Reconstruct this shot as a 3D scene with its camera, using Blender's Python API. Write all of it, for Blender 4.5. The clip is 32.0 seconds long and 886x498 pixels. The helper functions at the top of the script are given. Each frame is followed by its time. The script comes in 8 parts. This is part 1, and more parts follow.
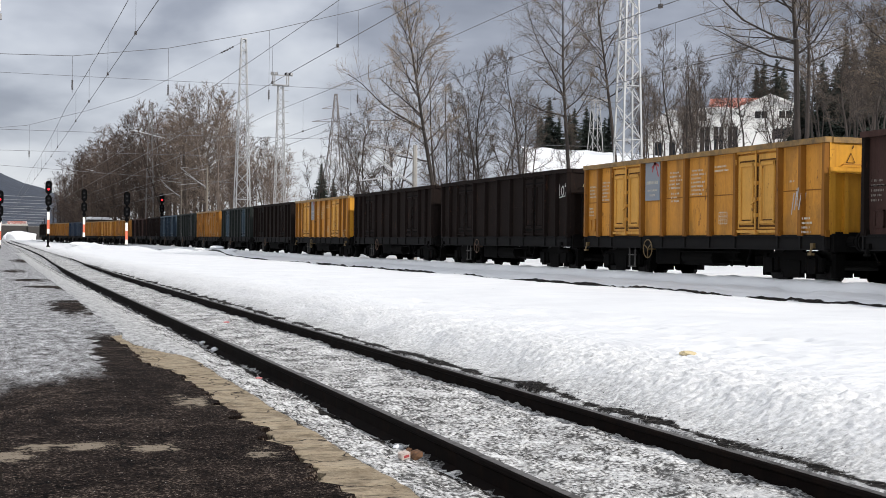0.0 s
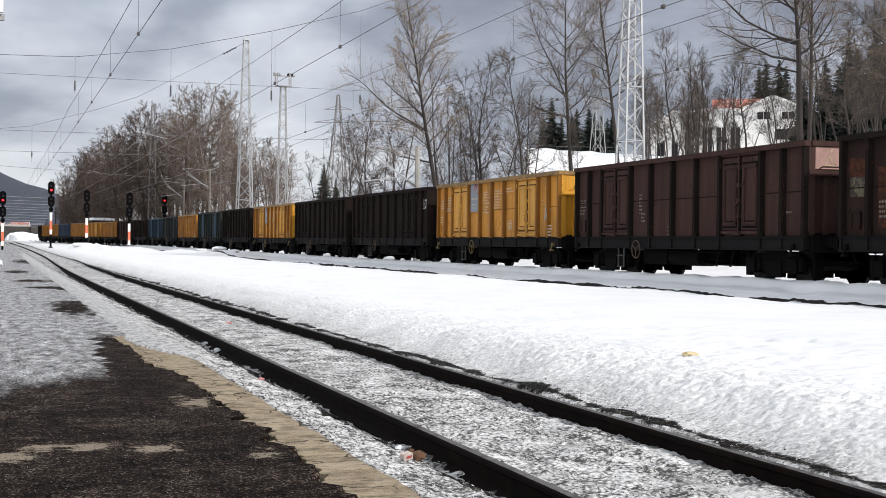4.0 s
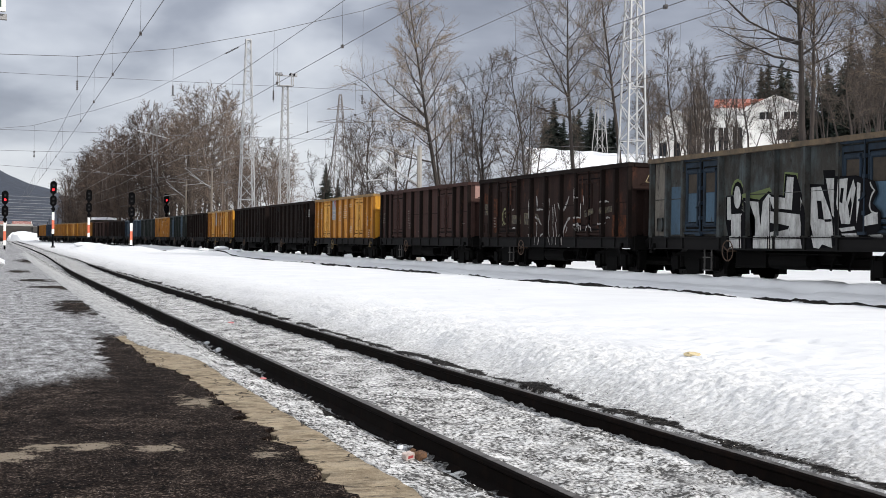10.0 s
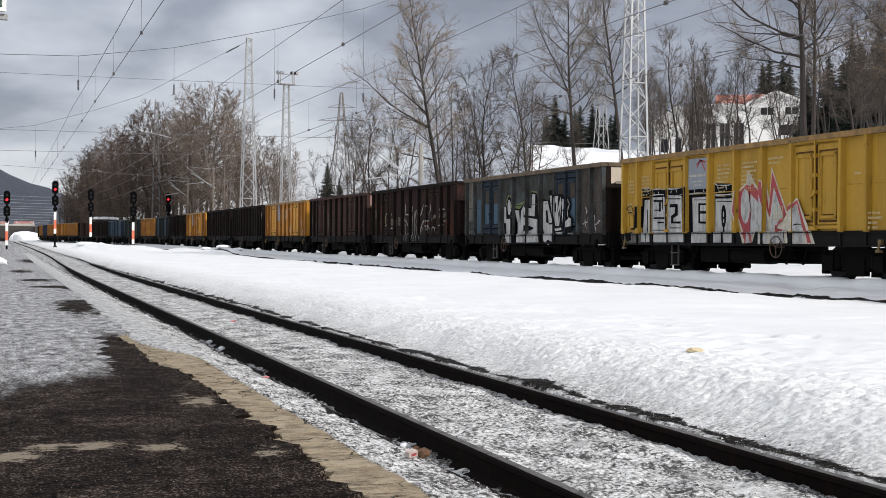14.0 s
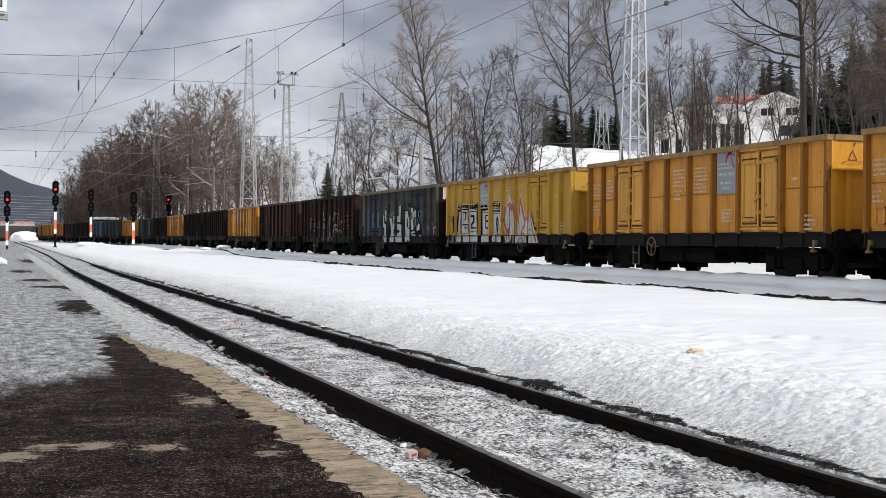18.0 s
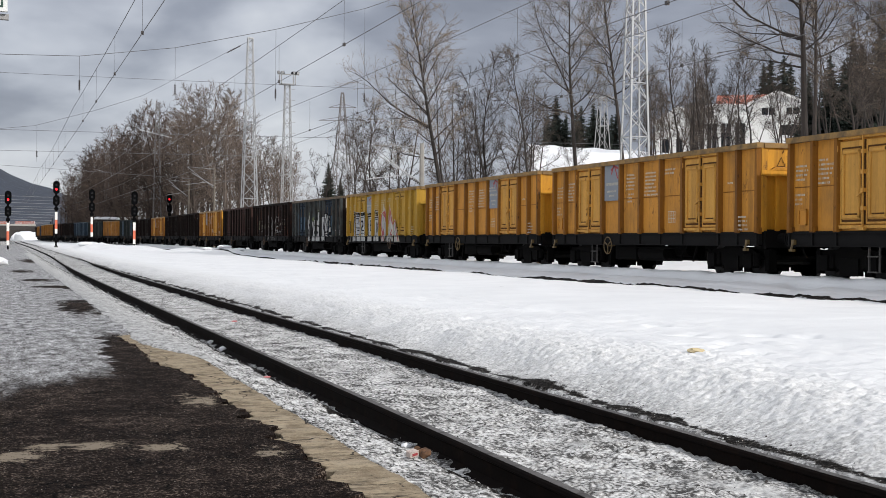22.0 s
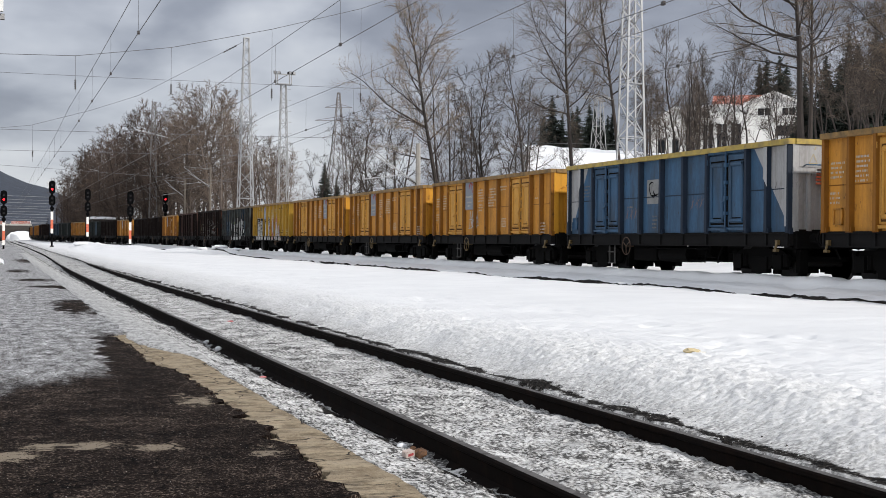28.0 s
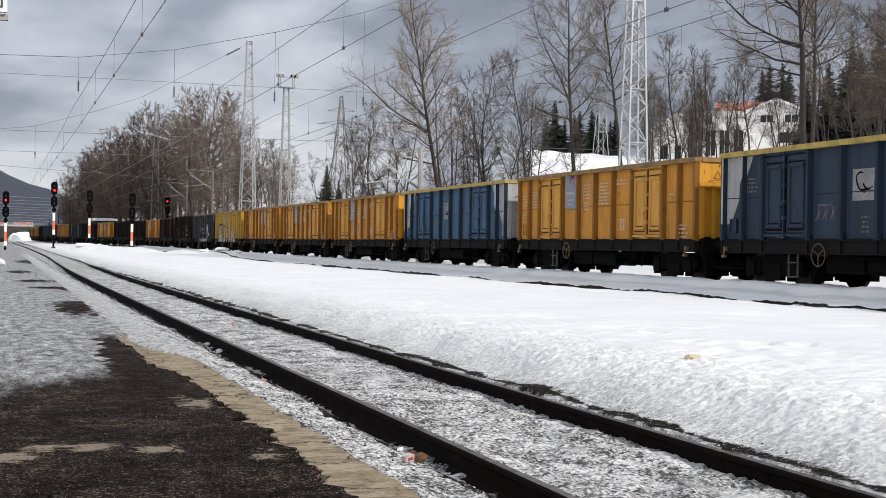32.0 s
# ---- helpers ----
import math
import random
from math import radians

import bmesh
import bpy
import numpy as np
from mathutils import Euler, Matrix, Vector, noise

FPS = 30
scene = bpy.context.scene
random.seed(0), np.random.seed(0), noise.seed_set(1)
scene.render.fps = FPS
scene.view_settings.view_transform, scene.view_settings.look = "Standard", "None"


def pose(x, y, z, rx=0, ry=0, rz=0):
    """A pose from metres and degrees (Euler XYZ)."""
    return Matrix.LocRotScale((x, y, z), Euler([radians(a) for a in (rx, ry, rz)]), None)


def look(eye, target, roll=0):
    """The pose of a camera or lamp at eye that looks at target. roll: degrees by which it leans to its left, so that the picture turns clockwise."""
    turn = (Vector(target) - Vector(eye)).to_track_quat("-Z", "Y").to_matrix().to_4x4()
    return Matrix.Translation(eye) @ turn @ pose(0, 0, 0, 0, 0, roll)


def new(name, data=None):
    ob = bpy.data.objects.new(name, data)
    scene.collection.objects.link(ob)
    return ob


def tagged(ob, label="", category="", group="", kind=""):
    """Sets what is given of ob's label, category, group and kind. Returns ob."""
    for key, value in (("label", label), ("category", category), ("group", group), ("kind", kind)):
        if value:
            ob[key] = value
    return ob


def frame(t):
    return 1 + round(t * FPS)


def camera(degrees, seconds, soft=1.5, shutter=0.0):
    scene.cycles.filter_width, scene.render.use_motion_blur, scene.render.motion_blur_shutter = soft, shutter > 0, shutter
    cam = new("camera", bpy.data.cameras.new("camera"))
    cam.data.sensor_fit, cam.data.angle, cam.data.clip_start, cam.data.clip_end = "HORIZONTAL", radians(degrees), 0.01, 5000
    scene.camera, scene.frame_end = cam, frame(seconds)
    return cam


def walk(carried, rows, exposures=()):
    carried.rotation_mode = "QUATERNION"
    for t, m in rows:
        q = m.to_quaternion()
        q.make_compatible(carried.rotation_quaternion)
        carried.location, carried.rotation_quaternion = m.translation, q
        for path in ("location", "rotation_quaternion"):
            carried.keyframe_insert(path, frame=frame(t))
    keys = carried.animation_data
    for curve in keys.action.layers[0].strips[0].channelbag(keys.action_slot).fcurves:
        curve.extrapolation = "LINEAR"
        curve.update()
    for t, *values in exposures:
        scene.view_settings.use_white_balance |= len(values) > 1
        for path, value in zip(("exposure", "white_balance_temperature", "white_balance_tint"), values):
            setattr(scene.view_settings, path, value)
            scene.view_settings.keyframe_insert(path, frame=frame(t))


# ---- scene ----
EYE = (0.0, 0.0, 1.21)
LENS = 2 * math.degrees(math.atan(784 / 2300))

cam = camera(LENS, 32.0, soft=0.85)


def aim(heading, tilt, roll):
    """Camera pose: heading in degrees to the right of the track's direction, tilt upwards, roll clockwise."""
    h, p = radians(heading), radians(tilt)
    d = (math.sin(h) * math.cos(p), math.cos(h) * math.cos(p), math.sin(p))
    return look(EYE, (EYE[0] + d[0], EYE[1] + d[1], EYE[2] + d[2]), roll)


# hand-held at one spot: seconds, heading, tilt, roll
HOLD = [
    (0, 19.021, -0.201, 0.692), (0.5, 18.969, -0.166, 0.774), (1, 18.954, -0.151, 0.756),
    (1.5, 18.912, -0.143, 0.801), (2, 18.892, -0.208, 0.645), (2.5, 18.901, -0.149, 0.751),
    (3, 18.949, -0.129, 0.822), (3.5, 18.944, -0.149, 0.743), (5.5, 18.892, -0.198, 0.660),
    (6, 18.892, -0.201, 0.657), (6.5, 18.868, -0.174, 0.751), (7, 18.837, -0.208, 0.657),
    (7.5, 18.804, -0.215, 0.628), (8, 18.879, -0.193, 0.701), (8.5, 18.904, -0.149, 0.756),
    (9, 18.855, -0.169, 0.790), (9.5, 18.787, -0.193, 0.701), (10, 18.828, -0.174, 0.750),
    (10.5, 18.880, -0.164, 0.772), (11, 18.928, -0.192, 0.696), (11.5, 18.848, -0.186, 0.707),
    (12, 18.792, -0.267, 0.502), (12.5, 18.666, -0.321, 0.307), (13, 18.735, -0.288, 0.400),
    (13.5, 18.825, -0.270, 0.505), (14, 18.742, -0.287, 0.412), (14.5, 18.579, -0.374, 0.133),
    (16.5, 18.809, -0.288, 0.402), (17, 18.656, -0.262, 0.489), (17.5, 18.713, -0.226, 0.600),
    (18, 18.734, -0.270, 0.462), (18.5, 18.741, -0.286, 0.421), (19, 18.729, -0.288, 0.398),
    (19.5, 18.659, -0.302, 0.344), (20, 18.699, -0.288, 0.400), (20.5, 18.829, -0.267, 0.499),
    (21, 18.758, -0.287, 0.413), (21.5, 18.697, -0.316, 0.341), (22, 18.698, -0.283, 0.426),
    (22.5, 18.783, -0.253, 0.507), (23, 18.767, -0.278, 0.446), (23.5, 18.633, -0.314, 0.360),
    (24, 18.737, -0.316, 0.343), (24.5, 18.741, -0.317, 0.328), (25, 18.707, -0.281, 0.451),
    (25.5, 18.716, -0.267, 0.502), (27.5, 18.706, -0.293, 0.373), (28, 18.870, -0.276, 0.474),
    (28.5, 18.671, -0.286, 0.424), (29, 18.553, -0.278, 0.455), (29.5, 18.551, -0.165, 0.709),
    (30, 18.679, -0.167, 0.704), (30.5, 18.647, -0.154, 0.763), (31, 18.752, -0.060, 1.005),
    (31.5, 18.801, -0.059, 1.020), (32, 18.801, -0.089, 0.934),
]
walk(cam, [(t, aim(a, b, c)) for t, a, b, c in HOLD],
     exposures=[(0, 0.46), (6, 0.55), (14, 0.41), (20, 0.34), (25, 0.26), (32, 0.38)])

# ---- light ----
SUN_FROM = Vector((0.50, -1.0, 0.66)).normalized()
sun = new("sun", bpy.data.lights.new("sun", "SUN"))
sun.data.energy, sun.data.angle, sun.data.color = 2.5, radians(1.2), (1.0, 0.96, 0.91)
sun.matrix_world = look(SUN_FROM * 50, (0, 0, 0))

world = bpy.data.worlds.new("world")
scene.world = world
world.use_nodes = True


def link(tree, a, ao, b, bi):
    tree.links.new(a.outputs[ao], b.inputs[bi])


def math_node(tree, op, a, b=None, clamp=False):
    n = tree.nodes.new("ShaderNodeMath")
    n.operation, n.use_clamp = op, clamp
    for i, v in enumerate((a, b)):
        if v is None:
            continue
        if isinstance(v, (int, float)):
            n.inputs[i].default_value = v
        else:
            tree.links.new(v, n.inputs[i])
    return n.outputs[0]


def ramp_node(tree, fac, stops, interp="LINEAR"):
    n = tree.nodes.new("ShaderNodeValToRGB")
    n.color_ramp.interpolation = interp
    while len(n.color_ramp.elements) < len(stops):
        n.color_ramp.elements.new(0.5)
    for e, (p, c) in zip(n.color_ramp.elements, stops):
        e.position, e.color = p, (*c, 1) if len(c) == 3 else c
    tree.links.new(fac, n.inputs[0])
    return n.outputs[0]


def build_sky(tree):
    tree.nodes.clear()
    out = tree.nodes.new("ShaderNodeOutputWorld")
    sky = tree.nodes.new("ShaderNodeTexSky")
    sky.sky_type, sky.sun_disc = "NISHITA", False
    sky.sun_elevation = math.asin(SUN_FROM.z)
    sky.sun_rotation = math.atan2(SUN_FROM.x, SUN_FROM.y)
    bg1, bg2 = tree.nodes.new("ShaderNodeBackground"), tree.nodes.new("ShaderNodeBackground")
    bg1.inputs[1].default_value = 0.10
    link(tree, sky, 0, bg1, 0)
    co = tree.nodes.new("ShaderNodeTexCoord")
    sep = tree.nodes.new("ShaderNodeSeparateXYZ")
    link(tree, co, "Generated", sep, 0)
    up = math_node(tree, "ADD", math_node(tree, "MAXIMUM", sep.outputs[2], 0.0), 0.40)
    comb = tree.nodes.new("ShaderNodeCombineXYZ")
    tree.links.new(math_node(tree, "DIVIDE", sep.outputs[0], up), comb.inputs[0])
    tree.links.new(math_node(tree, "DIVIDE", sep.outputs[1], up), comb.inputs[1])
    tree.links.new(math_node(tree, "MULTIPLY", sep.outputs[2], 2.0), comb.inputs[2])
    big, small = tree.nodes.new("ShaderNodeTexNoise"), tree.nodes.new("ShaderNodeTexNoise")
    for n, s, d, o in ((big, 1.7, 5.0, 0.0), (small, 5.5, 6.0, 3.0)):
        n.inputs["Scale"].default_value, n.inputs["Detail"].default_value = s, d
        n.inputs["Roughness"].default_value = 0.47
        n.inputs["Distortion"].default_value = 0.25
        mp = tree.nodes.new("ShaderNodeMapping")
        mp.inputs["Location"].default_value = (o + 1.7, o + 0.4, 0)
        link(tree, comb, 0, mp, 0)
        link(tree, mp, 0, n, "Vector")
    f = math_node(tree, "ADD", math_node(tree, "MULTIPLY", big.outputs[0], 0.78), math_node(tree, "MULTIPLY", small.outputs[0], 0.22))
    f = math_node(tree, "ADD", f, math_node(tree, "MULTIPLY", sep.outputs[0], -0.17))
    f = math_node(tree, "ADD", f, math_node(tree, "MULTIPLY", math_node(tree, "SUBTRACT", sep.outputs[1], 0.9), -0.07))
    heavy = math_node(tree, "MULTIPLY", math_node(tree, "MULTIPLY", math_node(tree, "SUBTRACT", sep.outputs[2], 0.118), 1.0, clamp=True), math_node(tree, "SUBTRACT", 1.0, math_node(tree, "MULTIPLY", sep.outputs[0], 2.4), clamp=True))
    f = math_node(tree, "SUBTRACT", f, math_node(tree, "MINIMUM", math_node(tree, "MULTIPLY", heavy, 2.1), 0.085))
    # a brighter bank of cloud low over the wood
    far = tree.nodes.new("ShaderNodeVectorMath")
    far.operation = "DISTANCE"
    link(tree, co, "Generated", far, 0)
    far.inputs[1].default_value = (0.24, 0.96, 0.14)
    near_bank = math_node(tree, "SUBTRACT", 1.0, math_node(tree, "MULTIPLY", far.outputs["Value"], 4.0), clamp=True)
    f = math_node(tree, "ADD", f, math_node(tree, "MULTIPLY", math_node(tree, "MULTIPLY", near_bank, near_bank), 0.07))
    f = math_node(tree, "ADD", f, 0.030)
    col = ramp_node(tree, f, [(0.36, (0.20, 0.216, 0.266)), (0.44, (0.315, 0.338, 0.404)), (0.515, (0.52, 0.548, 0.615)), (0.62, (0.75, 0.775, 0.815))])
    tree.links.new(col, bg2.inputs[0])
    tree.links.new(math_node(tree, "ADD", 0.76, math_node(tree, "MULTIPLY", math_node(tree, "MAXIMUM", sep.outputs[2], 0.0), 0.36)), bg2.inputs[1])
    mix = tree.nodes.new("ShaderNodeMixShader")
    mix.inputs[0].default_value = 0.93
    link(tree, bg1, 0, mix, 1)
    link(tree, bg2, 0, mix, 2)
    link(tree, mix, 0, out, 0)


build_sky(world.node_tree)


# ---- materials ----
def material(name, color, rough=0.7, metal=0.0, vary=0.25, scale=3.0, fine=40.0, bump=0.3, bump_dist=0.01,
             second=None, cover=0.5, edge=0.08, stretch=(1, 1, 1), spec=0.5, per_object=0.0, glow=0.0, rough2=None, streak=None, spots=None):
    """Surface with grain at two scales; second is a stain or wear colour that covers part of it."""
    m = bpy.data.materials.new(name)
    m.use_nodes = True
    tr = m.node_tree
    b = tr.nodes["Principled BSDF"]
    co = tr.nodes.new("ShaderNodeTexCoord")
    mp = tr.nodes.new("ShaderNodeMapping")
    mp.inputs["Scale"].default_value = stretch
    link(tr, co, "Object", mp, 0)
    oi = tr.nodes.new("ShaderNodeObjectInfo")
    off = tr.nodes.new("ShaderNodeCombineXYZ")
    tr.links.new(math_node(tr, "MULTIPLY", oi.outputs["Random"], 37.0), off.inputs[0])
    tr.links.new(math_node(tr, "MULTIPLY", oi.outputs["Random"], 91.0), off.inputs[2])
    add = tr.nodes.new("ShaderNodeVectorMath")
    link(tr, mp, 0, add, 0)
    link(tr, off, 0, add, 1)

    def noise_tex(s, detail=6.0, r=0.6):
        n = tr.nodes.new("ShaderNodeTexNoise")
        n.inputs["Scale"].default_value, n.inputs["Detail"].default_value, n.inputs["Roughness"].default_value = s, detail, r
        link(tr, add, 0, n, "Vector")
        return n.outputs[0]

    large, grain = noise_tex(scale), noise_tex(fine, 4.0)
    f = math_node(tr, "ADD", math_node(tr, "MULTIPLY", large, 0.65), math_node(tr, "MULTIPLY", grain, 0.35))
    if per_object:
        f = math_node(tr, "ADD", f, math_node(tr, "MULTIPLY", math_node(tr, "SUBTRACT", oi.outputs["Random"], 0.5), per_object))
    lo = tuple(max(c * (1 - vary), 0) for c in color)
    hi = tuple(min(c * (1 + vary), 1) for c in color)
    out = ramp_node(tr, f, [(0.30, lo), (0.70, hi)])
    if second is not None:
        s = noise_tex(scale * 1.7, 8.0, 0.68)
        k = ramp_node(tr, s, [(1 - cover - edge, (0, 0, 0)), (1 - cover + edge, (1, 1, 1))])
        mx = tr.nodes.new("ShaderNodeMix")
        mx.data_type = "RGBA"
        tr.links.new(k, mx.inputs["Factor"])
        tr.links.new(out, mx.inputs["A"])
        mx.inputs["B"].default_value = (*second, 1)
        out = mx.outputs["Result"]
        if rough2 is not None:
            rr = math_node(tr, "ADD", math_node(tr, "MULTIPLY", k, rough2 - rough), rough)
            tr.links.new(rr, b.inputs["Roughness"])
    if streak is not None:
        sm = tr.nodes.new("ShaderNodeMapping")
        sm.inputs["Scale"].default_value = (2.2, 2.2, 0.30)
        link(tr, add, 0, sm, 0)
        sn = tr.nodes.new("ShaderNodeTexNoise")
        sn.inputs["Scale"].default_value, sn.inputs["Detail"].default_value, sn.inputs["Roughness"].default_value = 1.0, 7.0, 0.72
        link(tr, sm, 0, sn, "Vector")
        k3 = ramp_node(tr, math_node(tr, "ADD", math_node(tr, "MULTIPLY", sn.outputs[0], 0.8), math_node(tr, "MULTIPLY", large, 0.2)), [(0.49, (0, 0, 0)), (0.70, (0.75, 0.75, 0.75))])
        m3 = tr.nodes.new("ShaderNodeMix")
        m3.data_type = "RGBA"
        tr.links.new(k3, m3.inputs["Factor"])
        tr.links.new(out, m3.inputs["A"])
        m3.inputs["B"].default_value = (*streak, 1)
        out = m3.outputs["Result"]
    if spots is not None:
        pn = tr.nodes.new("ShaderNodeTexNoise")
        pn.inputs["Scale"].default_value, pn.inputs["Detail"].default_value, pn.inputs["Roughness"].default_value = 7.0, 9.0, 0.72
        link(tr, add, 0, pn, "Vector")
        k4 = ramp_node(tr, math_node(tr, "ADD", math_node(tr, "MULTIPLY", pn.outputs[0], 0.75), math_node(tr, "MULTIPLY", large, 0.25)), [(0.585, (0, 0, 0)), (0.645, (0.85, 0.85, 0.85))])
        m4 = tr.nodes.new("ShaderNodeMix")
        m4.data_type = "RGBA"
        tr.links.new(k4, m4.inputs["Factor"])
        tr.links.new(out, m4.inputs["A"])
        m4.inputs["B"].default_value = (*spots, 1)
        out = m4.outputs["Result"]
    tr.links.new(out, b.inputs["Base Color"])
    if second is None or rough2 is None:
        rr = math_node(tr, "ADD", math_node(tr, "MULTIPLY", math_node(tr, "SUBTRACT", large, 0.5), 0.25), rough, clamp=True)
        tr.links.new(rr, b.inputs["Roughness"])
    b.inputs["Metallic"].default_value = metal
    b.inputs["Specular IOR Level"].default_value = spec
    if bump:
        bn = tr.nodes.new("ShaderNodeBump")
        bn.inputs["Strength"].default_value, bn.inputs["Distance"].default_value = bump, bump_dist
        tr.links.new(f, bn.inputs["Height"])
        link(tr, bn, 0, b, "Normal")
    if glow:
        b.inputs["Emission Color"].default_value = (*color, 1)
        b.inputs["Emission Strength"].default_value = glow
    return m


M = {}


def define_materials():
    rust = (0.030, 0.014, 0.010)
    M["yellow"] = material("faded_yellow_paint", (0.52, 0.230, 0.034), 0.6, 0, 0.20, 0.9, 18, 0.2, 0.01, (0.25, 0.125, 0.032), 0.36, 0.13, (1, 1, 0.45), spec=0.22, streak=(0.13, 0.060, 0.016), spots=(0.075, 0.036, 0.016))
    # more saturated yellow for the end walls, with their sunlit look coloured in
    M["yellow_end"] = material("sunlit_yellow_paint", (0.56, 0.265, 0.024), 0.55, 0, 0.16, 0.9, 18, 0.15, 0.01, (0.30, 0.13, 0.018), 0.28, 0.13, (1, 1, 0.45), spec=0.22, streak=(0.20, 0.085, 0.014), spots=(0.09, 0.04, 0.016))
    # darker orange for the stakes: their shade is put into the colour
    M["yellow_stake"] = material("shaded_yellow_paint", (0.225, 0.089, 0.0085), 0.6, 0, 0.22, 0.9, 18, 0.15, 0.01, (0.15, 0.058, 0.010), 0.34, 0.13, (1, 1, 0.35), spec=0.22, streak=(0.07, 0.028, 0.008), spots=(0.04, 0.018, 0.008))
    M["yellow_door"] = material("pale_yellow_paint", (0.56, 0.29, 0.058), 0.6, 0, 0.20, 1.2, 20, 0.2, 0.01, (0.34, 0.165, 0.036), 0.32, 0.13, (1, 1, 0.5), spec=0.22, streak=(0.20, 0.095, 0.022), spots=(0.09, 0.042, 0.018))
    # dark brown for the painted seam shade and soiling, also for end marks
    M["grime"] = material("dark_brown_paint", (0.085, 0.040, 0.014), 0.9, 0, 0.4, 3, 30, 0, spec=0.1)
    M["lemon"] = material("lemon_paint", (0.40, 0.232, 0.028), 0.55, 0, 0.16, 0.9, 18, 0.15, 0.01, (0.22, 0.13, 0.02), 0.27, 0.12, (1, 1, 0.35), spec=0.22, streak=(0.20, 0.11, 0.012), spots=(0.10, 0.06, 0.016))
    M["ochre"] = material("ochre_paint", (0.33, 0.14, 0.02), 0.65, 0, 0.25, 0.9, 18, 0.15, 0.01, (0.09, 0.04, 0.015), 0.40, 0.14, (1, 1, 0.4), spec=0.22, streak=(0.07, 0.03, 0.012), spots=(0.04, 0.02, 0.01))
    M["brown"] = material("brown_paint", (0.052, 0.029, 0.025), 0.8, 0, 0.35, 1.1, 22, 0.25, 0.01, (0.092, 0.042, 0.031), 0.30, 0.10, (1, 1, 0.4), spec=0.08, streak=(0.022, 0.013, 0.011), spots=(0.012, 0.008, 0.007))
    M["black"] = material("sooty_brown_paint", (0.0135, 0.0095, 0.0082), 0.88, 0, 0.35, 1.1, 22, 0.25, 0.01, (0.045, 0.018, 0.012), 0.26, 0.08, (1, 1, 0.4), spec=0.07, streak=(0.012, 0.009, 0.008), spots=(0.05, 0.024, 0.015))
    M["rust"] = material("rusty_brown_paint", (0.025, 0.0150, 0.0128), 0.85, 0, 0.4, 0.9, 22, 0.3, 0.01, (0.095, 0.035, 0.020), 0.34, 0.09, (1, 1, 0.5), spec=0.08, streak=(0.013, 0.009, 0.0078), spots=(0.009, 0.007, 0.006))
    M["slate"] = material("mottled_grey_blue_paint", (0.040, 0.038, 0.034), 0.8, 0, 0.45, 1.1, 22, 0.3, 0.01, (0.070, 0.083, 0.086), 0.45, 0.10, (1, 1, 0.6), spec=0.1, streak=(0.013, 0.012, 0.011), spots=(0.012, 0.010, 0.009))
    M["pale_blue"] = material("rubbed_pale_blue_paint", (0.052, 0.088, 0.125), 0.75, 0, 0.3, 1.5, 25, 0.2, 0.01, (0.035, 0.035, 0.032), 0.30, 0.12, (1, 1, 0.5), spec=0.15, spots=(0.03, 0.026, 0.022))
    M["dusty"] = material("dusty_brown_paint", (0.050, 0.041, 0.033), 0.85, 0, 0.3, 2, 25, 0.2, 0.01, (0.03, 0.028, 0.025), 0.4, 0.12, spec=0.1)
    M["stone_grey"] = material("dirty_beige_grey_paint", (0.135, 0.122, 0.105), 0.85, 0, 0.4, 2, 25, 0.3, 0.01, (0.035, 0.03, 0.027), 0.42, 0.09, (1, 1, 0.5), spec=0.1, spots=(0.03, 0.02, 0.016))
    M["slate_door"] = material("faded_blue_paint", (0.047, 0.074, 0.10), 0.7, 0, 0.3, 1.3, 22, 0.2, 0.01, (0.06, 0.07, 0.08), 0.38, 0.10, (1, 1, 0.4), spec=0.22, streak=(0.03, 0.04, 0.05), spots=(0.02, 0.02, 0.022))
    M["green"] = material("dark_green_paint", (0.019, 0.023, 0.0215), 0.7, 0, 0.3, 1.1, 22, 0.2, 0.01, (0.03, 0.03, 0.03), 0.42, 0.10, (1, 1, 0.4), spec=0.08, streak=(0.015, 0.016, 0.015))
    M["blue"] = material("blue_paint", (0.044, 0.105, 0.190), 0.6, 0, 0.35, 1.0, 20, 0.15, 0.01, (0.038, 0.058, 0.085), 0.46, 0.12, (1, 1, 0.3), spec=0.22, streak=(0.022, 0.040, 0.062), spots=(0.03, 0.032, 0.038))
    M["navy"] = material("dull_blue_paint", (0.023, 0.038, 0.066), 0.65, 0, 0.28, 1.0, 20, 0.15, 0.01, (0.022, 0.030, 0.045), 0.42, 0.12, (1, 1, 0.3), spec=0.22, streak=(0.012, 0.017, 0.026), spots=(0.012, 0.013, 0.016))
    # navy darkened for the stakes, so their shade is in the colour
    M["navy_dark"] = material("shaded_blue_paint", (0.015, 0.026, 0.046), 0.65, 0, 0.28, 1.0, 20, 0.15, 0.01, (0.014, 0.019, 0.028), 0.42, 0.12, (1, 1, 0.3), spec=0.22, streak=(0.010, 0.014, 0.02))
    M["dark_blue"] = material("sooty_blue_paint", (0.022, 0.034, 0.050), 0.75, 0, 0.35, 1.4, 22, 0.2, 0.01, (0.016, 0.018, 0.02), 0.42, 0.12, (1, 1, 0.5), spec=0.1)
    M["rim_brown"] = material("grimy_brown_rim", (0.115, 0.080, 0.045), 0.8, 0, 0.35, 2, 25, 0.3, 0.01, (0.05, 0.035, 0.022), 0.45, 0.12)
    M["greypaint"] = material("grey_paint", (0.36, 0.36, 0.36), 0.65, 0, 0.22, 1.4, 25, 0.15, 0.01, (0.17, 0.15, 0.14), 0.33, 0.12, (1, 1, 0.4), spec=0.22, streak=(0.12, 0.10, 0.09), spots=(0.07, 0.06, 0.055))
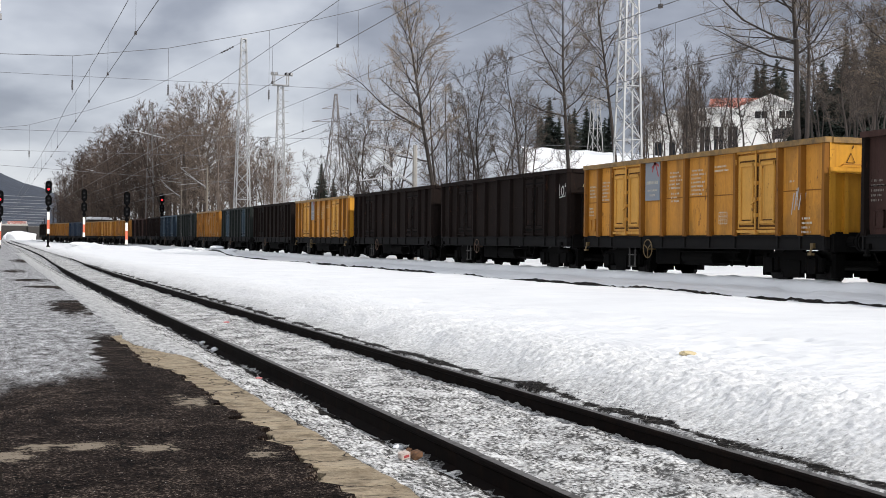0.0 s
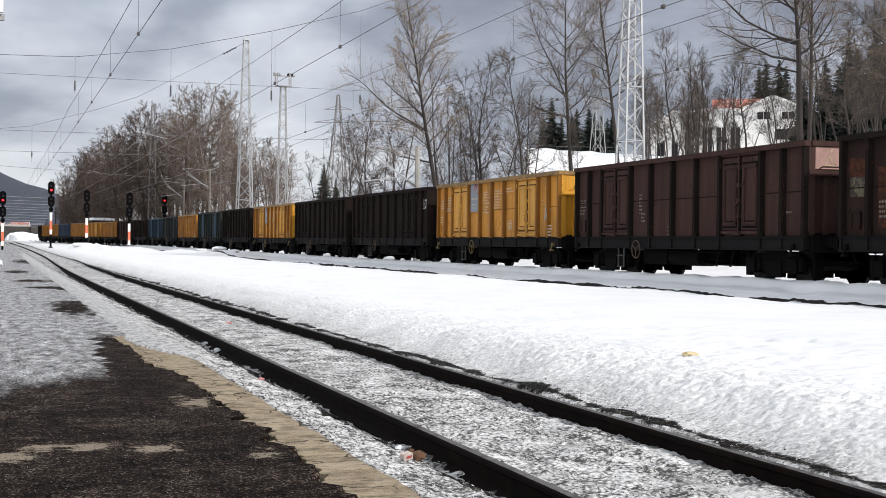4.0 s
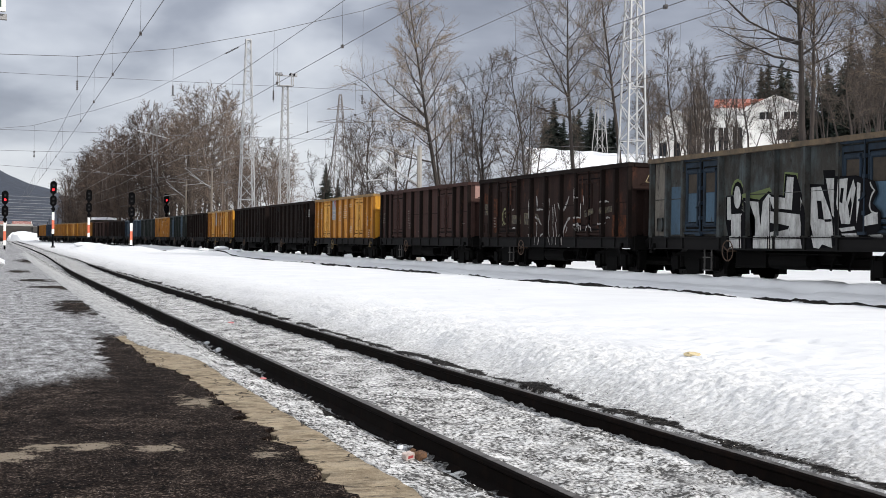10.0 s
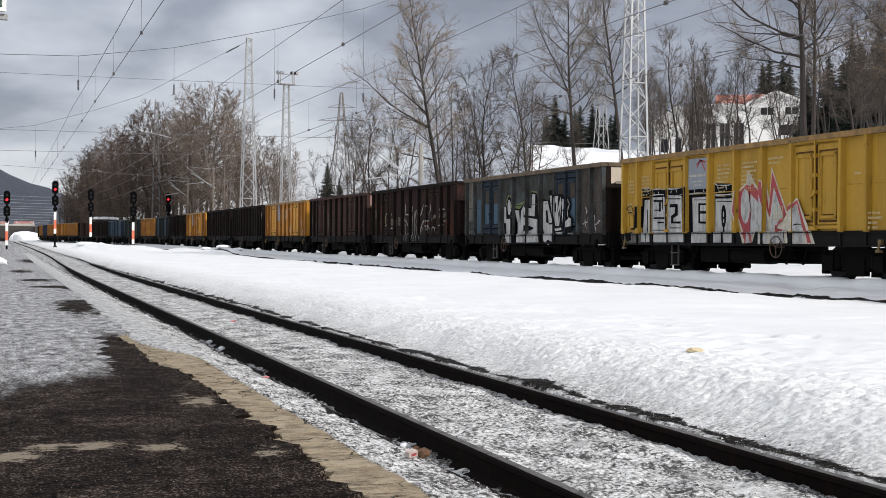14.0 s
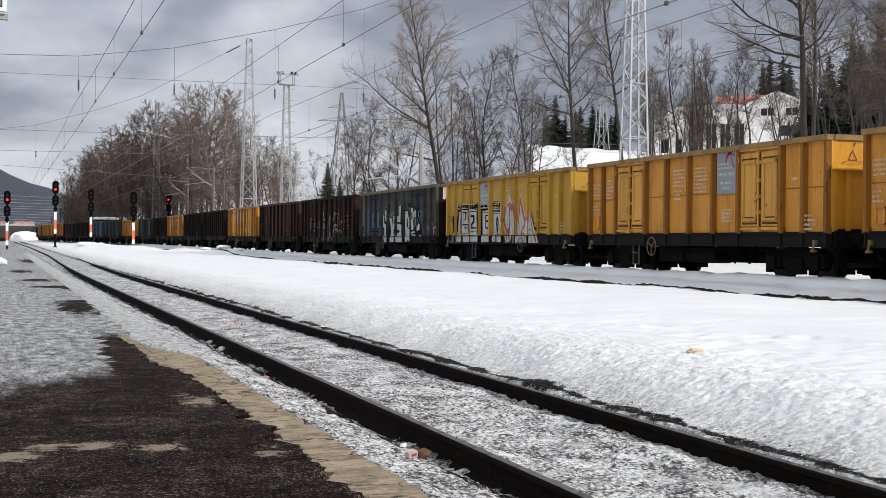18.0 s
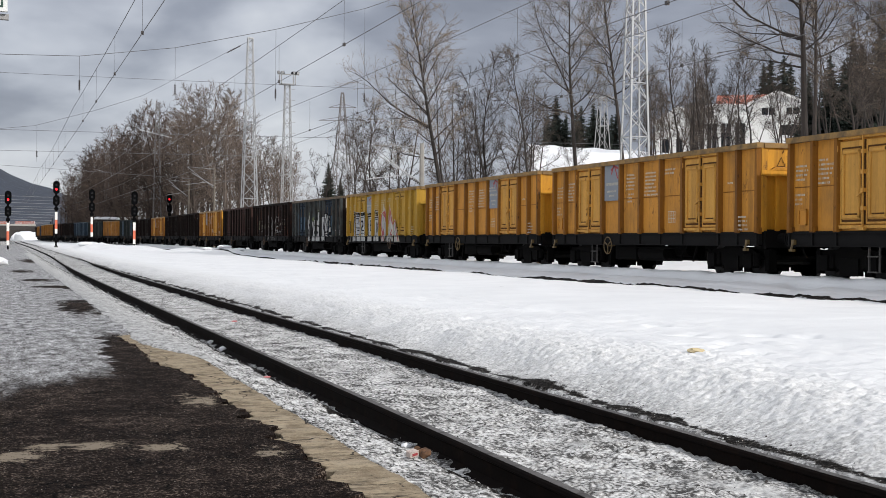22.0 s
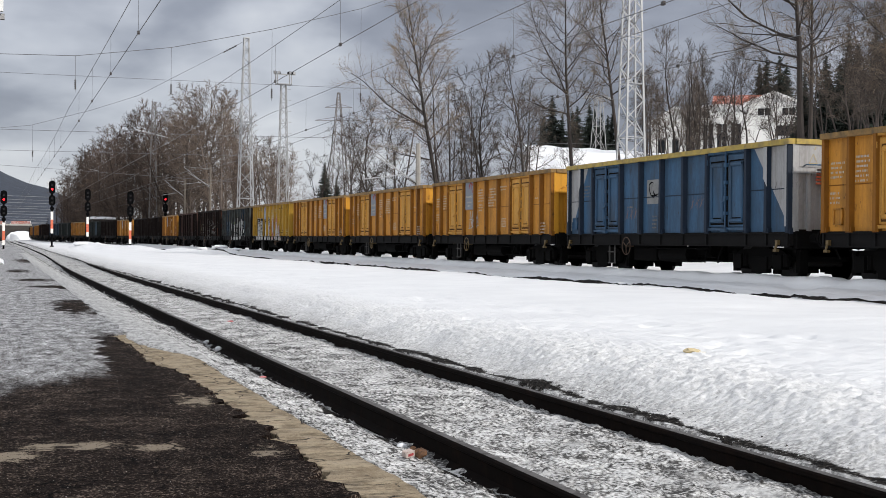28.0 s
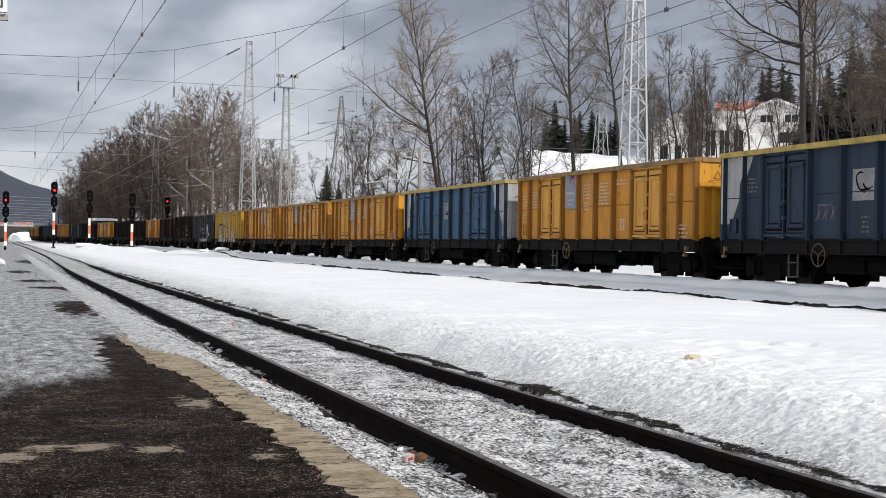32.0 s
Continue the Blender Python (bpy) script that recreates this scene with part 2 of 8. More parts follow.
    M["rim_dirty"] = material("grimy_yellow_rim", (0.26, 0.150, 0.045), 0.75, 0, 0.35, 2, 25, 0.3, 0.01, (0.10, 0.065, 0.03), 0.45, 0.12)
    M["rail_yellow"] = material("faded_yellow_rim", (0.42, 0.30, 0.06), 0.65, 0, 0.25, 2, 25, 0.2, 0.01, (0.20, 0.15, 0.06), 0.45, 0.12)
    M["frame"] = material("black_underframe", (0.0045, 0.0042, 0.004), 0.9, 0, 0.4, 3, 40, 0.3, 0.01, spec=0.08)
    M["solebar"] = material("black_solebar", (0.010, 0.0095, 0.0095), 0.85, 0, 0.35, 3, 40, 0.3, 0.01, (0.022, 0.018, 0.016), 0.22, 0.1, spec=0.12)
    M["wheel"] = material("wheel_steel", (0.008, 0.007, 0.007), 0.8, 0.0, 0.3, 5, 50, 0.2, 0.005)
    M["plate"] = material("grey_sign_plate", (0.20, 0.22, 0.25), 0.55, 0, 0.1, 3, 40, 0.1, 0.003)
    M["white_mark"] = material("white_stencil", (0.46, 0.42, 0.34), 0.7, 0, 0.35, 8, 60, 0.0)
    M["pale_mark"] = material("pale_stencil", (0.40, 0.33, 0.19), 0.7, 0, 0.25, 8, 60, 0.0)
    M["red_mark"] = material("red_paint_mark", (0.32, 0.045, 0.05), 0.7, 0, 0.25, 8, 60, 0.0)
    M["graf_white"] = material("silver_spray_paint", (0.42, 0.42, 0.41), 0.55, 0, 0.35, 3.5, 40, 0.1, 0.003, (0.15, 0.148, 0.14), 0.42, 0.12, (1, 1, 0.4), streak=(0.14, 0.135, 0.125))
    M["bare_rust"] = material("bare_rust", (0.105, 0.036, 0.017), 0.9, 0, 0.4, 3, 30, 0.3, 0.006, (0.026, 0.015, 0.012), 0.54, 0.14, spec=0.08)
    M["graf_black"] = material("black_spray_paint", (0.0065, 0.0065, 0.0075), 0.9, 0, 0.3, 4, 40, 0.1, 0.003, spec=0.05)
    M["graf_dull"] = material("worn_spray_paint", (0.36, 0.345, 0.33), 0.75, 0, 0.4, 5, 50, 0.1, 0.003, (0.028, 0.020, 0.017), 0.46, 0.16, (1, 1, 0.4))
    M["graf_olive"] = material("olive_spray_paint", (0.10, 0.085, 0.042), 0.75, 0, 0.4, 5, 50, 0.1, 0.003, (0.020, 0.013, 0.010), 0.52, 0.06)
    M["graf_green"] = material("green_spray_paint", (0.085, 0.11, 0.030), 0.7, 0, 0.3, 4, 40, 0.1, 0.003)
    M["graf_grey"] = material("dirty_grey_spray", (0.15, 0.145, 0.13), 0.8, 0, 0.45, 4, 40, 0.1, 0.003, (0.03, 0.027, 0.024), 0.5, 0.10)
    M["graf_lime"] = material("lime_spray_paint", (0.19, 0.19, 0.075), 0.75, 0, 0.4, 5, 50, 0.1, 0.003, (0.06, 0.05, 0.025), 0.45, 0.08)
    M["pale_blue_spray"] = material("pale_blue_spray", (0.16, 0.28, 0.42), 0.7, 0, 0.3, 5, 40, 0.1, 0.003)
    M["brown_grey"] = material("dirty_brown_grey_paint", (0.062, 0.053, 0.046), 0.85, 0, 0.4, 1.5, 25, 0.3, 0.01, (0.028, 0.023, 0.02), 0.45, 0.10, (1, 1, 0.5), spec=0.1, spots=(0.018, 0.014, 0.012))
    M["dim_mark"] = material("worn_stencil", (0.16, 0.14, 0.12), 0.8, 0, 0.35, 8, 60, 0.0)
    M["ring_rust"] = material("rusty_handwheel_steel", (0.075, 0.045, 0.028), 0.8, 0.1, 0.4, 8, 60, 0.1, 0.003)
    M["pink_scrawl"] = material("faint_pink_spray", (0.15, 0.105, 0.105), 0.8, 0, 0.3, 6, 50, 0)
    M["worn_plate"] = material("worn_grey_enamel", (0.22, 0.22, 0.215), 0.7, 0, 0.3, 3, 30, 0.1, 0.004, (0.10, 0.105, 0.11), 0.35, 0.12)
    M["brass"] = material("worn_yellow_steel", (0.13, 0.085, 0.03), 0.6, 0.1, 0.3, 8, 60, 0.1, 0.003)
    M["cream"] = material("cream_end_paint", (0.46, 0.39, 0.31), 0.7, 0, 0.15, 3, 30, 0.1, 0.005, (0.25, 0.19, 0.14), 0.30, 0.12)
    M["ice_crumb"] = material("dirty_ice", (0.50, 0.50, 0.50), 0.6, 0, 0.3, 5, 30, 0.2, 0.004)
    M["ice_lump"] = material("grey_ice_lumps", (0.44, 0.435, 0.425), 0.6, 0, 0.35, 7, 60, 0.4, 0.006, (0.14, 0.135, 0.13), 0.38, 0.10, spec=0.3)
    M["ridge_ice"] = material("pale_ridge_ice", (0.50, 0.495, 0.485), 0.7, 0, 0.6, 9.0, 60, 1.0, 0.03, (0.20, 0.195, 0.185), 0.45, 0.07, (1.2, 0.6, 1), spec=0.2)
    M["brown_grit"] = material("brown_grit", (0.075, 0.058, 0.047), 0.9, 0, 0.5, 6, 40, 0)
    M["salmon"] = material("pinkish_end_paint", (0.32, 0.19, 0.16), 0.75, 0, 0.2, 3, 30, 0.1, 0.005, (0.16, 0.08, 0.06), 0.35, 0.1)
    M["rail"] = material("rusty_rail_steel", (0.006, 0.0042, 0.0036), 0.85, 0.0, 0.35, 4, 60, 0.3, 0.004, (0.012, 0.007, 0.005), 0.4, 0.1, spec=0.05)
    M["rail_top"] = material("dull_rail_head", (0.115, 0.109, 0.105), 0.7, 0.0, 0.35, 6, 60, 0.1, 0.002, (0.018, 0.014, 0.012), 0.4, 0.1, spec=0.15)
    M["concrete"] = material("weathered_concrete", (0.325, 0.262, 0.18), 0.9, 0, 0.45, 5.0, 60, 1.0, 0.03, (0.20, 0.152, 0.10), 0.42, 0.09, (1.0, 0.7, 1), spec=0.1, spots=(0.085, 0.064, 0.043))
    M["pale_concrete"] = material("pale_concrete", (0.42, 0.40, 0.37), 0.9, 0, 0.2, 3, 45, 0.4, 0.01)
    M["signal_black"] = material("signal_black_paint", (0.0035, 0.0035, 0.004), 0.9, 0, 0.3, 5, 40, 0.1, 0.004, spec=0.06)
    M["signal_red"] = material("red_lamp_glass", (0.9, 0.012, 0.02), 0.4, glow=3.2, vary=0.02, bump=0)
    M["signal_lens"] = material("dark_lens_glass", (0.006, 0.006, 0.007), 0.15, vary=0.05, bump=0)
    M["post_white"] = material("white_post_paint", (0.78, 0.76, 0.72), 0.6, 0, 0.1, 5, 40, 0.1, 0.004)
    M["post_red"] = material("red_post_paint", (0.62, 0.14, 0.07), 0.6, 0, 0.15, 5, 40, 0.1, 0.004)
    M["galv"] = material("galvanised_lattice_steel", (0.38, 0.385, 0.39), 0.5, 0.15, 0.15, 2, 30, 0.1, 0.004)
    M["galv_mid"] = material("grey_lattice_steel", (0.33, 0.335, 0.34), 0.6, 0.15, 0.2, 2, 30, 0.1, 0.004)
    M["galv_dull"] = material("weathered_lattice_steel", (0.28, 0.28, 0.28), 0.6, 0.15, 0.2, 2, 30, 0.1, 0.004)
    M["pylon_steel"] = material("dull_pylon_steel", (0.16, 0.145, 0.14), 0.7, 0.1, 0.35, 0.2, 3, 0, 0.004)
    M["wire"] = material("catenary_wire", (0.15, 0.15, 0.158), 0.6, 0.3, 0.1, 5, 40, 0)
    M["insulator"] = material("brown_insulator", (0.03, 0.022, 0.02), 0.4, 0, 0.2, 5, 40, 0)
    M["pole"] = material("concrete_pole", (0.34, 0.32, 0.29), 0.85, 0, 0.2, 3, 40, 0.2, 0.006)
    M["pole_dim"] = material("weathered_pole", (0.16, 0.135, 0.11), 0.9, 0, 0.25, 3, 40, 0.2, 0.006)
    M["mast_dim"] = material("dull_mast_steel", (0.15, 0.14, 0.135), 0.7, 0.1, 0.25, 2, 30, 0.1, 0.004)
    M["step_steel"] = material("worn_step_steel", (0.075, 0.070, 0.065), 0.7, 0.2, 0.3, 4, 40, 0.1, 0.004)
    M["bark"] = material("grey_brown_bark", (0.036, 0.028, 0.024), 0.9, 0, 0.3, 3, 30, 0.4, 0.02, (0.070, 0.060, 0.052), 0.3, 0.15, (1, 1, 0.3), per_object=0.5)
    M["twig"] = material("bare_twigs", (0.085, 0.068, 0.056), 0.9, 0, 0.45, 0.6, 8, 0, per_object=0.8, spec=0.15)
    # paler tan twigs, with their sunlit look put into the colour
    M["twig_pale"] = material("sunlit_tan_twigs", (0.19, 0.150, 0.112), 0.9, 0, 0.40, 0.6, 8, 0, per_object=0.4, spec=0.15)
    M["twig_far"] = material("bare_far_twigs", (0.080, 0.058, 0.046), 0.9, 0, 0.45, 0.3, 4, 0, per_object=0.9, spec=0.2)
    # paler far twigs and bark: the sunlight on them is coloured in
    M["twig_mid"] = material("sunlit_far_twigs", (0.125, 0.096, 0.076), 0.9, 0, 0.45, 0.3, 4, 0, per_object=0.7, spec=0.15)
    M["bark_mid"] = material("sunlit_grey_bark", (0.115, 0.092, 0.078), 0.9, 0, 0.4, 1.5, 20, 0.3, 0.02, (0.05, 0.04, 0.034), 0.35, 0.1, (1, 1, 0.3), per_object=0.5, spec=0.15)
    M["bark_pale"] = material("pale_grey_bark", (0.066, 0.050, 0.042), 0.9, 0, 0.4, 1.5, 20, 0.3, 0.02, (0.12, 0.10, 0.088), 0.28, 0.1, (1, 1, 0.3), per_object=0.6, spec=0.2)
    M["needles"] = material("dark_spruce_needles", (0.014, 0.022, 0.015), 0.85, 0, 0.4, 1.5, 20, 0, per_object=0.4)
    M["plaster"] = material("white_house_plaster", (0.66, 0.655, 0.64), 0.85, 0, 0.07, 0.8, 20, 0.1, 0.006)
    M["rooftile"] = material("red_roof_tiles", (0.30, 0.085, 0.05), 0.8, 0, 0.3, 2, 30, 0.3, 0.02, (0.75, 0.76, 0.78), 0.42, 0.03)
    M["pane"] = material("dark_window_glass", (0.012, 0.013, 0.016), 0.25, 0, 0.2, 2, 20, 0, spec=0.2)
    M["snow_roof"] = material("snow_on_roof", (0.80, 0.81, 0.83), 0.7, 0, 0.06, 1.0, 10, 0.4, 0.05)
    M["bridge"] = material("grey_bridge_concrete", (0.042, 0.038, 0.035), 0.9, 0, 0.25, 0.6, 10, 0.2, 0.02)
    M["hill"] = material("wooded_mountain", (0.034, 0.042, 0.060), 1.0, 0, 0.5, 0.05, 0.6, 0.0, 0.0, (0.10, 0.118, 0.15), 0.36, 0.05)
    M["rubbish"] = material("brown_litter", (0.105, 0.050, 0.022), 0.8, 0, 0.6, 22, 90, 0.5, 0.01, (0.03, 0.016, 0.01), 0.4, 0.1)
    M["cardboard"] = material("pale_cardboard", (0.50, 0.42, 0.38), 0.8, 0, 0.25, 20, 90, 0.3, 0.004, (0.22, 0.15, 0.12), 0.35, 0.08)
    M["paper"] = material("white_litter", (0.72, 0.70, 0.66), 0.7, 0, 0.12, 14, 80, 0.2, 0.006)
    M["pinkpaper"] = material("pink_litter", (0.55, 0.20, 0.20), 0.7, 0, 0.12, 14, 80, 0.2, 0.006)
    M["yellowlitter"] = material("yellow_litter", (0.60, 0.49, 0.29), 0.7, 0, 0.25, 14, 80, 0.2, 0.006)
    M["signboard"] = material("white_sign_enamel", (0.75, 0.76, 0.74), 0.4, 0, 0.05, 2, 20, 0)
    M["signgreen"] = material("dark_green_enamel", (0.02, 0.06, 0.04), 0.4, 0, 0.1, 2, 20, 0)
    M["ballast"] = material("dark_ballast", (0.045, 0.040, 0.036), 0.9, 0, 0.5, 9, 60, 0.8, 0.03)


define_materials()


def ground_material():
    """Snow that is coarse and grey on the slopes by the rails, with dark ballast showing in bare spots."""
    m = bpy.data.materials.new("old_snow")
    m.use_nodes = True
    tr = m.node_tree
    b = tr.nodes["Principled BSDF"]
    co = tr.nodes.new("ShaderNodeTexCoord")
    sep = tr.nodes.new("ShaderNodeSeparateXYZ")
    link(tr, co, "Object", sep, 0)
    x = sep.outputs[0]

    def ns(s, d=6.0, r=0.6, stretch=(1, 1, 1), dist=0.0):
        mp = tr.nodes.new("ShaderNodeMapping")
        mp.inputs["Scale"].default_value = stretch
        link(tr, co, "Object", mp, 0)
        n = tr.nodes.new("ShaderNodeTexNoise")
        n.inputs["Scale"].default_value, n.inputs["Detail"].default_value = s, d
        n.inputs["Roughness"].default_value, n.inputs["Distortion"].default_value = r, dist
        link(tr, mp, 0, n, "Vector")
        return n.outputs[0]

    large, mid, fine = ns(0.7), ns(5.0, 8.0, 0.66), ns(38.0, 6.0, 0.8)
    vor = tr.nodes.new("ShaderNodeTexVoronoi")
    vor.feature = "SMOOTH_F1"
    vor.inputs["Scale"].default_value, vor.inputs["Smoothness"].default_value = 15.0, 0.25
    link(tr, co, "Object", vor, "Vector")
    lumps = math_node(tr, "SUBTRACT", 1.0, vor.outputs["Distance"])
    crumb = tr.nodes.new("ShaderNodeTexVoronoi")
    crumb.inputs["Scale"].default_value = 34.0
    link(tr, co, "Object", crumb, "Vector")
    gap = math_node(tr, "MULTIPLY", crumb.outputs["Distance"], 1.0)
    snow = ramp_node(tr, large, [(0.3, (0.72, 0.725, 0.735)), (0.7, (0.80, 0.805, 0.81))])
    # track bed and bank foot: grit in the ice
    bed = math_node(tr, "SUBTRACT", 1.0, math_node(tr, "MULTIPLY", math_node(tr, "SUBTRACT", x, 4.32), 1.7, clamp=True), clamp=True)
    gf = math_node(tr, "ADD", math_node(tr, "MULTIPLY", mid, 0.40), math_node(tr, "MULTIPLY", fine, 0.50))
    gf = math_node(tr, "SUBTRACT", math_node(tr, "ADD", gf, math_node(tr, "MULTIPLY", ns(1.7, 6.0, 0.65), 0.30)), math_node(tr, "MULTIPLY", gap, 0.24))
    grit = ramp_node(tr, gf, [(0.40, (0.022, 0.020, 0.018)), (0.445, (0.19, 0.185, 0.176)), (0.495, (0.43, 0.425, 0.412)), (0.57, (0.74, 0.735, 0.725))])
    # sheets of smoother ice between the gritty stretches
    sheet = ramp_node(tr, math_node(tr, "ADD", math_node(tr, "MULTIPLY", ns(1.5, 8.0, 0.62, (1.0, 0.75, 1), 0.6), 0.8), math_node(tr, "MULTIPLY", mid, 0.2)), [(0.51, (0, 0, 0)), (0.60, (0.75, 0.75, 0.75))])
    sheet = math_node(tr, "MULTIPLY", sheet, math_node(tr, "MULTIPLY", math_node(tr, "SUBTRACT", x, 2.55), 3.0, clamp=True))
    smooth_ice = ramp_node(tr, math_node(tr, "ADD", math_node(tr, "MULTIPLY", mid, 0.6), math_node(tr, "MULTIPLY", fine, 0.4)), [(0.40, (0.24, 0.235, 0.225)), (0.50, (0.47, 0.465, 0.455)), (0.60, (0.68, 0.675, 0.665))])
    mi = tr.nodes.new("ShaderNodeMix")
    mi.data_type = "RGBA"
    tr.links.new(sheet, mi.inputs["Factor"])
    tr.links.new(grit, mi.inputs["A"])
    tr.links.new(smooth_ice, mi.inputs["B"])
    grit = mi.outputs["Result"]
    mx = tr.nodes.new("ShaderNodeMix")
    mx.data_type = "RGBA"
    tr.links.new(math_node(tr, "MULTIPLY", bed, 0.92), mx.inputs["Factor"])
    slope = math_node(tr, "SUBTRACT", 1.0, math_node(tr, "MULTIPLY", math_node(tr, "SUBTRACT", x, 4.8), 0.62, clamp=True), clamp=True)
    pit = ramp_node(tr, math_node(tr, "ADD", math_node(tr, "MULTIPLY", ns(22.0, 5.0, 0.7), 0.6), math_node(tr, "MULTIPLY", fine, 0.4)), [(0.37, (0.30, 0.292, 0.28)), (0.455, (0.56, 0.555, 0.545)), (0.53, (0.70, 0.695, 0.69)), (0.61, (0.83, 0.83, 0.825))])
    ms = tr.nodes.new("ShaderNodeMix")
    ms.data_type = "RGBA"
    tr.links.new(math_node(tr, "MULTIPLY", slope, 0.85), ms.inputs["Factor"])
    tr.links.new(snow, ms.inputs["A"])
    tr.links.new(pit, ms.inputs["B"])
    tr.links.new(ms.outputs["Result"], mx.inputs["A"])
    tr.links.new(grit, mx.inputs["B"])
    # bare ballast along both rails, with the near rail's shadow painted in
    d = math_node(tr, "MINIMUM", math_node(tr, "ABSOLUTE", math_node(tr, "SUBTRACT", x, 4.47)), math_node(tr, "ABSOLUTE", math_node(tr, "SUBTRACT", x, 2.50)))
    near = math_node(tr, "SUBTRACT", 1.0, math_node(tr, "MULTIPLY", d, 5.0), clamp=True)
    spot = ramp_node(tr, math_node(tr, "ADD", math_node(tr, "MULTIPLY", near, 0.36), math_node(tr, "ADD", math_node(tr, "MULTIPLY", ns(3.4, 9.0, 0.82, (1, 0.55, 1)), 0.6), math_node(tr, "MULTIPLY", ns(1.3, 4.0, 0.6), 0.5))),
                     [(0.81, (0, 0, 0)), (0.85, (1, 1, 1))])
    dark = ramp_node(tr, math_node(tr, "ADD", math_node(tr, "MULTIPLY", fine, 0.7), math_node(tr, "MULTIPLY", gap, 0.4)), [(0.50, (0.006, 0.0052, 0.0047)), (0.66, (0.030, 0.026, 0.022)), (0.80, (0.20, 0.19, 0.18))])
    mx2 = tr.nodes.new("ShaderNodeMix")
    mx2.data_type = "RGBA"
    # broken dark line at the step in the snow by the train
    dl = math_node(tr, "SUBTRACT", 1.0, math_node(tr, "MULTIPLY", math_node(tr, "ABSOLUTE", math_node(tr, "SUBTRACT", x, 15.27)), 4.0), clamp=True)
    lipspot = ramp_node(tr, math_node(tr, "ADD", math_node(tr, "MULTIPLY", dl, 0.42), ns(1.1, 8.0, 0.7, (1, 0.35, 1))), [(0.70, (0, 0, 0)), (0.76, (1, 1, 1))])
    spot = math_node(tr, "MAXIMUM", spot, lipspot)
    tr.links.new(spot, mx2.inputs["Factor"])
    tr.links.new(mx.outputs["Result"], mx2.inputs["A"])
    tr.links.new(dark, mx2.inputs["B"])
    tr.links.new(mx2.outputs["Result"], b.inputs["Base Color"])
    b.inputs["Roughness"].default_value = 0.8
    b.inputs["Specular IOR Level"].default_value = 0.06
    bn = tr.nodes.new("ShaderNodeBump")
    bn.inputs["Strength"].default_value, bn.inputs["Distance"].default_value = 1.0, 0.045
    rough_zone = math_node(tr, "SUBTRACT", 1.0, math_node(tr, "MULTIPLY", math_node(tr, "SUBTRACT", x, 5.6), 0.55, clamp=True), clamp=True)
    hsum = math_node(tr, "ADD", math_node(tr, "MULTIPLY", mid, 0.16), math_node(tr, "MULTIPLY", fine, 0.14))
    hsum = math_node(tr, "ADD", hsum, math_node(tr, "MULTIPLY", math_node(tr, "MULTIPLY", lumps, rough_zone), 0.34))
    tr.links.new(hsum, bn.inputs["Height"])
    link(tr, bn, 0, b, "Normal")
    return m


# worn spots on the asphalt: centre x, y and reach
WORN = ((0.05, 7.6, 0.40, 0.42), (0.22, 7.9, 0.36, 0.36), (0.52, 7.88, 0.44, 0.38), (0.9, 7.72, 0.3, 0.3), (1.4, 9.9, 0.3, 0.8), (1.47, 7.4, 0.22, 0.3))


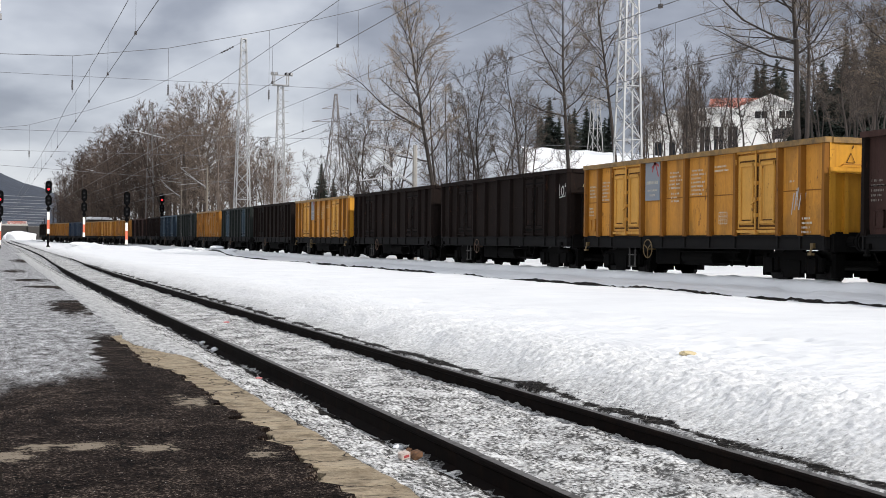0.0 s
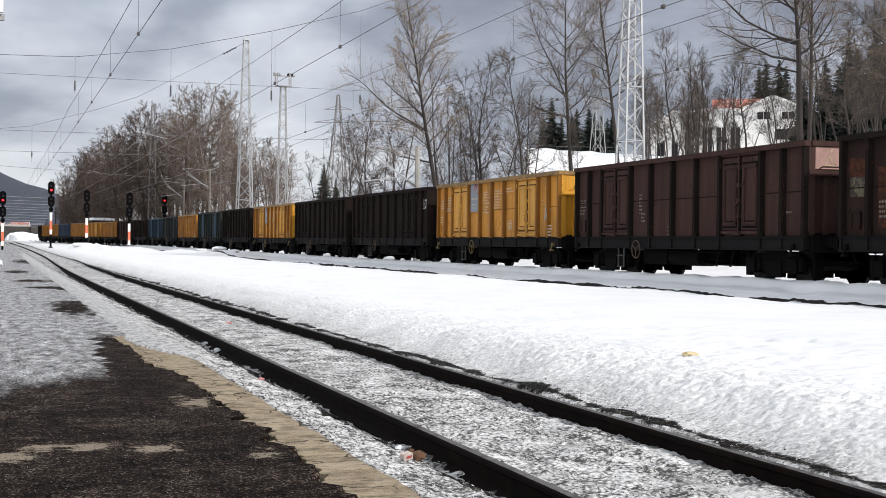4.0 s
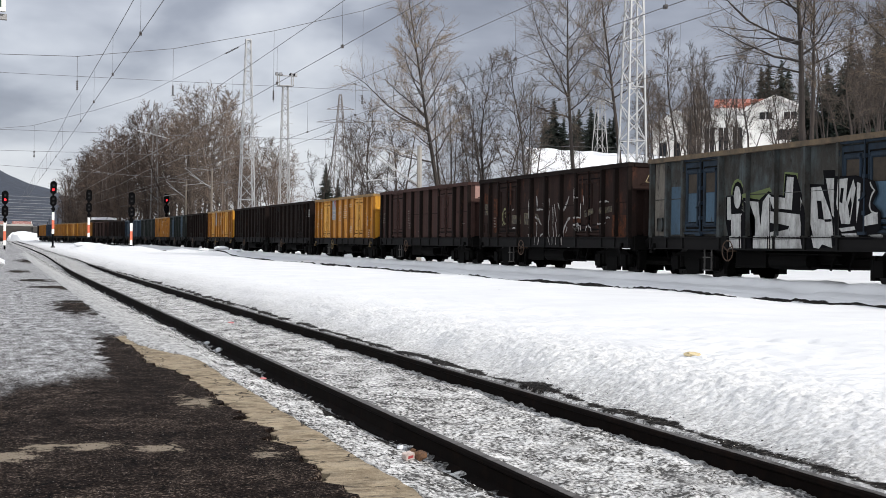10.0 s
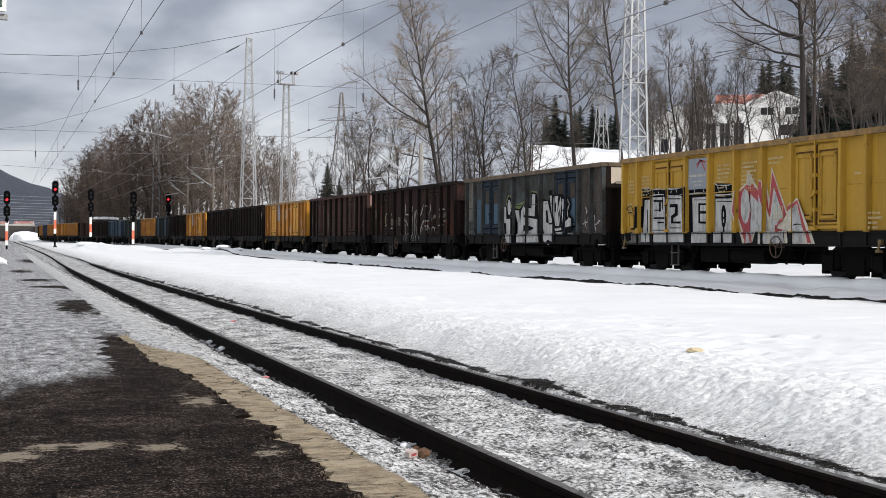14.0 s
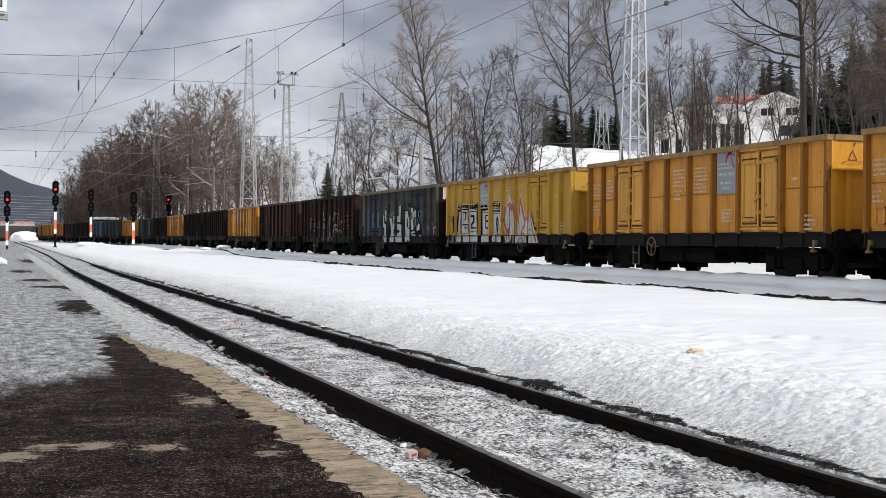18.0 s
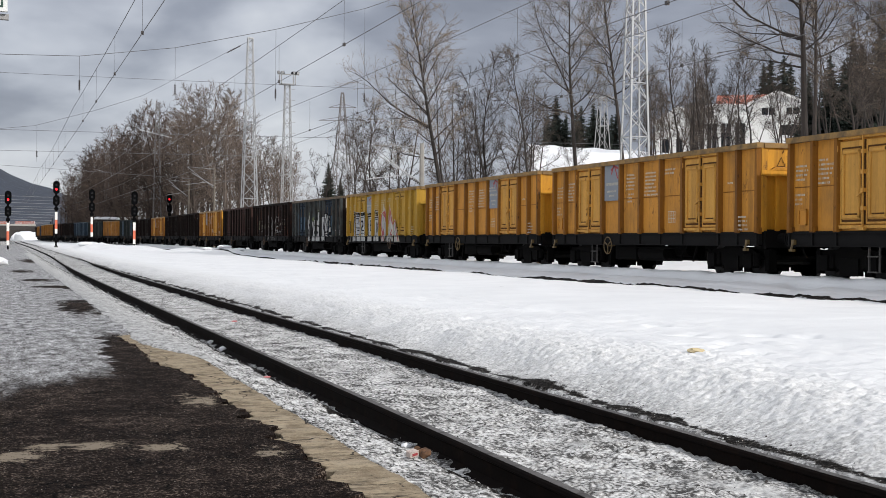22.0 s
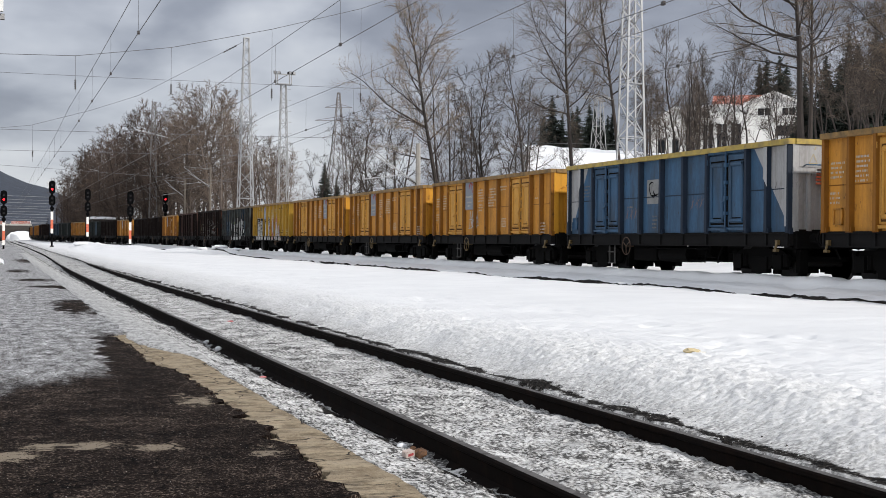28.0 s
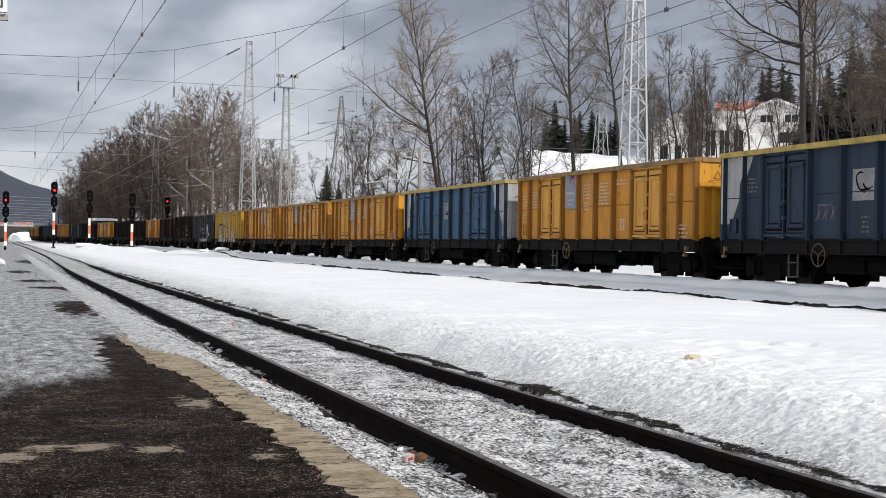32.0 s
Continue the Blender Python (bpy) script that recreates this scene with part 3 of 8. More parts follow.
def platform_material():
    """Worn dark asphalt, with a sheet of grey ice over the far part and scattered worn spots."""
    m = bpy.data.materials.new("worn_asphalt_and_ice")
    m.use_nodes = True
    tr = m.node_tree
    b = tr.nodes["Principled BSDF"]
    co = tr.nodes.new("ShaderNodeTexCoord")
    sep = tr.nodes.new("ShaderNodeSeparateXYZ")
    link(tr, co, "Object", sep, 0)
    x, y = sep.outputs[0], sep.outputs[1]

    def ns(s, d=6.0, r=0.6, stretch=(1, 1, 1)):
        mp = tr.nodes.new("ShaderNodeMapping")
        mp.inputs["Scale"].default_value = stretch
        link(tr, co, "Object", mp, 0)
        n = tr.nodes.new("ShaderNodeTexNoise")
        n.inputs["Scale"].default_value, n.inputs["Detail"].default_value, n.inputs["Roughness"].default_value = s, d, r
        link(tr, mp, 0, n, "Vector")
        return n.outputs[0]

    large, mid, fine = ns(1.3), ns(7.0, 8.0, 0.72), ns(42.0, 5.0, 0.8)
    f = math_node(tr, "ADD", math_node(tr, "MULTIPLY", large, 0.22), math_node(tr, "ADD", math_node(tr, "MULTIPLY", mid, 0.28), math_node(tr, "MULTIPLY", fine, 0.5)))
    b.inputs["Specular IOR Level"].default_value = 0.03
    peb = tr.nodes.new("ShaderNodeTexVoronoi")
    peb.inputs["Scale"].default_value = 55.0
    link(tr, co, "Object", peb, "Vector")
    f = math_node(tr, "ADD", f, math_node(tr, "MULTIPLY", math_node(tr, "SUBTRACT", 0.45, peb.outputs["Distance"]), 0.16))
    asphalt = ramp_node(tr, f, [(0.41, (0.0016, 0.0012, 0.001)), (0.47, (0.0130, 0.0091, 0.0075)), (0.54, (0.030, 0.0212, 0.0173)), (0.585, (0.20, 0.160, 0.128))])
    # pale worn patches
    wn = ns(4.2, 10.0, 0.82, (1.0, 1.2, 1))
    worn = None
    for cx, cy, rx, ry in WORN:
        dx = math_node(tr, "MULTIPLY", math_node(tr, "SUBTRACT", x, cx), 1 / rx)
        dy = math_node(tr, "MULTIPLY", math_node(tr, "SUBTRACT", y, cy), 1 / ry)
        q = math_node(tr, "SUBTRACT", 1.0, math_node(tr, "SQRT", math_node(tr, "ADD", math_node(tr, "MULTIPLY", dx, dx), math_node(tr, "MULTIPLY", dy, dy))), clamp=True)
        worn = q if worn is None else math_node(tr, "MAXIMUM", worn, q)
    worn = ramp_node(tr, math_node(tr, "ADD", math_node(tr, "MULTIPLY", worn, 0.26), wn), [(0.66, (0, 0, 0)), (0.69, (1, 1, 1))])
    mw = tr.nodes.new("ShaderNodeMix")
    mw.data_type = "RGBA"
    tr.links.new(math_node(tr, "MULTIPLY", worn, 0.85), mw.inputs["Factor"])
    tr.links.new(asphalt, mw.inputs["A"])
    mw.inputs["B"].default_value = (0.30, 0.25, 0.19, 1)
    asphalt = mw.outputs["Result"]
    # ice lies beyond a slanting line, with tongues and bare holes
    wob = math_node(tr, "ADD", x, math_node(tr, "MULTIPLY", math_node(tr, "SUBTRACT", ns(1.6, 8.0, 0.7), 0.5), 0.9))
    step = math_node(tr, "MULTIPLY", math_node(tr, "MAXIMUM", math_node(tr, "SUBTRACT", wob, 0.95), 0.0), 22.0)
    line = math_node(tr, "MINIMUM", 17.0, math_node(tr, "ADD", step, math_node(tr, "ADD", math_node(tr, "MULTIPLY", math_node(tr, "MINIMUM", x, 0.95), 1.4), 10.9)))
    past = math_node(tr, "MINIMUM", math_node(tr, "MULTIPLY", math_node(tr, "SUBTRACT", y, line), 0.20), 0.26)
    tongues = ns(0.9, 8.0, 0.66, (2.4, 0.5, 1))
    k = math_node(tr, "ADD", past, tongues)
    warp = ns(1.4, 9.0, 0.72, (1.0, 0.5, 1))
    # bare wet patches further along
    for cx, cy, rx, ry in ((1.35, 24.8, 0.50, 3.4), (1.05, 40.5, 0.75, 1.6), (1.4, 34.5, 0.7, 1.6), (0.7, 52.0, 0.5, 3.0), (1.5, 76.0, 0.8, 7.0)):
        dx = math_node(tr, "MULTIPLY", math_node(tr, "SUBTRACT", x, cx), 1 / rx)
        dy = math_node(tr, "MULTIPLY", math_node(tr, "SUBTRACT", y, cy), 1 / ry)
        d = math_node(tr, "SQRT", math_node(tr, "ADD", math_node(tr, "MULTIPLY", dx, dx), math_node(tr, "MULTIPLY", dy, dy)))
        d = math_node(tr, "ADD", d, math_node(tr, "MULTIPLY", math_node(tr, "SUBTRACT", warp, 0.5), 3.4))
        k = math_node(tr, "SUBTRACT", k, math_node(tr, "MULTIPLY", math_node(tr, "SUBTRACT", 1.05, d, clamp=True), 0.60))
    k = math_node(tr, "ADD", k, math_node(tr, "MULTIPLY", math_node(tr, "SUBTRACT", fine, 0.5), 0.55))
    mask = ramp_node(tr, k, [(0.47, (0, 0, 0)), (0.66, (1, 1, 1))])
    ice = ramp_node(tr, math_node(tr, "ADD", math_node(tr, "MULTIPLY", ns(5.0, 10.0, 0.80, (1.3, 0.45, 1)), 0.50), math_node(tr, "MULTIPLY", ns(34.0, 6.0, 0.85, (1, 0.5, 1)), 0.50)),
                    [(0.42, (0.032, 0.030, 0.029)), (0.47, (0.16, 0.155, 0.153)), (0.525, (0.40, 0.398, 0.40)), (0.59, (0.80, 0.805, 0.81))])
    mx = tr.nodes.new("ShaderNodeMix")
    mx.data_type = "RGBA"
    tr.links.new(mask, mx.inputs["Factor"])
    tr.links.new(asphalt, mx.inputs["A"])
    tr.links.new(ice, mx.inputs["B"])
    tr.links.new(mx.outputs["Result"], b.inputs["Base Color"])
    tr.links.new(math_node(tr, "SUBTRACT", 0.85, math_node(tr, "MULTIPLY", mask, 0.35)), b.inputs["Roughness"])
    bn = tr.nodes.new("ShaderNodeBump")
    bn.inputs["Strength"].default_value, bn.inputs["Distance"].default_value = 0.9, 0.03
    tr.links.new(math_node(tr, "ADD", math_node(tr, "MULTIPLY", mid, 0.6), math_node(tr, "MULTIPLY", fine, 0.4)), bn.inputs["Height"])
    link(tr, bn, 0, b, "Normal")
    return m


def add_cracks(m, color, scale, width):
    """Thin dark cracks over an existing surface."""
    tr = m.node_tree
    p = tr.nodes["Principled BSDF"]
    old = p.inputs["Base Color"].links[0].from_socket
    co = tr.nodes.new("ShaderNodeTexCoord")
    n = tr.nodes.new("ShaderNodeTexNoise")
    n.inputs["Scale"].default_value, n.inputs["Detail"].default_value = 2.5, 6.0
    link(tr, co, "Object", n, "Vector")
    sc = tr.nodes.new("ShaderNodeVectorMath")
    sc.operation = "SCALE"
    sc.inputs["Scale"].default_value = 0.45
    link(tr, n, "Color", sc, 0)
    ad = tr.nodes.new("ShaderNodeVectorMath")
    link(tr, co, "Object", ad, 0)
    link(tr, sc, 0, ad, 1)
    v = tr.nodes.new("ShaderNodeTexVoronoi")
    v.feature = "DISTANCE_TO_EDGE"
    v.inputs["Scale"].default_value = scale
    link(tr, ad, 0, v, "Vector")
    k = ramp_node(tr, v.outputs["Distance"], [(width * 0.4, (1, 1, 1)), (width, (0, 0, 0))])
    k = math_node(tr, "MULTIPLY", k, ramp_node(tr, n.outputs[0], [(0.44, (0, 0, 0)), (0.52, (1, 1, 1))]))
    mx = tr.nodes.new("ShaderNodeMix")
    mx.data_type = "RGBA"
    tr.links.new(k, mx.inputs["Factor"])
    tr.links.new(old, mx.inputs["A"])
    mx.inputs["B"].default_value = (*color, 1)
    tr.links.new(mx.outputs["Result"], p.inputs["Base Color"])


def add_stains(m, color, scale, low, high, amount, stretch=(1, 1, 1)):
    """Ragged patches of another tone over an existing surface."""
    tr = m.node_tree
    p = tr.nodes["Principled BSDF"]
    old = p.inputs["Base Color"].links[0].from_socket
    co = tr.nodes.new("ShaderNodeTexCoord")
    mp = tr.nodes.new("ShaderNodeMapping")
    mp.inputs["Scale"].default_value = stretch
    link(tr, co, "Object", mp, 0)
    n = tr.nodes.new("ShaderNodeTexNoise")
    n.inputs["Scale"].default_value, n.inputs["Detail"].default_value, n.inputs["Roughness"].default_value = scale, 10.0, 0.74
    link(tr, mp, 0, n, "Vector")
    k = math_node(tr, "MULTIPLY", ramp_node(tr, n.outputs[0], [(low, (0, 0, 0)), (high, (1, 1, 1))]), amount)
    mx = tr.nodes.new("ShaderNodeMix")
    mx.data_type = "RGBA"
    tr.links.new(k, mx.inputs["Factor"])
    tr.links.new(old, mx.inputs["A"])
    mx.inputs["B"].default_value = (*color, 1)
    tr.links.new(mx.outputs["Result"], p.inputs["Base Color"])


add_stains(M["concrete"], (0.41, 0.345, 0.25), 2.6, 0.50, 0.60, 0.7)
add_stains(M["concrete"], (0.10, 0.078, 0.054), 3.4, 0.50, 0.62, 0.75, (0.8, 1.6, 1))
add_stains(M["concrete"], (0.05, 0.038, 0.028), 16.0, 0.56, 0.64, 0.8, (0.6, 1.5, 1))
add_cracks(M["concrete"], (0.03, 0.024, 0.02), 2.2, 0.022)
M["snow"] = ground_material()
M["asphalt"] = platform_material()
add_cracks(M["asphalt"], (0.002, 0.0017, 0.0015), 1.4, 0.014)


# ---- mesh helpers ----
def mesh_from(name, verts, faces, smooth=False):
    me = bpy.data.meshes.new(name)
    me.from_pydata(verts, [], faces)
    if smooth:
        me.polygons.foreach_set("use_smooth", [True] * len(me.polygons))
    me.update()
    return me


class Shape:
    """A growing list of vertices and faces."""

    def __init__(self):
        self.v, self.f = [], []

    def box(self, x0, x1, y0, y1, z0, z1):
        return self.hexa([(x0, y0, z0), (x1, y0, z0), (x1, y1, z0), (x0, y1, z0),
                          (x0, y0, z1), (x1, y0, z1), (x1, y1, z1), (x0, y1, z1)])

    def hexa(self, p):
        n = len(self.v)
        self.v += [tuple(q) for q in p]
        self.f += [tuple(n + i for i in q) for q in ((0, 3, 2, 1), (4, 5, 6, 7), (0, 1, 5, 4), (1, 2, 6, 5), (2, 3, 7, 6), (3, 0, 4, 7))]
        return self

    def bevel_box(self, x0, x1, y0, y1, z0, z1, c, axis=0):
        """A box whose face on the low side of axis 0 (x) is chamfered by c."""
        n = len(self.v)
        self.v += [(x1, y0, z0), (x1, y1, z0), (x1, y1, z1), (x1, y0, z1),
                   (x0 + c, y0, z0), (x0 + c, y1, z0), (x0 + c, y1, z1), (x0 + c, y0, z1),
                   (x0, y0 + c, z0 + c), (x0, y1 - c, z0 + c), (x0, y1 - c, z1 - c), (x0, y0 + c, z1 - c)]
        for a in (0, 4):
            for i in range(4):
                j = (i + 1) % 4
                self.f.append((n + a + i, n + a + j, n + a + 4 + j, n + a + 4 + i))
        self.f += [(n, n + 3, n + 2, n + 1), (n + 8, n + 9, n + 10, n + 11)]
        return self

    def tube(self, p, q, r0, r1=None, sides=6, caps=True):
        r1 = r0 if r1 is None else r1
        p, q = Vector(p), Vector(q)
        d = (q - p).normalized()
        a = d.cross(Vector((0, 0, 1)) if abs(d.z) < 0.9 else Vector((1, 0, 0))).normalized()
        b = d.cross(a)
        n = len(self.v)
        for c, r in ((p, r0), (q, r1)):
            for i in range(sides):
                t = 2 * math.pi * i / sides
                self.v.append(tuple(c + a * (r * math.cos(t)) + b * (r * math.sin(t))))
        for i in range(sides):
            j = (i + 1) % sides
            self.f.append((n + i, n + sides + i, n + sides + j, n + j))
        if caps:
            self.f.append(tuple(n + i for i in range(sides)))
            self.f.append(tuple(n + sides + i for i in reversed(range(sides))))
        return self

    def bar(self, p, q, w, h=None):
        """A rectangular bar from p to q."""
        h = w if h is None else h
        p, q = Vector(p), Vector(q)
        d = (q - p).normalized()
        a = d.cross(Vector((0, 0, 1)) if abs(d.z) < 0.95 else Vector((0, 1, 0))).normalized() * (w / 2)
        b = d.cross(a).normalized() * (h / 2)
        return self.hexa([p - a - b, p + a - b, p + a + b, p - a + b, q - a - b, q + a - b, q + a + b, q - a + b])

    def ring(self, c, r, thick, axis="x", sides=16):
        """A torus with a square section round the axis."""
        n = len(self.v)
        for i in range(sides):
            t = 2 * math.pi * i / sides
            for dr, da in ((-thick, 0), (0, thick), (thick, 0), (0, -thick)):
                u, w = (r + dr) * math.cos(t), (r + dr) * math.sin(t)
                self.v.append((c[0] + da, c[1] + u, c[2] + w) if axis == "x" else (c[0] + u, c[1] + da, c[2] + w))
        for i in range(sides):
            j = (i + 1) % sides
            for k in range(4):
                l = (k + 1) % 4
                self.f.append((n + i * 4 + k, n + j * 4 + k, n + j * 4 + l, n + i * 4 + l))
        return self

    def disc(self, c, r, half, sides=20, axis="x"):
        d = Vector((half, 0, 0)) if axis == "x" else Vector((0, half, 0))
        return self.tube(Vector(c) - d, Vector(c) + d, r, r, sides)

    def poly(self, pts):
        n = len(self.v)
        self.v += [tuple(p) for p in pts]
        self.f.append(tuple(range(n, n + len(pts))))
        return self

    def mesh(self, name, smooth=False):
        return mesh_from(name, self.v, self.f, smooth)


def part(name, data, mat, parent, label="", at=None):
    """Links a mesh (or Shape) as one part under a thing or part, with its own material on the object."""
    me = data.mesh(name) if isinstance(data, Shape) else data
    ob = new(name, me)
    if not me.materials:
        me.materials.append(None)
    ob.material_slots[0].link = "OBJECT"
    ob.material_slots[0].material = M[mat] if isinstance(mat, str) else mat
    ob.parent = parent
    if at is not None:
        ob.matrix_basis = at
    if label:
        tagged(ob, label)
    return ob


def thing(name, label, category, at=None, group="", kind="", data=None, mat=None):
    if data is not None:
        ob = part(name, data, mat, None)
    else:
        ob = new(name)
        ob.empty_display_size = 0.3
    if at is not None:
        ob.matrix_basis = at
    return tagged(ob, label, category, group, kind)


# ---- ground ----
def rise(y):
    """The yard climbs gently away from the platform."""
    return 0.0026 * max(y - 70.0, 0.0) if y < 400 else 0.858


def smooth(a, b, t):
    t = min(max((t - a) / (b - a), 0.0), 1.0)
    return t * t * (3 - 2 * t)


DENTS = [(7.59, 14.24), (7.12, 12.65), (7.46, 12.94), (7.23, 12.27), (7.01, 11.6), (6.75, 11.2), (6.59, 10.5), (7.9, 12.4), (8.15, 11.9), (7.4, 22.6), (7.0, 21.5), (7.2, 22.0), (5.95, 14.1), (6.2, 10.7), (6.0, 16.4)]


def ground_z(x, y):
    z = rise(y)
    n1 = noise.noise(Vector((x * 0.35, y * 0.22, 0.0)))
    n2 = noise.noise(Vector((x * 1.6, y * 0.9, 4.0)))
    n3 = noise.noise(Vector((x * 5.0, y * 4.0, 9.0)))
    n4 = abs(noise.noise(Vector((x * 9.0, y * 9.0, 3.0)))) - 0.25 if x < 7.5 and y < 40 else 0.0
    n5 = noise.noise(Vector((x * 15.0, y * 13.0, 7.0))) + 0.5 * noise.noise(Vector((x * 26.0, y * 22.0, 1.0))) if 4.3 < x < 8.4 and y < 24 else 0.0
    if x < 2.015:
        return z - 0.45
    if x < 4.40:
        h = -0.105 + 0.014 * n2 + 0.018 * n3 + 0.042 * n4
        h += 0.022 * noise.noise(Vector((x * 1.1, y * 0.7, 12.0)))
        h -= 0.050 * (1 - smooth(0.06, 0.24, abs(x - 2.63))) + 0.018 * (1 - smooth(0.06, 0.22, abs(x - 4.15)))
        if x < 2.45:
            h += 0.055 * (1 - smooth(2.0, 2.45, x))
        return z + h
    s = smooth(4.34, 5.35, x + 0.16 * n2 + 0.10 * n1)
    h = -0.09 + 0.04 * smooth(4.22, 4.4, x) + 0.25 * s + 0.035 * n1 * s + (0.030 * n2 + 0.026 * n3 - 0.018 * n4 * (1 - 0.75 * smooth(5.2, 6.6, x))) * s
    h += (0.034 * n5 if n5 > 0 else 0.020 * n5) * s * (1 - 0.85 * smooth(5.4, 7.4, x))
    if x > 6.0:
        h += 0.04 * smooth(6, 10, x) * (1 + n1)
    if x > 13.0:
        h -= 0.09 * smooth(13, 15.2, x)
    lip = 15.25 + 0.10 * noise.noise(Vector((y * 0.3, 0, 2.0))) + 0.05 * n2
    if x > lip:
        h = 0.205 + 0.06 * smooth(lip, 17.6, x) + 0.035 * n2 + 0.055 * n3 - 0.10 * max(0.0, 0.12 - abs(noise.noise(Vector((x * 0.9, y * 0.12, 21.0))))) / 0.12
    if x > 17.6:
        h = 0.27 + 0.20 * smooth(17.5, 17.95, x) + 0.045 * n2 + 0.03 * n3 if x < 18.35 else 0.24
    if x > 21.0:
        h = 0.30 + 0.10 * n1
    z += h
    if x > 23.5:
        z += 0.30 * (min(x, 42.0) - 23.5) * smooth(23.5, 29, x) + 0.14 * max(min(x, 130.0) - 42.0, 0.0)
    if 5.2 < x < 9.0 and 8.0 < y < 25.0:
        for dx, dy in DENTS:
            q = (x - dx) ** 2 + (y - dy) ** 2
            if q < 0.12:
                z -= 0.10 * math.exp(-q / 0.013)
    # ploughed heaps by the signals
    for hx, hy, hr, hh in ((7.4, 122.0, 1.7, 0.62), (8.8, 116.0, 1.8, 0.50), (15.4, 96.0, 2.0, 0.40), (11.2, 111.0, 1.6, 0.42), (13.6, 103.0, 1.7, 0.36), (9.6, 134.0, 2.0, 0.55), (9.0, 150.0, 2.4, 0.6)):
        d2 = ((x - hx) / hr) ** 2 + ((y - hy) / (hr * 3.0)) ** 2
        if d2 < 4:
            z += hh * math.exp(-d2 * 1.6) * (1 + 0.35 * n2)
    return z


def spread(stops):
    """Grid lines from (start, end, step) runs."""
    out = []
    for a, b, s in stops:
        n = max(1, round((b - a) / s))
        out += [a + (b - a) * i / n for i in range(n)]
    return out + [stops[-1][1]]


def build_ground():
    xs = spread([(-1500, -60, 240), (-60, 1.98, 12), (1.98, 2.03, 0.025), (2.03, 4.3, 0.042), (4.3, 6.4, 0.027), (6.4, 8.4, 0.05), (8.4, 15.0, 0.5), (15.0, 15.6, 0.08), (15.6, 17.4, 0.15), (17.4, 18.6, 0.1), (18.6, 30, 1.2), (30, 140, 6), (140, 1600, 200)])
    ys = spread([(-80, 3, 8), (3, 5, 0.06), (5, 12, 0.031), (12, 20, 0.075), (20, 34, 0.2), (34, 70, 0.32), (70, 260, 2.5), (260, 600, 20), (600, 3000, 300)])
    nx = len(xs)
    v = [(x, y, ground_z(x, y)) for y in ys for x in xs]
    f = [(j * nx + i, j * nx + i + 1, (j + 1) * nx + i + 1, (j + 1) * nx + i) for j in range(len(ys) - 1) for i in range(nx - 1)]
    ob = new("ground", mesh_from("ground", v, f, True))
    ob.data.materials.append(M["snow"])
    tagged(ob, "old coarse snow over the railway yard and its bank", "ground", kind="structure")


build_ground()


def concrete_inner(y):
    """The ragged line where the asphalt ends and the concrete edge begins."""
    w = smooth(11.8, 13.0, y) * 0.20 + smooth(15.0, 17.0, y) * 0.08 - smooth(17.0, 17.7, y) * 0.62
    return 1.61 - 0.05 * (1 - smooth(6.0, 8.0, y)) - w + 0.05 * noise.noise(Vector((y * 0.9, 0.3, 0))) + 0.11 * noise.noise(Vector((y * 2.2, 5.0, 0))) + 0.085 * noise.noise(Vector((y * 5.0, 2.0, 0))) + 0.05 * noise.noise(Vector((y * 11, 8.0, 0)))


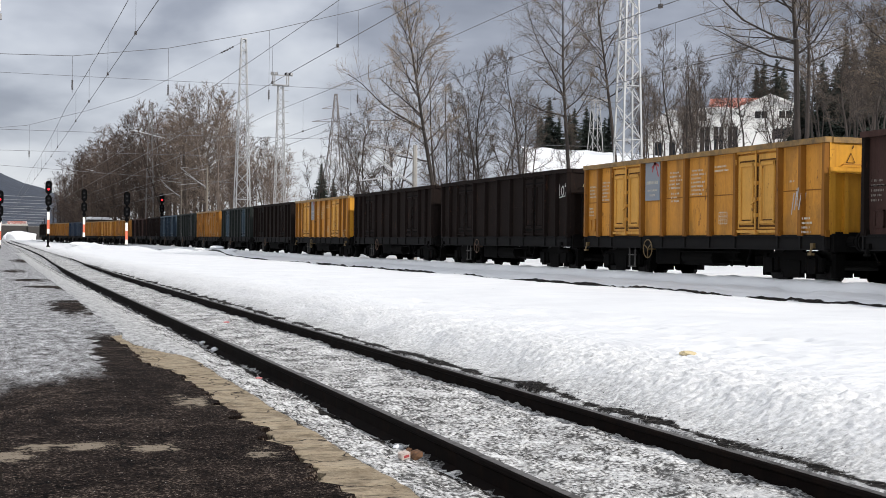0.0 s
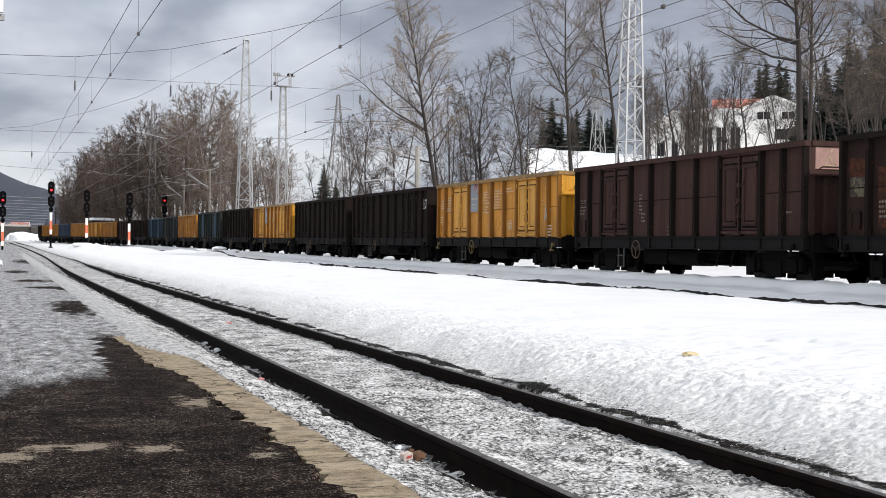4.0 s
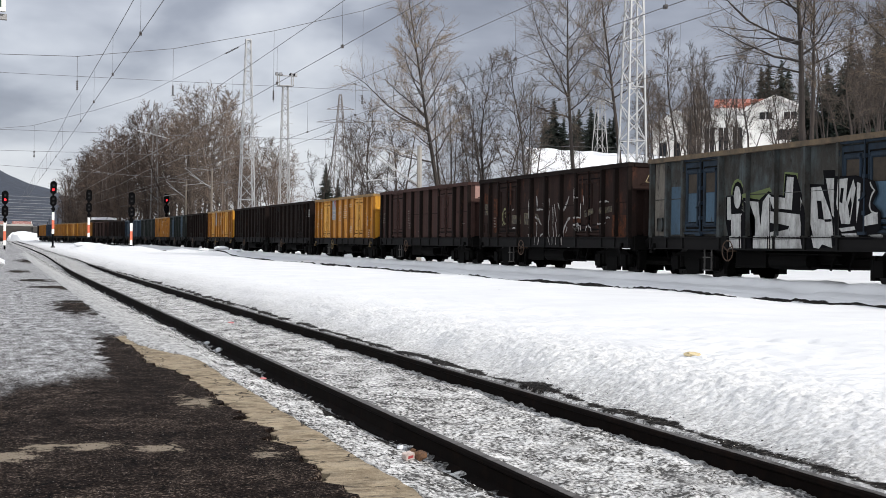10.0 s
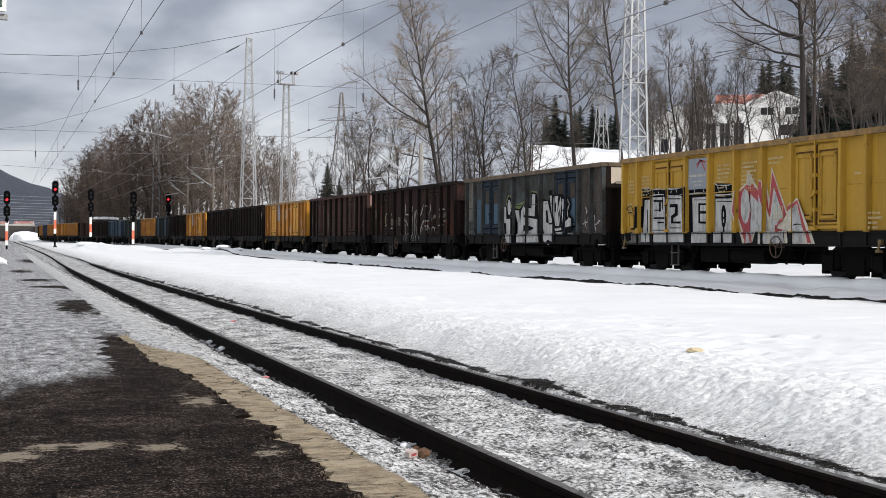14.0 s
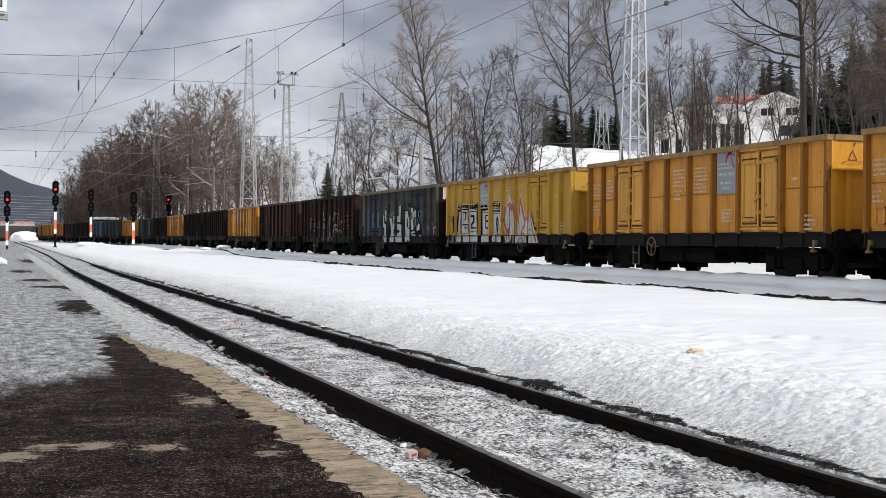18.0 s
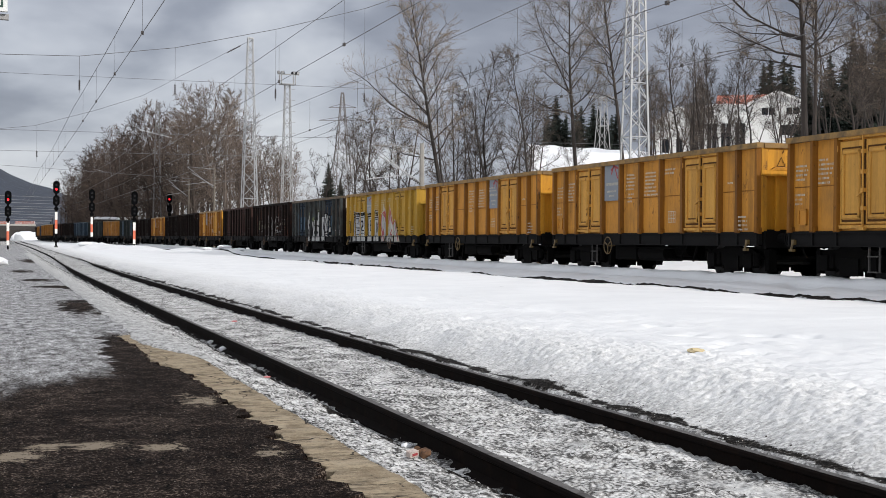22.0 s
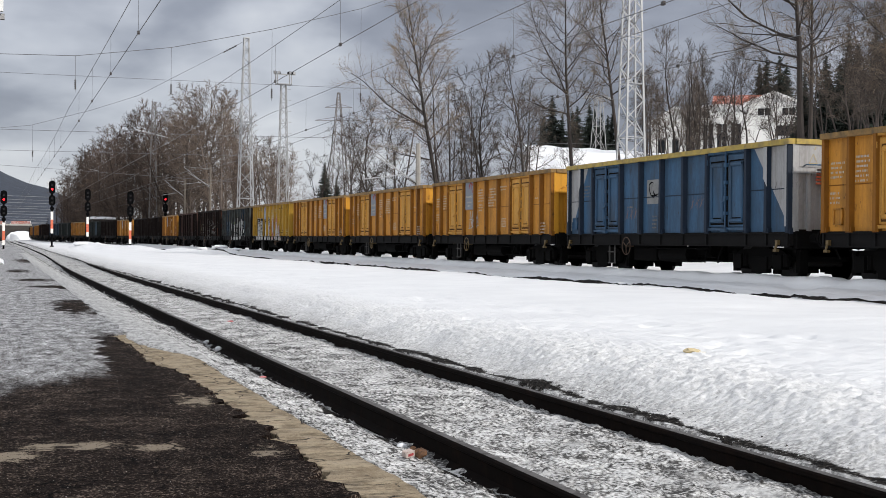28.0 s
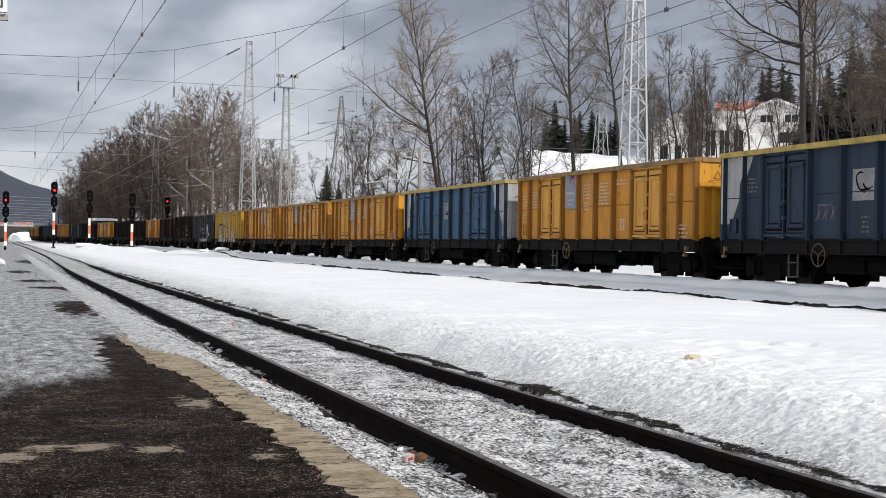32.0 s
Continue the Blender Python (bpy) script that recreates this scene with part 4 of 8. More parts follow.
def build_platform():
    ys = spread([(-6, 4, 1.0), (4, 17, 0.035), (17, 60, 1.0), (60, 200, 10)])
    v, f = [], []
    for y in ys:
        c = concrete_inner(y)
        v += [(-12, y, rise(y)), (-1, y, rise(y)), (c, y, rise(y)), (c + 0.012, y, rise(y) - 0.03), (c + 0.012, y, rise(y) - 0.5)]
    for j in range(len(ys) - 1):
        for i in range(4):
            f.append((j * 5 + i, j * 5 + i + 1, j * 5 + i + 6, j * 5 + i + 5))
    ob = new("pavement", mesh_from("pavement", v, f))
    ob.data.materials.append(M["asphalt"])
    tagged(ob, "worn dark asphalt platform half covered with grey ice", "pavement", kind="structure")
    # concrete edge: cast lengths with open joints
    y = -6.0
    while y < 17:
        ln = 3.0
        n = max(2, int(ln / 0.06)) if 3 < y < 17 else 4
        v, f = [], []
        for j in range(n + 1):
            yy = y + 0.006 + (ln - 0.012) * j / n
            c = concrete_inner(yy) + 0.022 + 0.075 * max(0.0, noise.noise(Vector((yy * 2.3, 2.0, 7.0))) + 0.25)
            o = max(c + 0.03, 2.00 + 0.025 * noise.noise(Vector((yy * 1.3, 7, 0))) + 0.012 * noise.noise(Vector((yy * 6.0, 3, 0))))
            z = rise(yy) - 0.022 + 0.006 * noise.noise(Vector((yy * 2.0, 1, 5)))
            v += [(c, yy, z - 0.45), (c, yy, z - 0.004), (c + 0.01, yy, z), (o - 0.02, yy, z - 0.004), (o, yy, z - 0.025), (o, yy, z - 0.45)]
        for j in range(n):
            for i in range(5):
                f.append((j * 6 + i, j * 6 + i + 1, j * 6 + i + 7, j * 6 + i + 6))
        f += [tuple(range(5, -1, -1)), tuple(range(n * 6, n * 6 + 6))]
        part("edge_slab", mesh_from("edge_slab", v, f), "concrete", ob)
        y += ln
    # smooth refrozen ridge over the platform's edge, which creeps over the concrete further along
    ys = spread([(13.3, 30, 0.12), (30, 110, 1.0)])
    v, f = [], []
    for y in ys:
        a = 2.06 - 0.52 * smooth(12.7, 16.4, y) + 0.07 * noise.noise(Vector((y * 1.3, 4.0, 2.0))) + 0.05 * noise.noise(Vector((y * 5.0, 1.0, 2.0)))
        h = 0.013 * smooth(12.6, 14.0, y) * (1 + 0.9 * noise.noise(Vector((y * 1.7, 0, 6.0))))
        z = rise(y) - 0.07 * (1 - smooth(13.3, 14.3, y))
        v += [(a, y, z - 0.03), (a + 0.05, y, z + 0.45 * h), (min(max(a + 0.14, 1.90), 2.12), y, z + h), (max(a + 0.17, 2.04 + 0.03 * noise.noise(Vector((y * 2.1, 0, 0)))), y, z + 0.4 * h), (2.26, y, z - 0.12)]
    n = 5
    for j in range(len(ys) - 1):
        for i in range(n - 1):
            f.append((j * n + i, j * n + i + 1, (j + 1) * n + i + 1, (j + 1) * n + i))
    part("ice_ridge", mesh_from("ice_ridge", v, f, True), "ridge_ice", ob, "pale refrozen ice along the platform's edge")


build_platform()


# ---- track ----
RAIL = [(-0.075, -0.17), (0.075, -0.17), (0.075, -0.155), (0.012, -0.13), (0.012, -0.045), (0.036, -0.03), (0.036, -0.006), (0.028, 0.0),
        (-0.028, 0.0), (-0.036, -0.006), (-0.036, -0.03), (-0.012, -0.045), (-0.012, -0.13), (-0.075, -0.155)]


def rail_mesh(path, name):
    """Sweeps the rail's section along (x, y, z) points."""
    v, f, n = [], [], len(RAIL)
    for x, y, z in path:
        v += [(x + a, y, z + b) for a, b in RAIL]
    for j in range(len(path) - 1):
        for i in range(n):
            k = (i + 1) % n
            f.append((j * n + i, j * n + k, (j + 1) * n + k, (j + 1) * n + i))
    return mesh_from(name, v, f)


def near_shift(y):
    return 0.6 * smooth(40, 110, y) * (1 - smooth(140, 320, y))


def build_tracks():
    track = thing("railway_track", "rusty bare railway track half sunk in icy snow", "railway track", kind="structure")
    ys = spread([(-30, 40, 10), (40, 340, 6)])
    for x0 in (2.652, 4.157):
        path = [(x0 + near_shift(y), y, rise(y)) for y in ys]
        r = part("rail", rail_mesh(path, "rail"), "rail", track)
        v, f = [], []
        for x, y, z in path:
            v += [(x - 0.026, y, z + 0.003), (x + 0.026, y, z + 0.003)]
        for j in range(len(path) - 1):
            f.append((2 * j, 2 * j + 1, 2 * j + 3, 2 * j + 2))
        part("running_surface", mesh_from("running_surface", v, f), "rail_top", r, "worn bright rail head")
    train_track = thing("railway_track", "railway track under snow that the freight train uses", "railway track", kind="structure")
    ss = spread([(-30, 140, 10), (140, 420, 6)])
    for off in (-0.75, 0.75):
        part("rail", rail_mesh([(path_x(s) + off, s, 0.30 + rise(s)) for s in ss], "rail"), "rail", train_track)


# ---- train ----
def path_x(y):
    return 19.25 - 9.6 * smooth(160.0, 292.0, y)


def run(t):
    """Metres gone since the start."""
    return 3.6895 * t + 0.00979 * t * t + 0.000129 * t ** 3


PITCH, HALF, SIDE = 14.03, 6.375, 1.38
STAKES = (-6.30, -5.38, -4.46, -2.54, -1.28, 0.0, 1.28, 2.54, 4.46, 5.38, 6.30)
Z0, Z1 = 1.22, 3.44          # foot and rim of the body above the rail
DOORS = (-3.5, 3.5)
mesh_cache = {}


def cached(name, make):
    if name not in mesh_cache:
        mesh_cache[name] = make()
    return mesh_cache[name]


def side_depth(y):
    """How far the body's skin stands from the wagon's middle at y."""
    for s in STAKES:
        if abs(y - s) < 0.08:
            return SIDE + 0.13
    for d in DOORS:
        if 0.03 < abs(y - d) < 0.90:
            return SIDE + 0.099
    return SIDE


def cuts():
    c = {-HALF, HALF}
    for s in STAKES:
        c |= {s - 0.08, s + 0.08}
    for d in DOORS:
        c |= {d - 0.90, d - 0.03, d + 0.03, d + 0.90}
    return sorted(q for q in c if abs(q) <= HALF)


CUTS = cuts()


def clip_poly(pts, lo, hi):
    """Cuts a polygon of (y, z) to lo <= y <= hi."""
    for sign, lim in ((1, lo), (-1, -hi)):
        out = []
        for i, p in enumerate(pts):
            q = pts[(i + 1) % len(pts)]
            a, b = sign * p[0] - lim, sign * q[0] - lim
            if a >= 0:
                out.append(p)
            if a * b < 0:
                t = a / (a - b)
                out.append((p[0] + (q[0] - p[0]) * t, p[1] + (q[1] - p[1]) * t))
        pts = out
        if len(pts) < 3:
            return []
    return pts


def paint(polys, lift=0.004):
    """Flat paint on the near side: each convex polygon of (y, z) follows panels, stakes and doors."""
    s = Shape()
    for pts in polys:
        lift += 0.0004
        for lo, hi in zip(CUTS, CUTS[1:]):
            c = clip_poly(list(pts), lo, hi)
            if c:
                x = -(side_depth((lo + hi) / 2) + lift)
                s.poly([(x, y, z) for y, z in c])
    return s


def split_z(pts, level):
    """The parts of a (y, z) polygon above and below a level."""
    turned = [(z, y) for y, z in pts]
    return [[(y, z) for z, y in clip_poly(turned, lo, hi)] for lo, hi in ((level, 9.0), (-9.0, level))]


def spray(polys, lift=0.004):
    """Spray paint on body and sole bar."""
    s = Shape()
    for pts in polys:
        up, down = split_z(pts, Z0)
        if up:
            q = paint([up], lift)
            n = len(s.v)
            s.v += q.v
            s.f += [tuple(n + i for i in f) for f in q.f]
        if down:
            s.poly([(-(SIDE + 0.06 + lift), y, z) for y, z in down])
    return s


def ribbon(p, q, w, bulge):
    """A bent stroke whose ends run thin."""
    a, b = Vector(p), Vector(q)
    d = b - a
    n = Vector((-d.y, d.x)).normalized()
    left, right = [], []
    for i in range(6):
        t = i / 5
        c = a + d * t + n * (bulge * 4 * t * (1 - t))
        k = w / 2 * (0.45 + 0.55 * math.sin(math.pi * min(t + 0.15, 1.0)))
        left.append((c.x + n.x * k, c.y + n.y * k))
        right.append((c.x - n.x * k, c.y - n.y * k))
    return left + right[::-1]


def make_side(sx):
    a, b = sorted((sx * SIDE, sx * (SIDE - 0.05)))
    return Shape().box(a, b, -HALF + 0.05, HALF - 0.05, Z0, Z1 - 0.05).mesh("side_wall")


def make_floor():
    return Shape().box(-SIDE + 0.05, SIDE - 0.05, -HALF + 0.06, HALF - 0.06, Z0, Z0 + 0.06).mesh("floor_plate")


def make_end(sign):
    """End wall pieces: plain above, set back with ribs below."""
    y = sign * HALF

    def slab(name, x0, x1, out, back, z0, z1):
        a, b = sorted((y + sign * out, y - sign * back))
        return name, Shape().box(x0, x1, a, b, z0, z1).mesh(name)

    out = [slab("upper_end_wall", -SIDE, SIDE, 0, 0.07, 2.72, Z1 - 0.04), slab("end_beam", -SIDE - 0.02, SIDE + 0.02, 0.05, 0.07, 2.62, 2.75),
           slab("lower_end_wall", -SIDE, SIDE, -0.09, 0.14, Z0, 2.66)]
    for x in (-0.9, -0.3, 0.3, 0.9):
        out.append(slab("end_rib", x - 0.06, x + 0.06, -0.02, 0.10, Z0, 2.66))
    for x in (-SIDE + 0.07, SIDE - 0.07):
        out.append(slab("corner_post", x - 0.085, x + 0.085, 0.015, 0.16, Z0, Z1 - 0.03))
    return out


def make_end_marks():
    """Warning triangle and a small table of lines on the end that faces the rear."""
    s = Shape()
    y = -HALF - 0.02

    def bar(p, q, w):
        s.poly([(px, y, pz) for px, pz in stroke(p, q, w)])

    for p, q in (((-0.95, 2.86), (-0.72, 2.86)), ((-0.72, 2.86), (-0.835, 3.08)), ((-0.835, 3.08), (-0.95, 2.86))):
        bar(p, q, 0.018)
    bar((-0.80, 3.18), (-0.76, 3.26), 0.03)
    return s.mesh("end_marks")


def make_rim():
    s = Shape()
    for sx in (-1, 1):
        a, b = sorted((sx * (SIDE - 0.05), sx * (SIDE + 0.15)))
        s.box(a, b, -HALF - 0.02, HALF + 0.02, Z1 - 0.13, Z1)
    for sy in (-1, 1):
        a, b = sorted((sy * (HALF - 0.08), sy * (HALF + 0.06)))
        s.box(-SIDE + 0.05, SIDE - 0.05, a, b, Z1 - 0.13, Z1 - 0.004)
    return s.mesh("top_rail")


def make_stake():
    s = Shape()
    s.hexa([(-0.13, -0.06, 0), (0, -0.085, 0), (0, 0.085, 0), (-0.13, 0.06, 0),
            (-0.13, -0.045, Z1 - Z0 - 0.12), (0, -0.08, Z1 - Z0 - 0.12), (0, 0.08, Z1 - Z0 - 0.12), (-0.13, 0.045, Z1 - Z0 - 0.12)])
    s.box(-0.10, 0, -0.10, 0.10, -0.05, 0.10)
    return s.mesh("stake")


def make_leaf():
    """A door leaf with a pressed outline and a sunk panel."""
    s = Shape()
    w, z0, z1 = 0.87, 0.0, 1.86
    s.bevel_box(-0.045, 0, 0.03, 0.03 + w, z0, z1, 0.012)
    a, b = 0.15, 0.03 + w - 0.12
    for y0, y1, q0, q1 in ((a, a + 0.07, 0.14, 1.66), (b - 0.07, b, 0.14, 1.66), (a, b, 0.12, 0.21), (a, b, 1.56, 1.66)):
        s.bevel_box(-0.095, -0.045, y0, y1, q0, q1, 0.025)
    return s.mesh("door")


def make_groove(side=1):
    """Dark bands that draw the shade and soiling of the seams round a door leaf and its pressed field."""
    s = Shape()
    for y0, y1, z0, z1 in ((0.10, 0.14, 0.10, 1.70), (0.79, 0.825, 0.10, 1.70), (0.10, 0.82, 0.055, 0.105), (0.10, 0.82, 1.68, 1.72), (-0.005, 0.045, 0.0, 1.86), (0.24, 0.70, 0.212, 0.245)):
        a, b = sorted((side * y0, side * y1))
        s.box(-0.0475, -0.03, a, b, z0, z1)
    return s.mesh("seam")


def make_field(side, z0, z1):
    a, b = sorted((side * 0.225, side * 0.705))
    return Shape().bevel_box(-0.056, -0.04, a, b, z0, z1, 0.006).mesh("pressed_field")


def make_latch():
    s = Shape()
    s.bar((-0.10, 0, -0.10), (-0.10, 0, 1.98), 0.035)
    for z in (0.35, 0.75, 1.15, 1.6):
        s.box(-0.13, -0.04, -0.05, 0.05, z - 0.045, z + 0.045)
    s.box(-0.15, -0.05, -0.10, 0.16, -0.13, -0.06)
    s.bar((-0.13, -0.05, 0.72), (-0.13, 0.16, 0.62), 0.03)
    return s.mesh("latch")


def make_lintel():
    return Shape().box(-0.09, 0, -0.93, 0.93, 1.90, 1.98).mesh("lintel")


def make_sill():
    return Shape().box(-0.085, 0, -0.93, 0.93, -0.09, -0.02).mesh("door_sill")


def make_hinge():
    return Shape().tube((-0.10, 0, -0.07), (-0.10, 0, 0.07), 0.03, sides=6).box(-0.10, 0, -0.02, 0.02, -0.05, 0.05).mesh("hinge")


def make_solebar():
    s = Shape()
    s.box(-0.10, 0.0, -HALF + 0.02, HALF - 0.02, 0.86, Z0 - 0.004)
    s.box(-0.16, 0.0, -HALF + 0.02, HALF - 0.02, 0.86, 0.885)
    s.box(-0.16, 0.0, -HALF + 0.02, HALF - 0.02, Z0 - 0.05, Z0 - 0.03)
    for y in STAKES:
        s.box(-0.15, 0.0, y - 0.03, y + 0.03, 0.88, Z0 - 0.05)
    return s.mesh("sole_bar")


def make_underframe():
    s = Shape()
    s.box(-0.25, 0.25, -HALF, HALF, 0.88, Z0 - 0.005)
    for y in (-6.2, -4.5, -2.2, 0, 2.2, 4.5, 6.2):
        s.box(-1.3, 1.3, y - 0.10, y + 0.10, 0.90, Z0 - 0.006)
    for sy in (-1, 1):
        s.box(-1.32, 1.32, sy * HALF - 0.10, sy * HALF + 0.10, 0.82, Z0 + 0.02)
    # brake gear, tanks and rods in the middle
    s.tube((-0.6, -1.6, 0.74), (-0.6, -0.5, 0.74), 0.20, sides=12)
    s.tube((0.4, 0.6, 0.72), (0.4, 1.5, 0.72), 0.17, sides=12)
    s.bar((-0.2, -3.4, 0.70), (-0.2, 3.4, 0.70), 0.05)
    s.bar((-1.15, -2.3, 0.78), (-1.15, 2.1, 0.78), 0.035)
    s.box(-0.9, -0.5, 0.2, 0.6, 0.62, 0.92)
    s.box(-1.1, -0.55, 0.9, 2.3, 0.42, 0.92)
    s.box(0.5, 1.1, -0.4, 1.4, 0.40, 0.92)
    s.tube((-0.95, -0.9, 0.62), (-0.95, 0.7, 0.62), 0.22, sides=12)
    s.tube((0.8, 1.6, 0.60), (0.8, 2.9, 0.60), 0.24, sides=12)
    for y in (-2.6, -1.9, 2.6):
        s.bar((-1.0, y, 0.90), (-1.0, y + 0.25, 0.42), 0.05)
    s.bar((-1.0, -2.6, 0.46), (-1.0, 2.4, 0.46), 0.04)
    return s.mesh("underframe")


def make_bogie():
    s = Shape()
    for sx in (-1, 1):
        x0, x1 = sorted((sx * 0.93, sx * 1.06))
        prof = [(-1.25, 0.62), (-0.95, 0.78), (-0.45, 0.80), (-0.25, 0.92), (0.25, 0.92), (0.45, 0.80), (0.95, 0.78), (1.25, 0.62),
                (1.25, 0.52), (0.62, 0.46), (0.40, 0.30), (-0.40, 0.30), (-0.62, 0.46), (-1.25, 0.52)]
        n = len(s.v)
        k = len(prof)
        s.v += [(x0, y, z) for y, z in prof] + [(x1, y, z) for y, z in prof]
        for i in range(k):
            j = (i + 1) % k
            s.f.append((n + i, n + j, n + k + j, n + k + i))
        s.f += [tuple(range(n, n + k)), tuple(range(n + 2 * k - 1, n + k - 1, -1))]
        for y in (-0.9, 0.9):
            s.box(min(sx * 0.92, sx * 1.17), max(sx * 0.92, sx * 1.17), y - 0.17, y + 0.17, 0.30, 0.66)
            for dy in (-0.25, 0.25):
                s.tube((sx * 1.03, y + dy, 0.36), (sx * 1.03, y + dy, 0.68), 0.10, sides=8)
            s.box(min(sx * 0.7, sx * 0.86), max(sx * 0.7, sx * 0.86), y + 0.46, y + 0.56, 0.25, 0.75)
        s.box(min(sx * 0.95, sx * 1.10), max(sx * 0.95, sx * 1.10), -0.34, 0.34, 0.20, 0.60)
        for y in (-0.45, 0.45):
            s.box(min(sx * 0.62, sx * 0.90), max(sx * 0.62, sx * 0.90), y - 0.13, y + 0.13, 0.18, 0.74)
        for y in (-1.42, 1.42):
            s.box(min(sx * 0.68, sx * 0.92), max(sx * 0.68, sx * 0.92), y - 0.08, y + 0.08, 0.22, 0.78)
    s.box(-0.98, 0.98, -0.28, 0.28, 0.30, 0.84)
    for y in (-1.2, 1.2):
        s.box(-0.95, 0.95, y - 0.06, y + 0.06, 0.50, 0.62)
    return s.mesh("bogie")


def make_wheelset():
    s = Shape()
    s.tube((-1.1, 0, 0), (1.1, 0, 0), 0.085, sides=10)
    for sx in (-1, 1):
        s.disc((sx * 0.75, 0, 0), 0.455, 0.066, 24)
        s.disc((sx * 0.70, 0, 0), 0.485, 0.016, 24)
        s.disc((sx * 0.80, 0, 0), 0.20, 0.05, 12)
        for i in range(3):
            a = 2 * math.pi * i / 3
            s.disc((sx * 0.82, 0.30 * math.cos(a), 0.30 * math.sin(a)), 0.03, 0.02, 6)
    return s.mesh("wheelset")


def make_buffer():
    s = Shape()
    s.tube((0, 0, 0), (0, 0.34, 0), 0.13, 0.11, 12)
    s.tube((0, 0.30, 0), (0, 0.57, 0), 0.085, sides=12)
    s.tube((0, 0.56, 0), (0, 0.62, 0), 0.24, 0.23, 16)
    return s.mesh("buffer")


def make_step():
    s = Shape()
    for y in (0.0, 0.36):
        s.bar((0, y, 0), (0, y, -0.58), 0.035)
    for z in (-0.22, -0.56):
        s.box(-0.06, 0.04, 0, 0.36, z - 0.02, z + 0.01)
    return s.mesh("step")


def make_brake_wheel():
    s = Shape()
    s.ring((0, 0, 0), 0.26, 0.018, "x", 18)
    for i in range(3):
        a = 2 * math.pi * i / 3 + 0.5
        s.bar((0, 0, 0), (0, 0.26 * math.cos(a), 0.26 * math.sin(a)), 0.022)
    s.tube((0.0, 0, 0), (0.25, 0, 0), 0.03, sides=6)
    return s.mesh("brake_wheel")


def make_hook():
    s = Shape()
    s.box(-0.06, 0.03, -0.05, 0.05, -0.02, 0.10)
    s.tube((-0.05, 0, 0.0), (-0.09, 0, -0.13), 0.028, sides=6)
    s.box(-0.11, -0.02, -0.07, 0.07, -0.18, -0.12)
    return s.mesh("rope_hook")


def make_coupling():
    return Shape().hexa([(-0.06, 0, -0.09), (0.06, 0, -0.09), (0.04, 0.34, -0.07), (-0.04, 0.34, -0.07), (-0.06, 0, 0.09), (0.06, 0, 0.09), (0.04, 0.34, 0.06), (-0.04, 0.34, 0.06)]).mesh("coupling_hook")


def make_link():
    return Shape().ring((0, 0, 0), 0.075, 0.018, "x", 8).mesh("chain_link")


def make_hose():
    return polyline_tube([(0.35, 0, -0.1), (0.35, 0.12, -0.16), (0.35, 0.22, -0.28), (0.35, 0.32, -0.42), (0.35, 0.42, -0.44)], 0.025).mesh("brake_hose")


def polyline_tube(pts, r):
    s = Shape()
    for p, q in zip(pts, pts[1:]):
        s.tube(p, q, r, sides=6)
    return s


def make_box_bracket():
    s = Shape()
    s.box(-0.03, 0, -0.15, 0.15, -0.18, 0.18)
    for y0, y1, z0, z1 in ((-0.16, 0.16, 0.16, 0.19), (-0.16, 0.16, -0.19, -0.16), (-0.16, -0.13, -0.19, 0.19), (0.13, 0.16, -0.19, 0.19)):
        s.box(-0.06, -0.028, y0, y1, z0, z1)
    return s.mesh("label_holder")


def make_end_rail():
    s = Shape()
    s.tube((-1.1, 0, 0), (1.1, 0, 0), 0.018, sides=6)
    for x in (-1.1, -0.4, 0.4, 1.1):
        s.tube((x, 0, 0), (x, 0.10, -0.03), 0.015, sides=5)
    return s.mesh("end_handrail")


def text_bars(rng, y0, z0, rows, width, h=0.048, gap=0.058):
    """Rows of small dashes the size of stencilled writing."""
    out, z = [], z0
    for _ in range(rows):
        y = y0
        while y > y0 - width * rng.uniform(0.6, 1.0):
            w = rng.uniform(0.016, 0.042)
            out.append([(y, z), (y - w, z), (y - w, z - h), (y, z - h)])
            y -= w + (0.018 if rng.random() < 0.85 else 0.06)
        z -= h + gap
    return out


def quad(y0, y1, z0, z1, lean=0.0):
    return [(y0, z0), (y1, z0), (y1 + lean, z1), (y0 + lean, z1)]


def stroke(p, q, w):
    d = Vector((q[0] - p[0], q[1] - p[1]))
    n = Vector((-d.y, d.x)).normalized() * (w / 2)
    return [(p[0] + n.x, p[1] + n.y), (q[0] + n.x, q[1] + n.y), (q[0] - n.x, q[1] - n.y), (p[0] - n.x, p[1] - n.y)]


def oval(cy, cz, ry, rz, w, n=12):
    """A ring of short strokes."""
    pts = [(cy + ry * math.cos(2 * math.pi * i / n), cz + rz * math.sin(2 * math.pi * i / n)) for i in range(n)]
    return [stroke(pts[i], pts[(i + 1) % n], w) for i in range(n)]


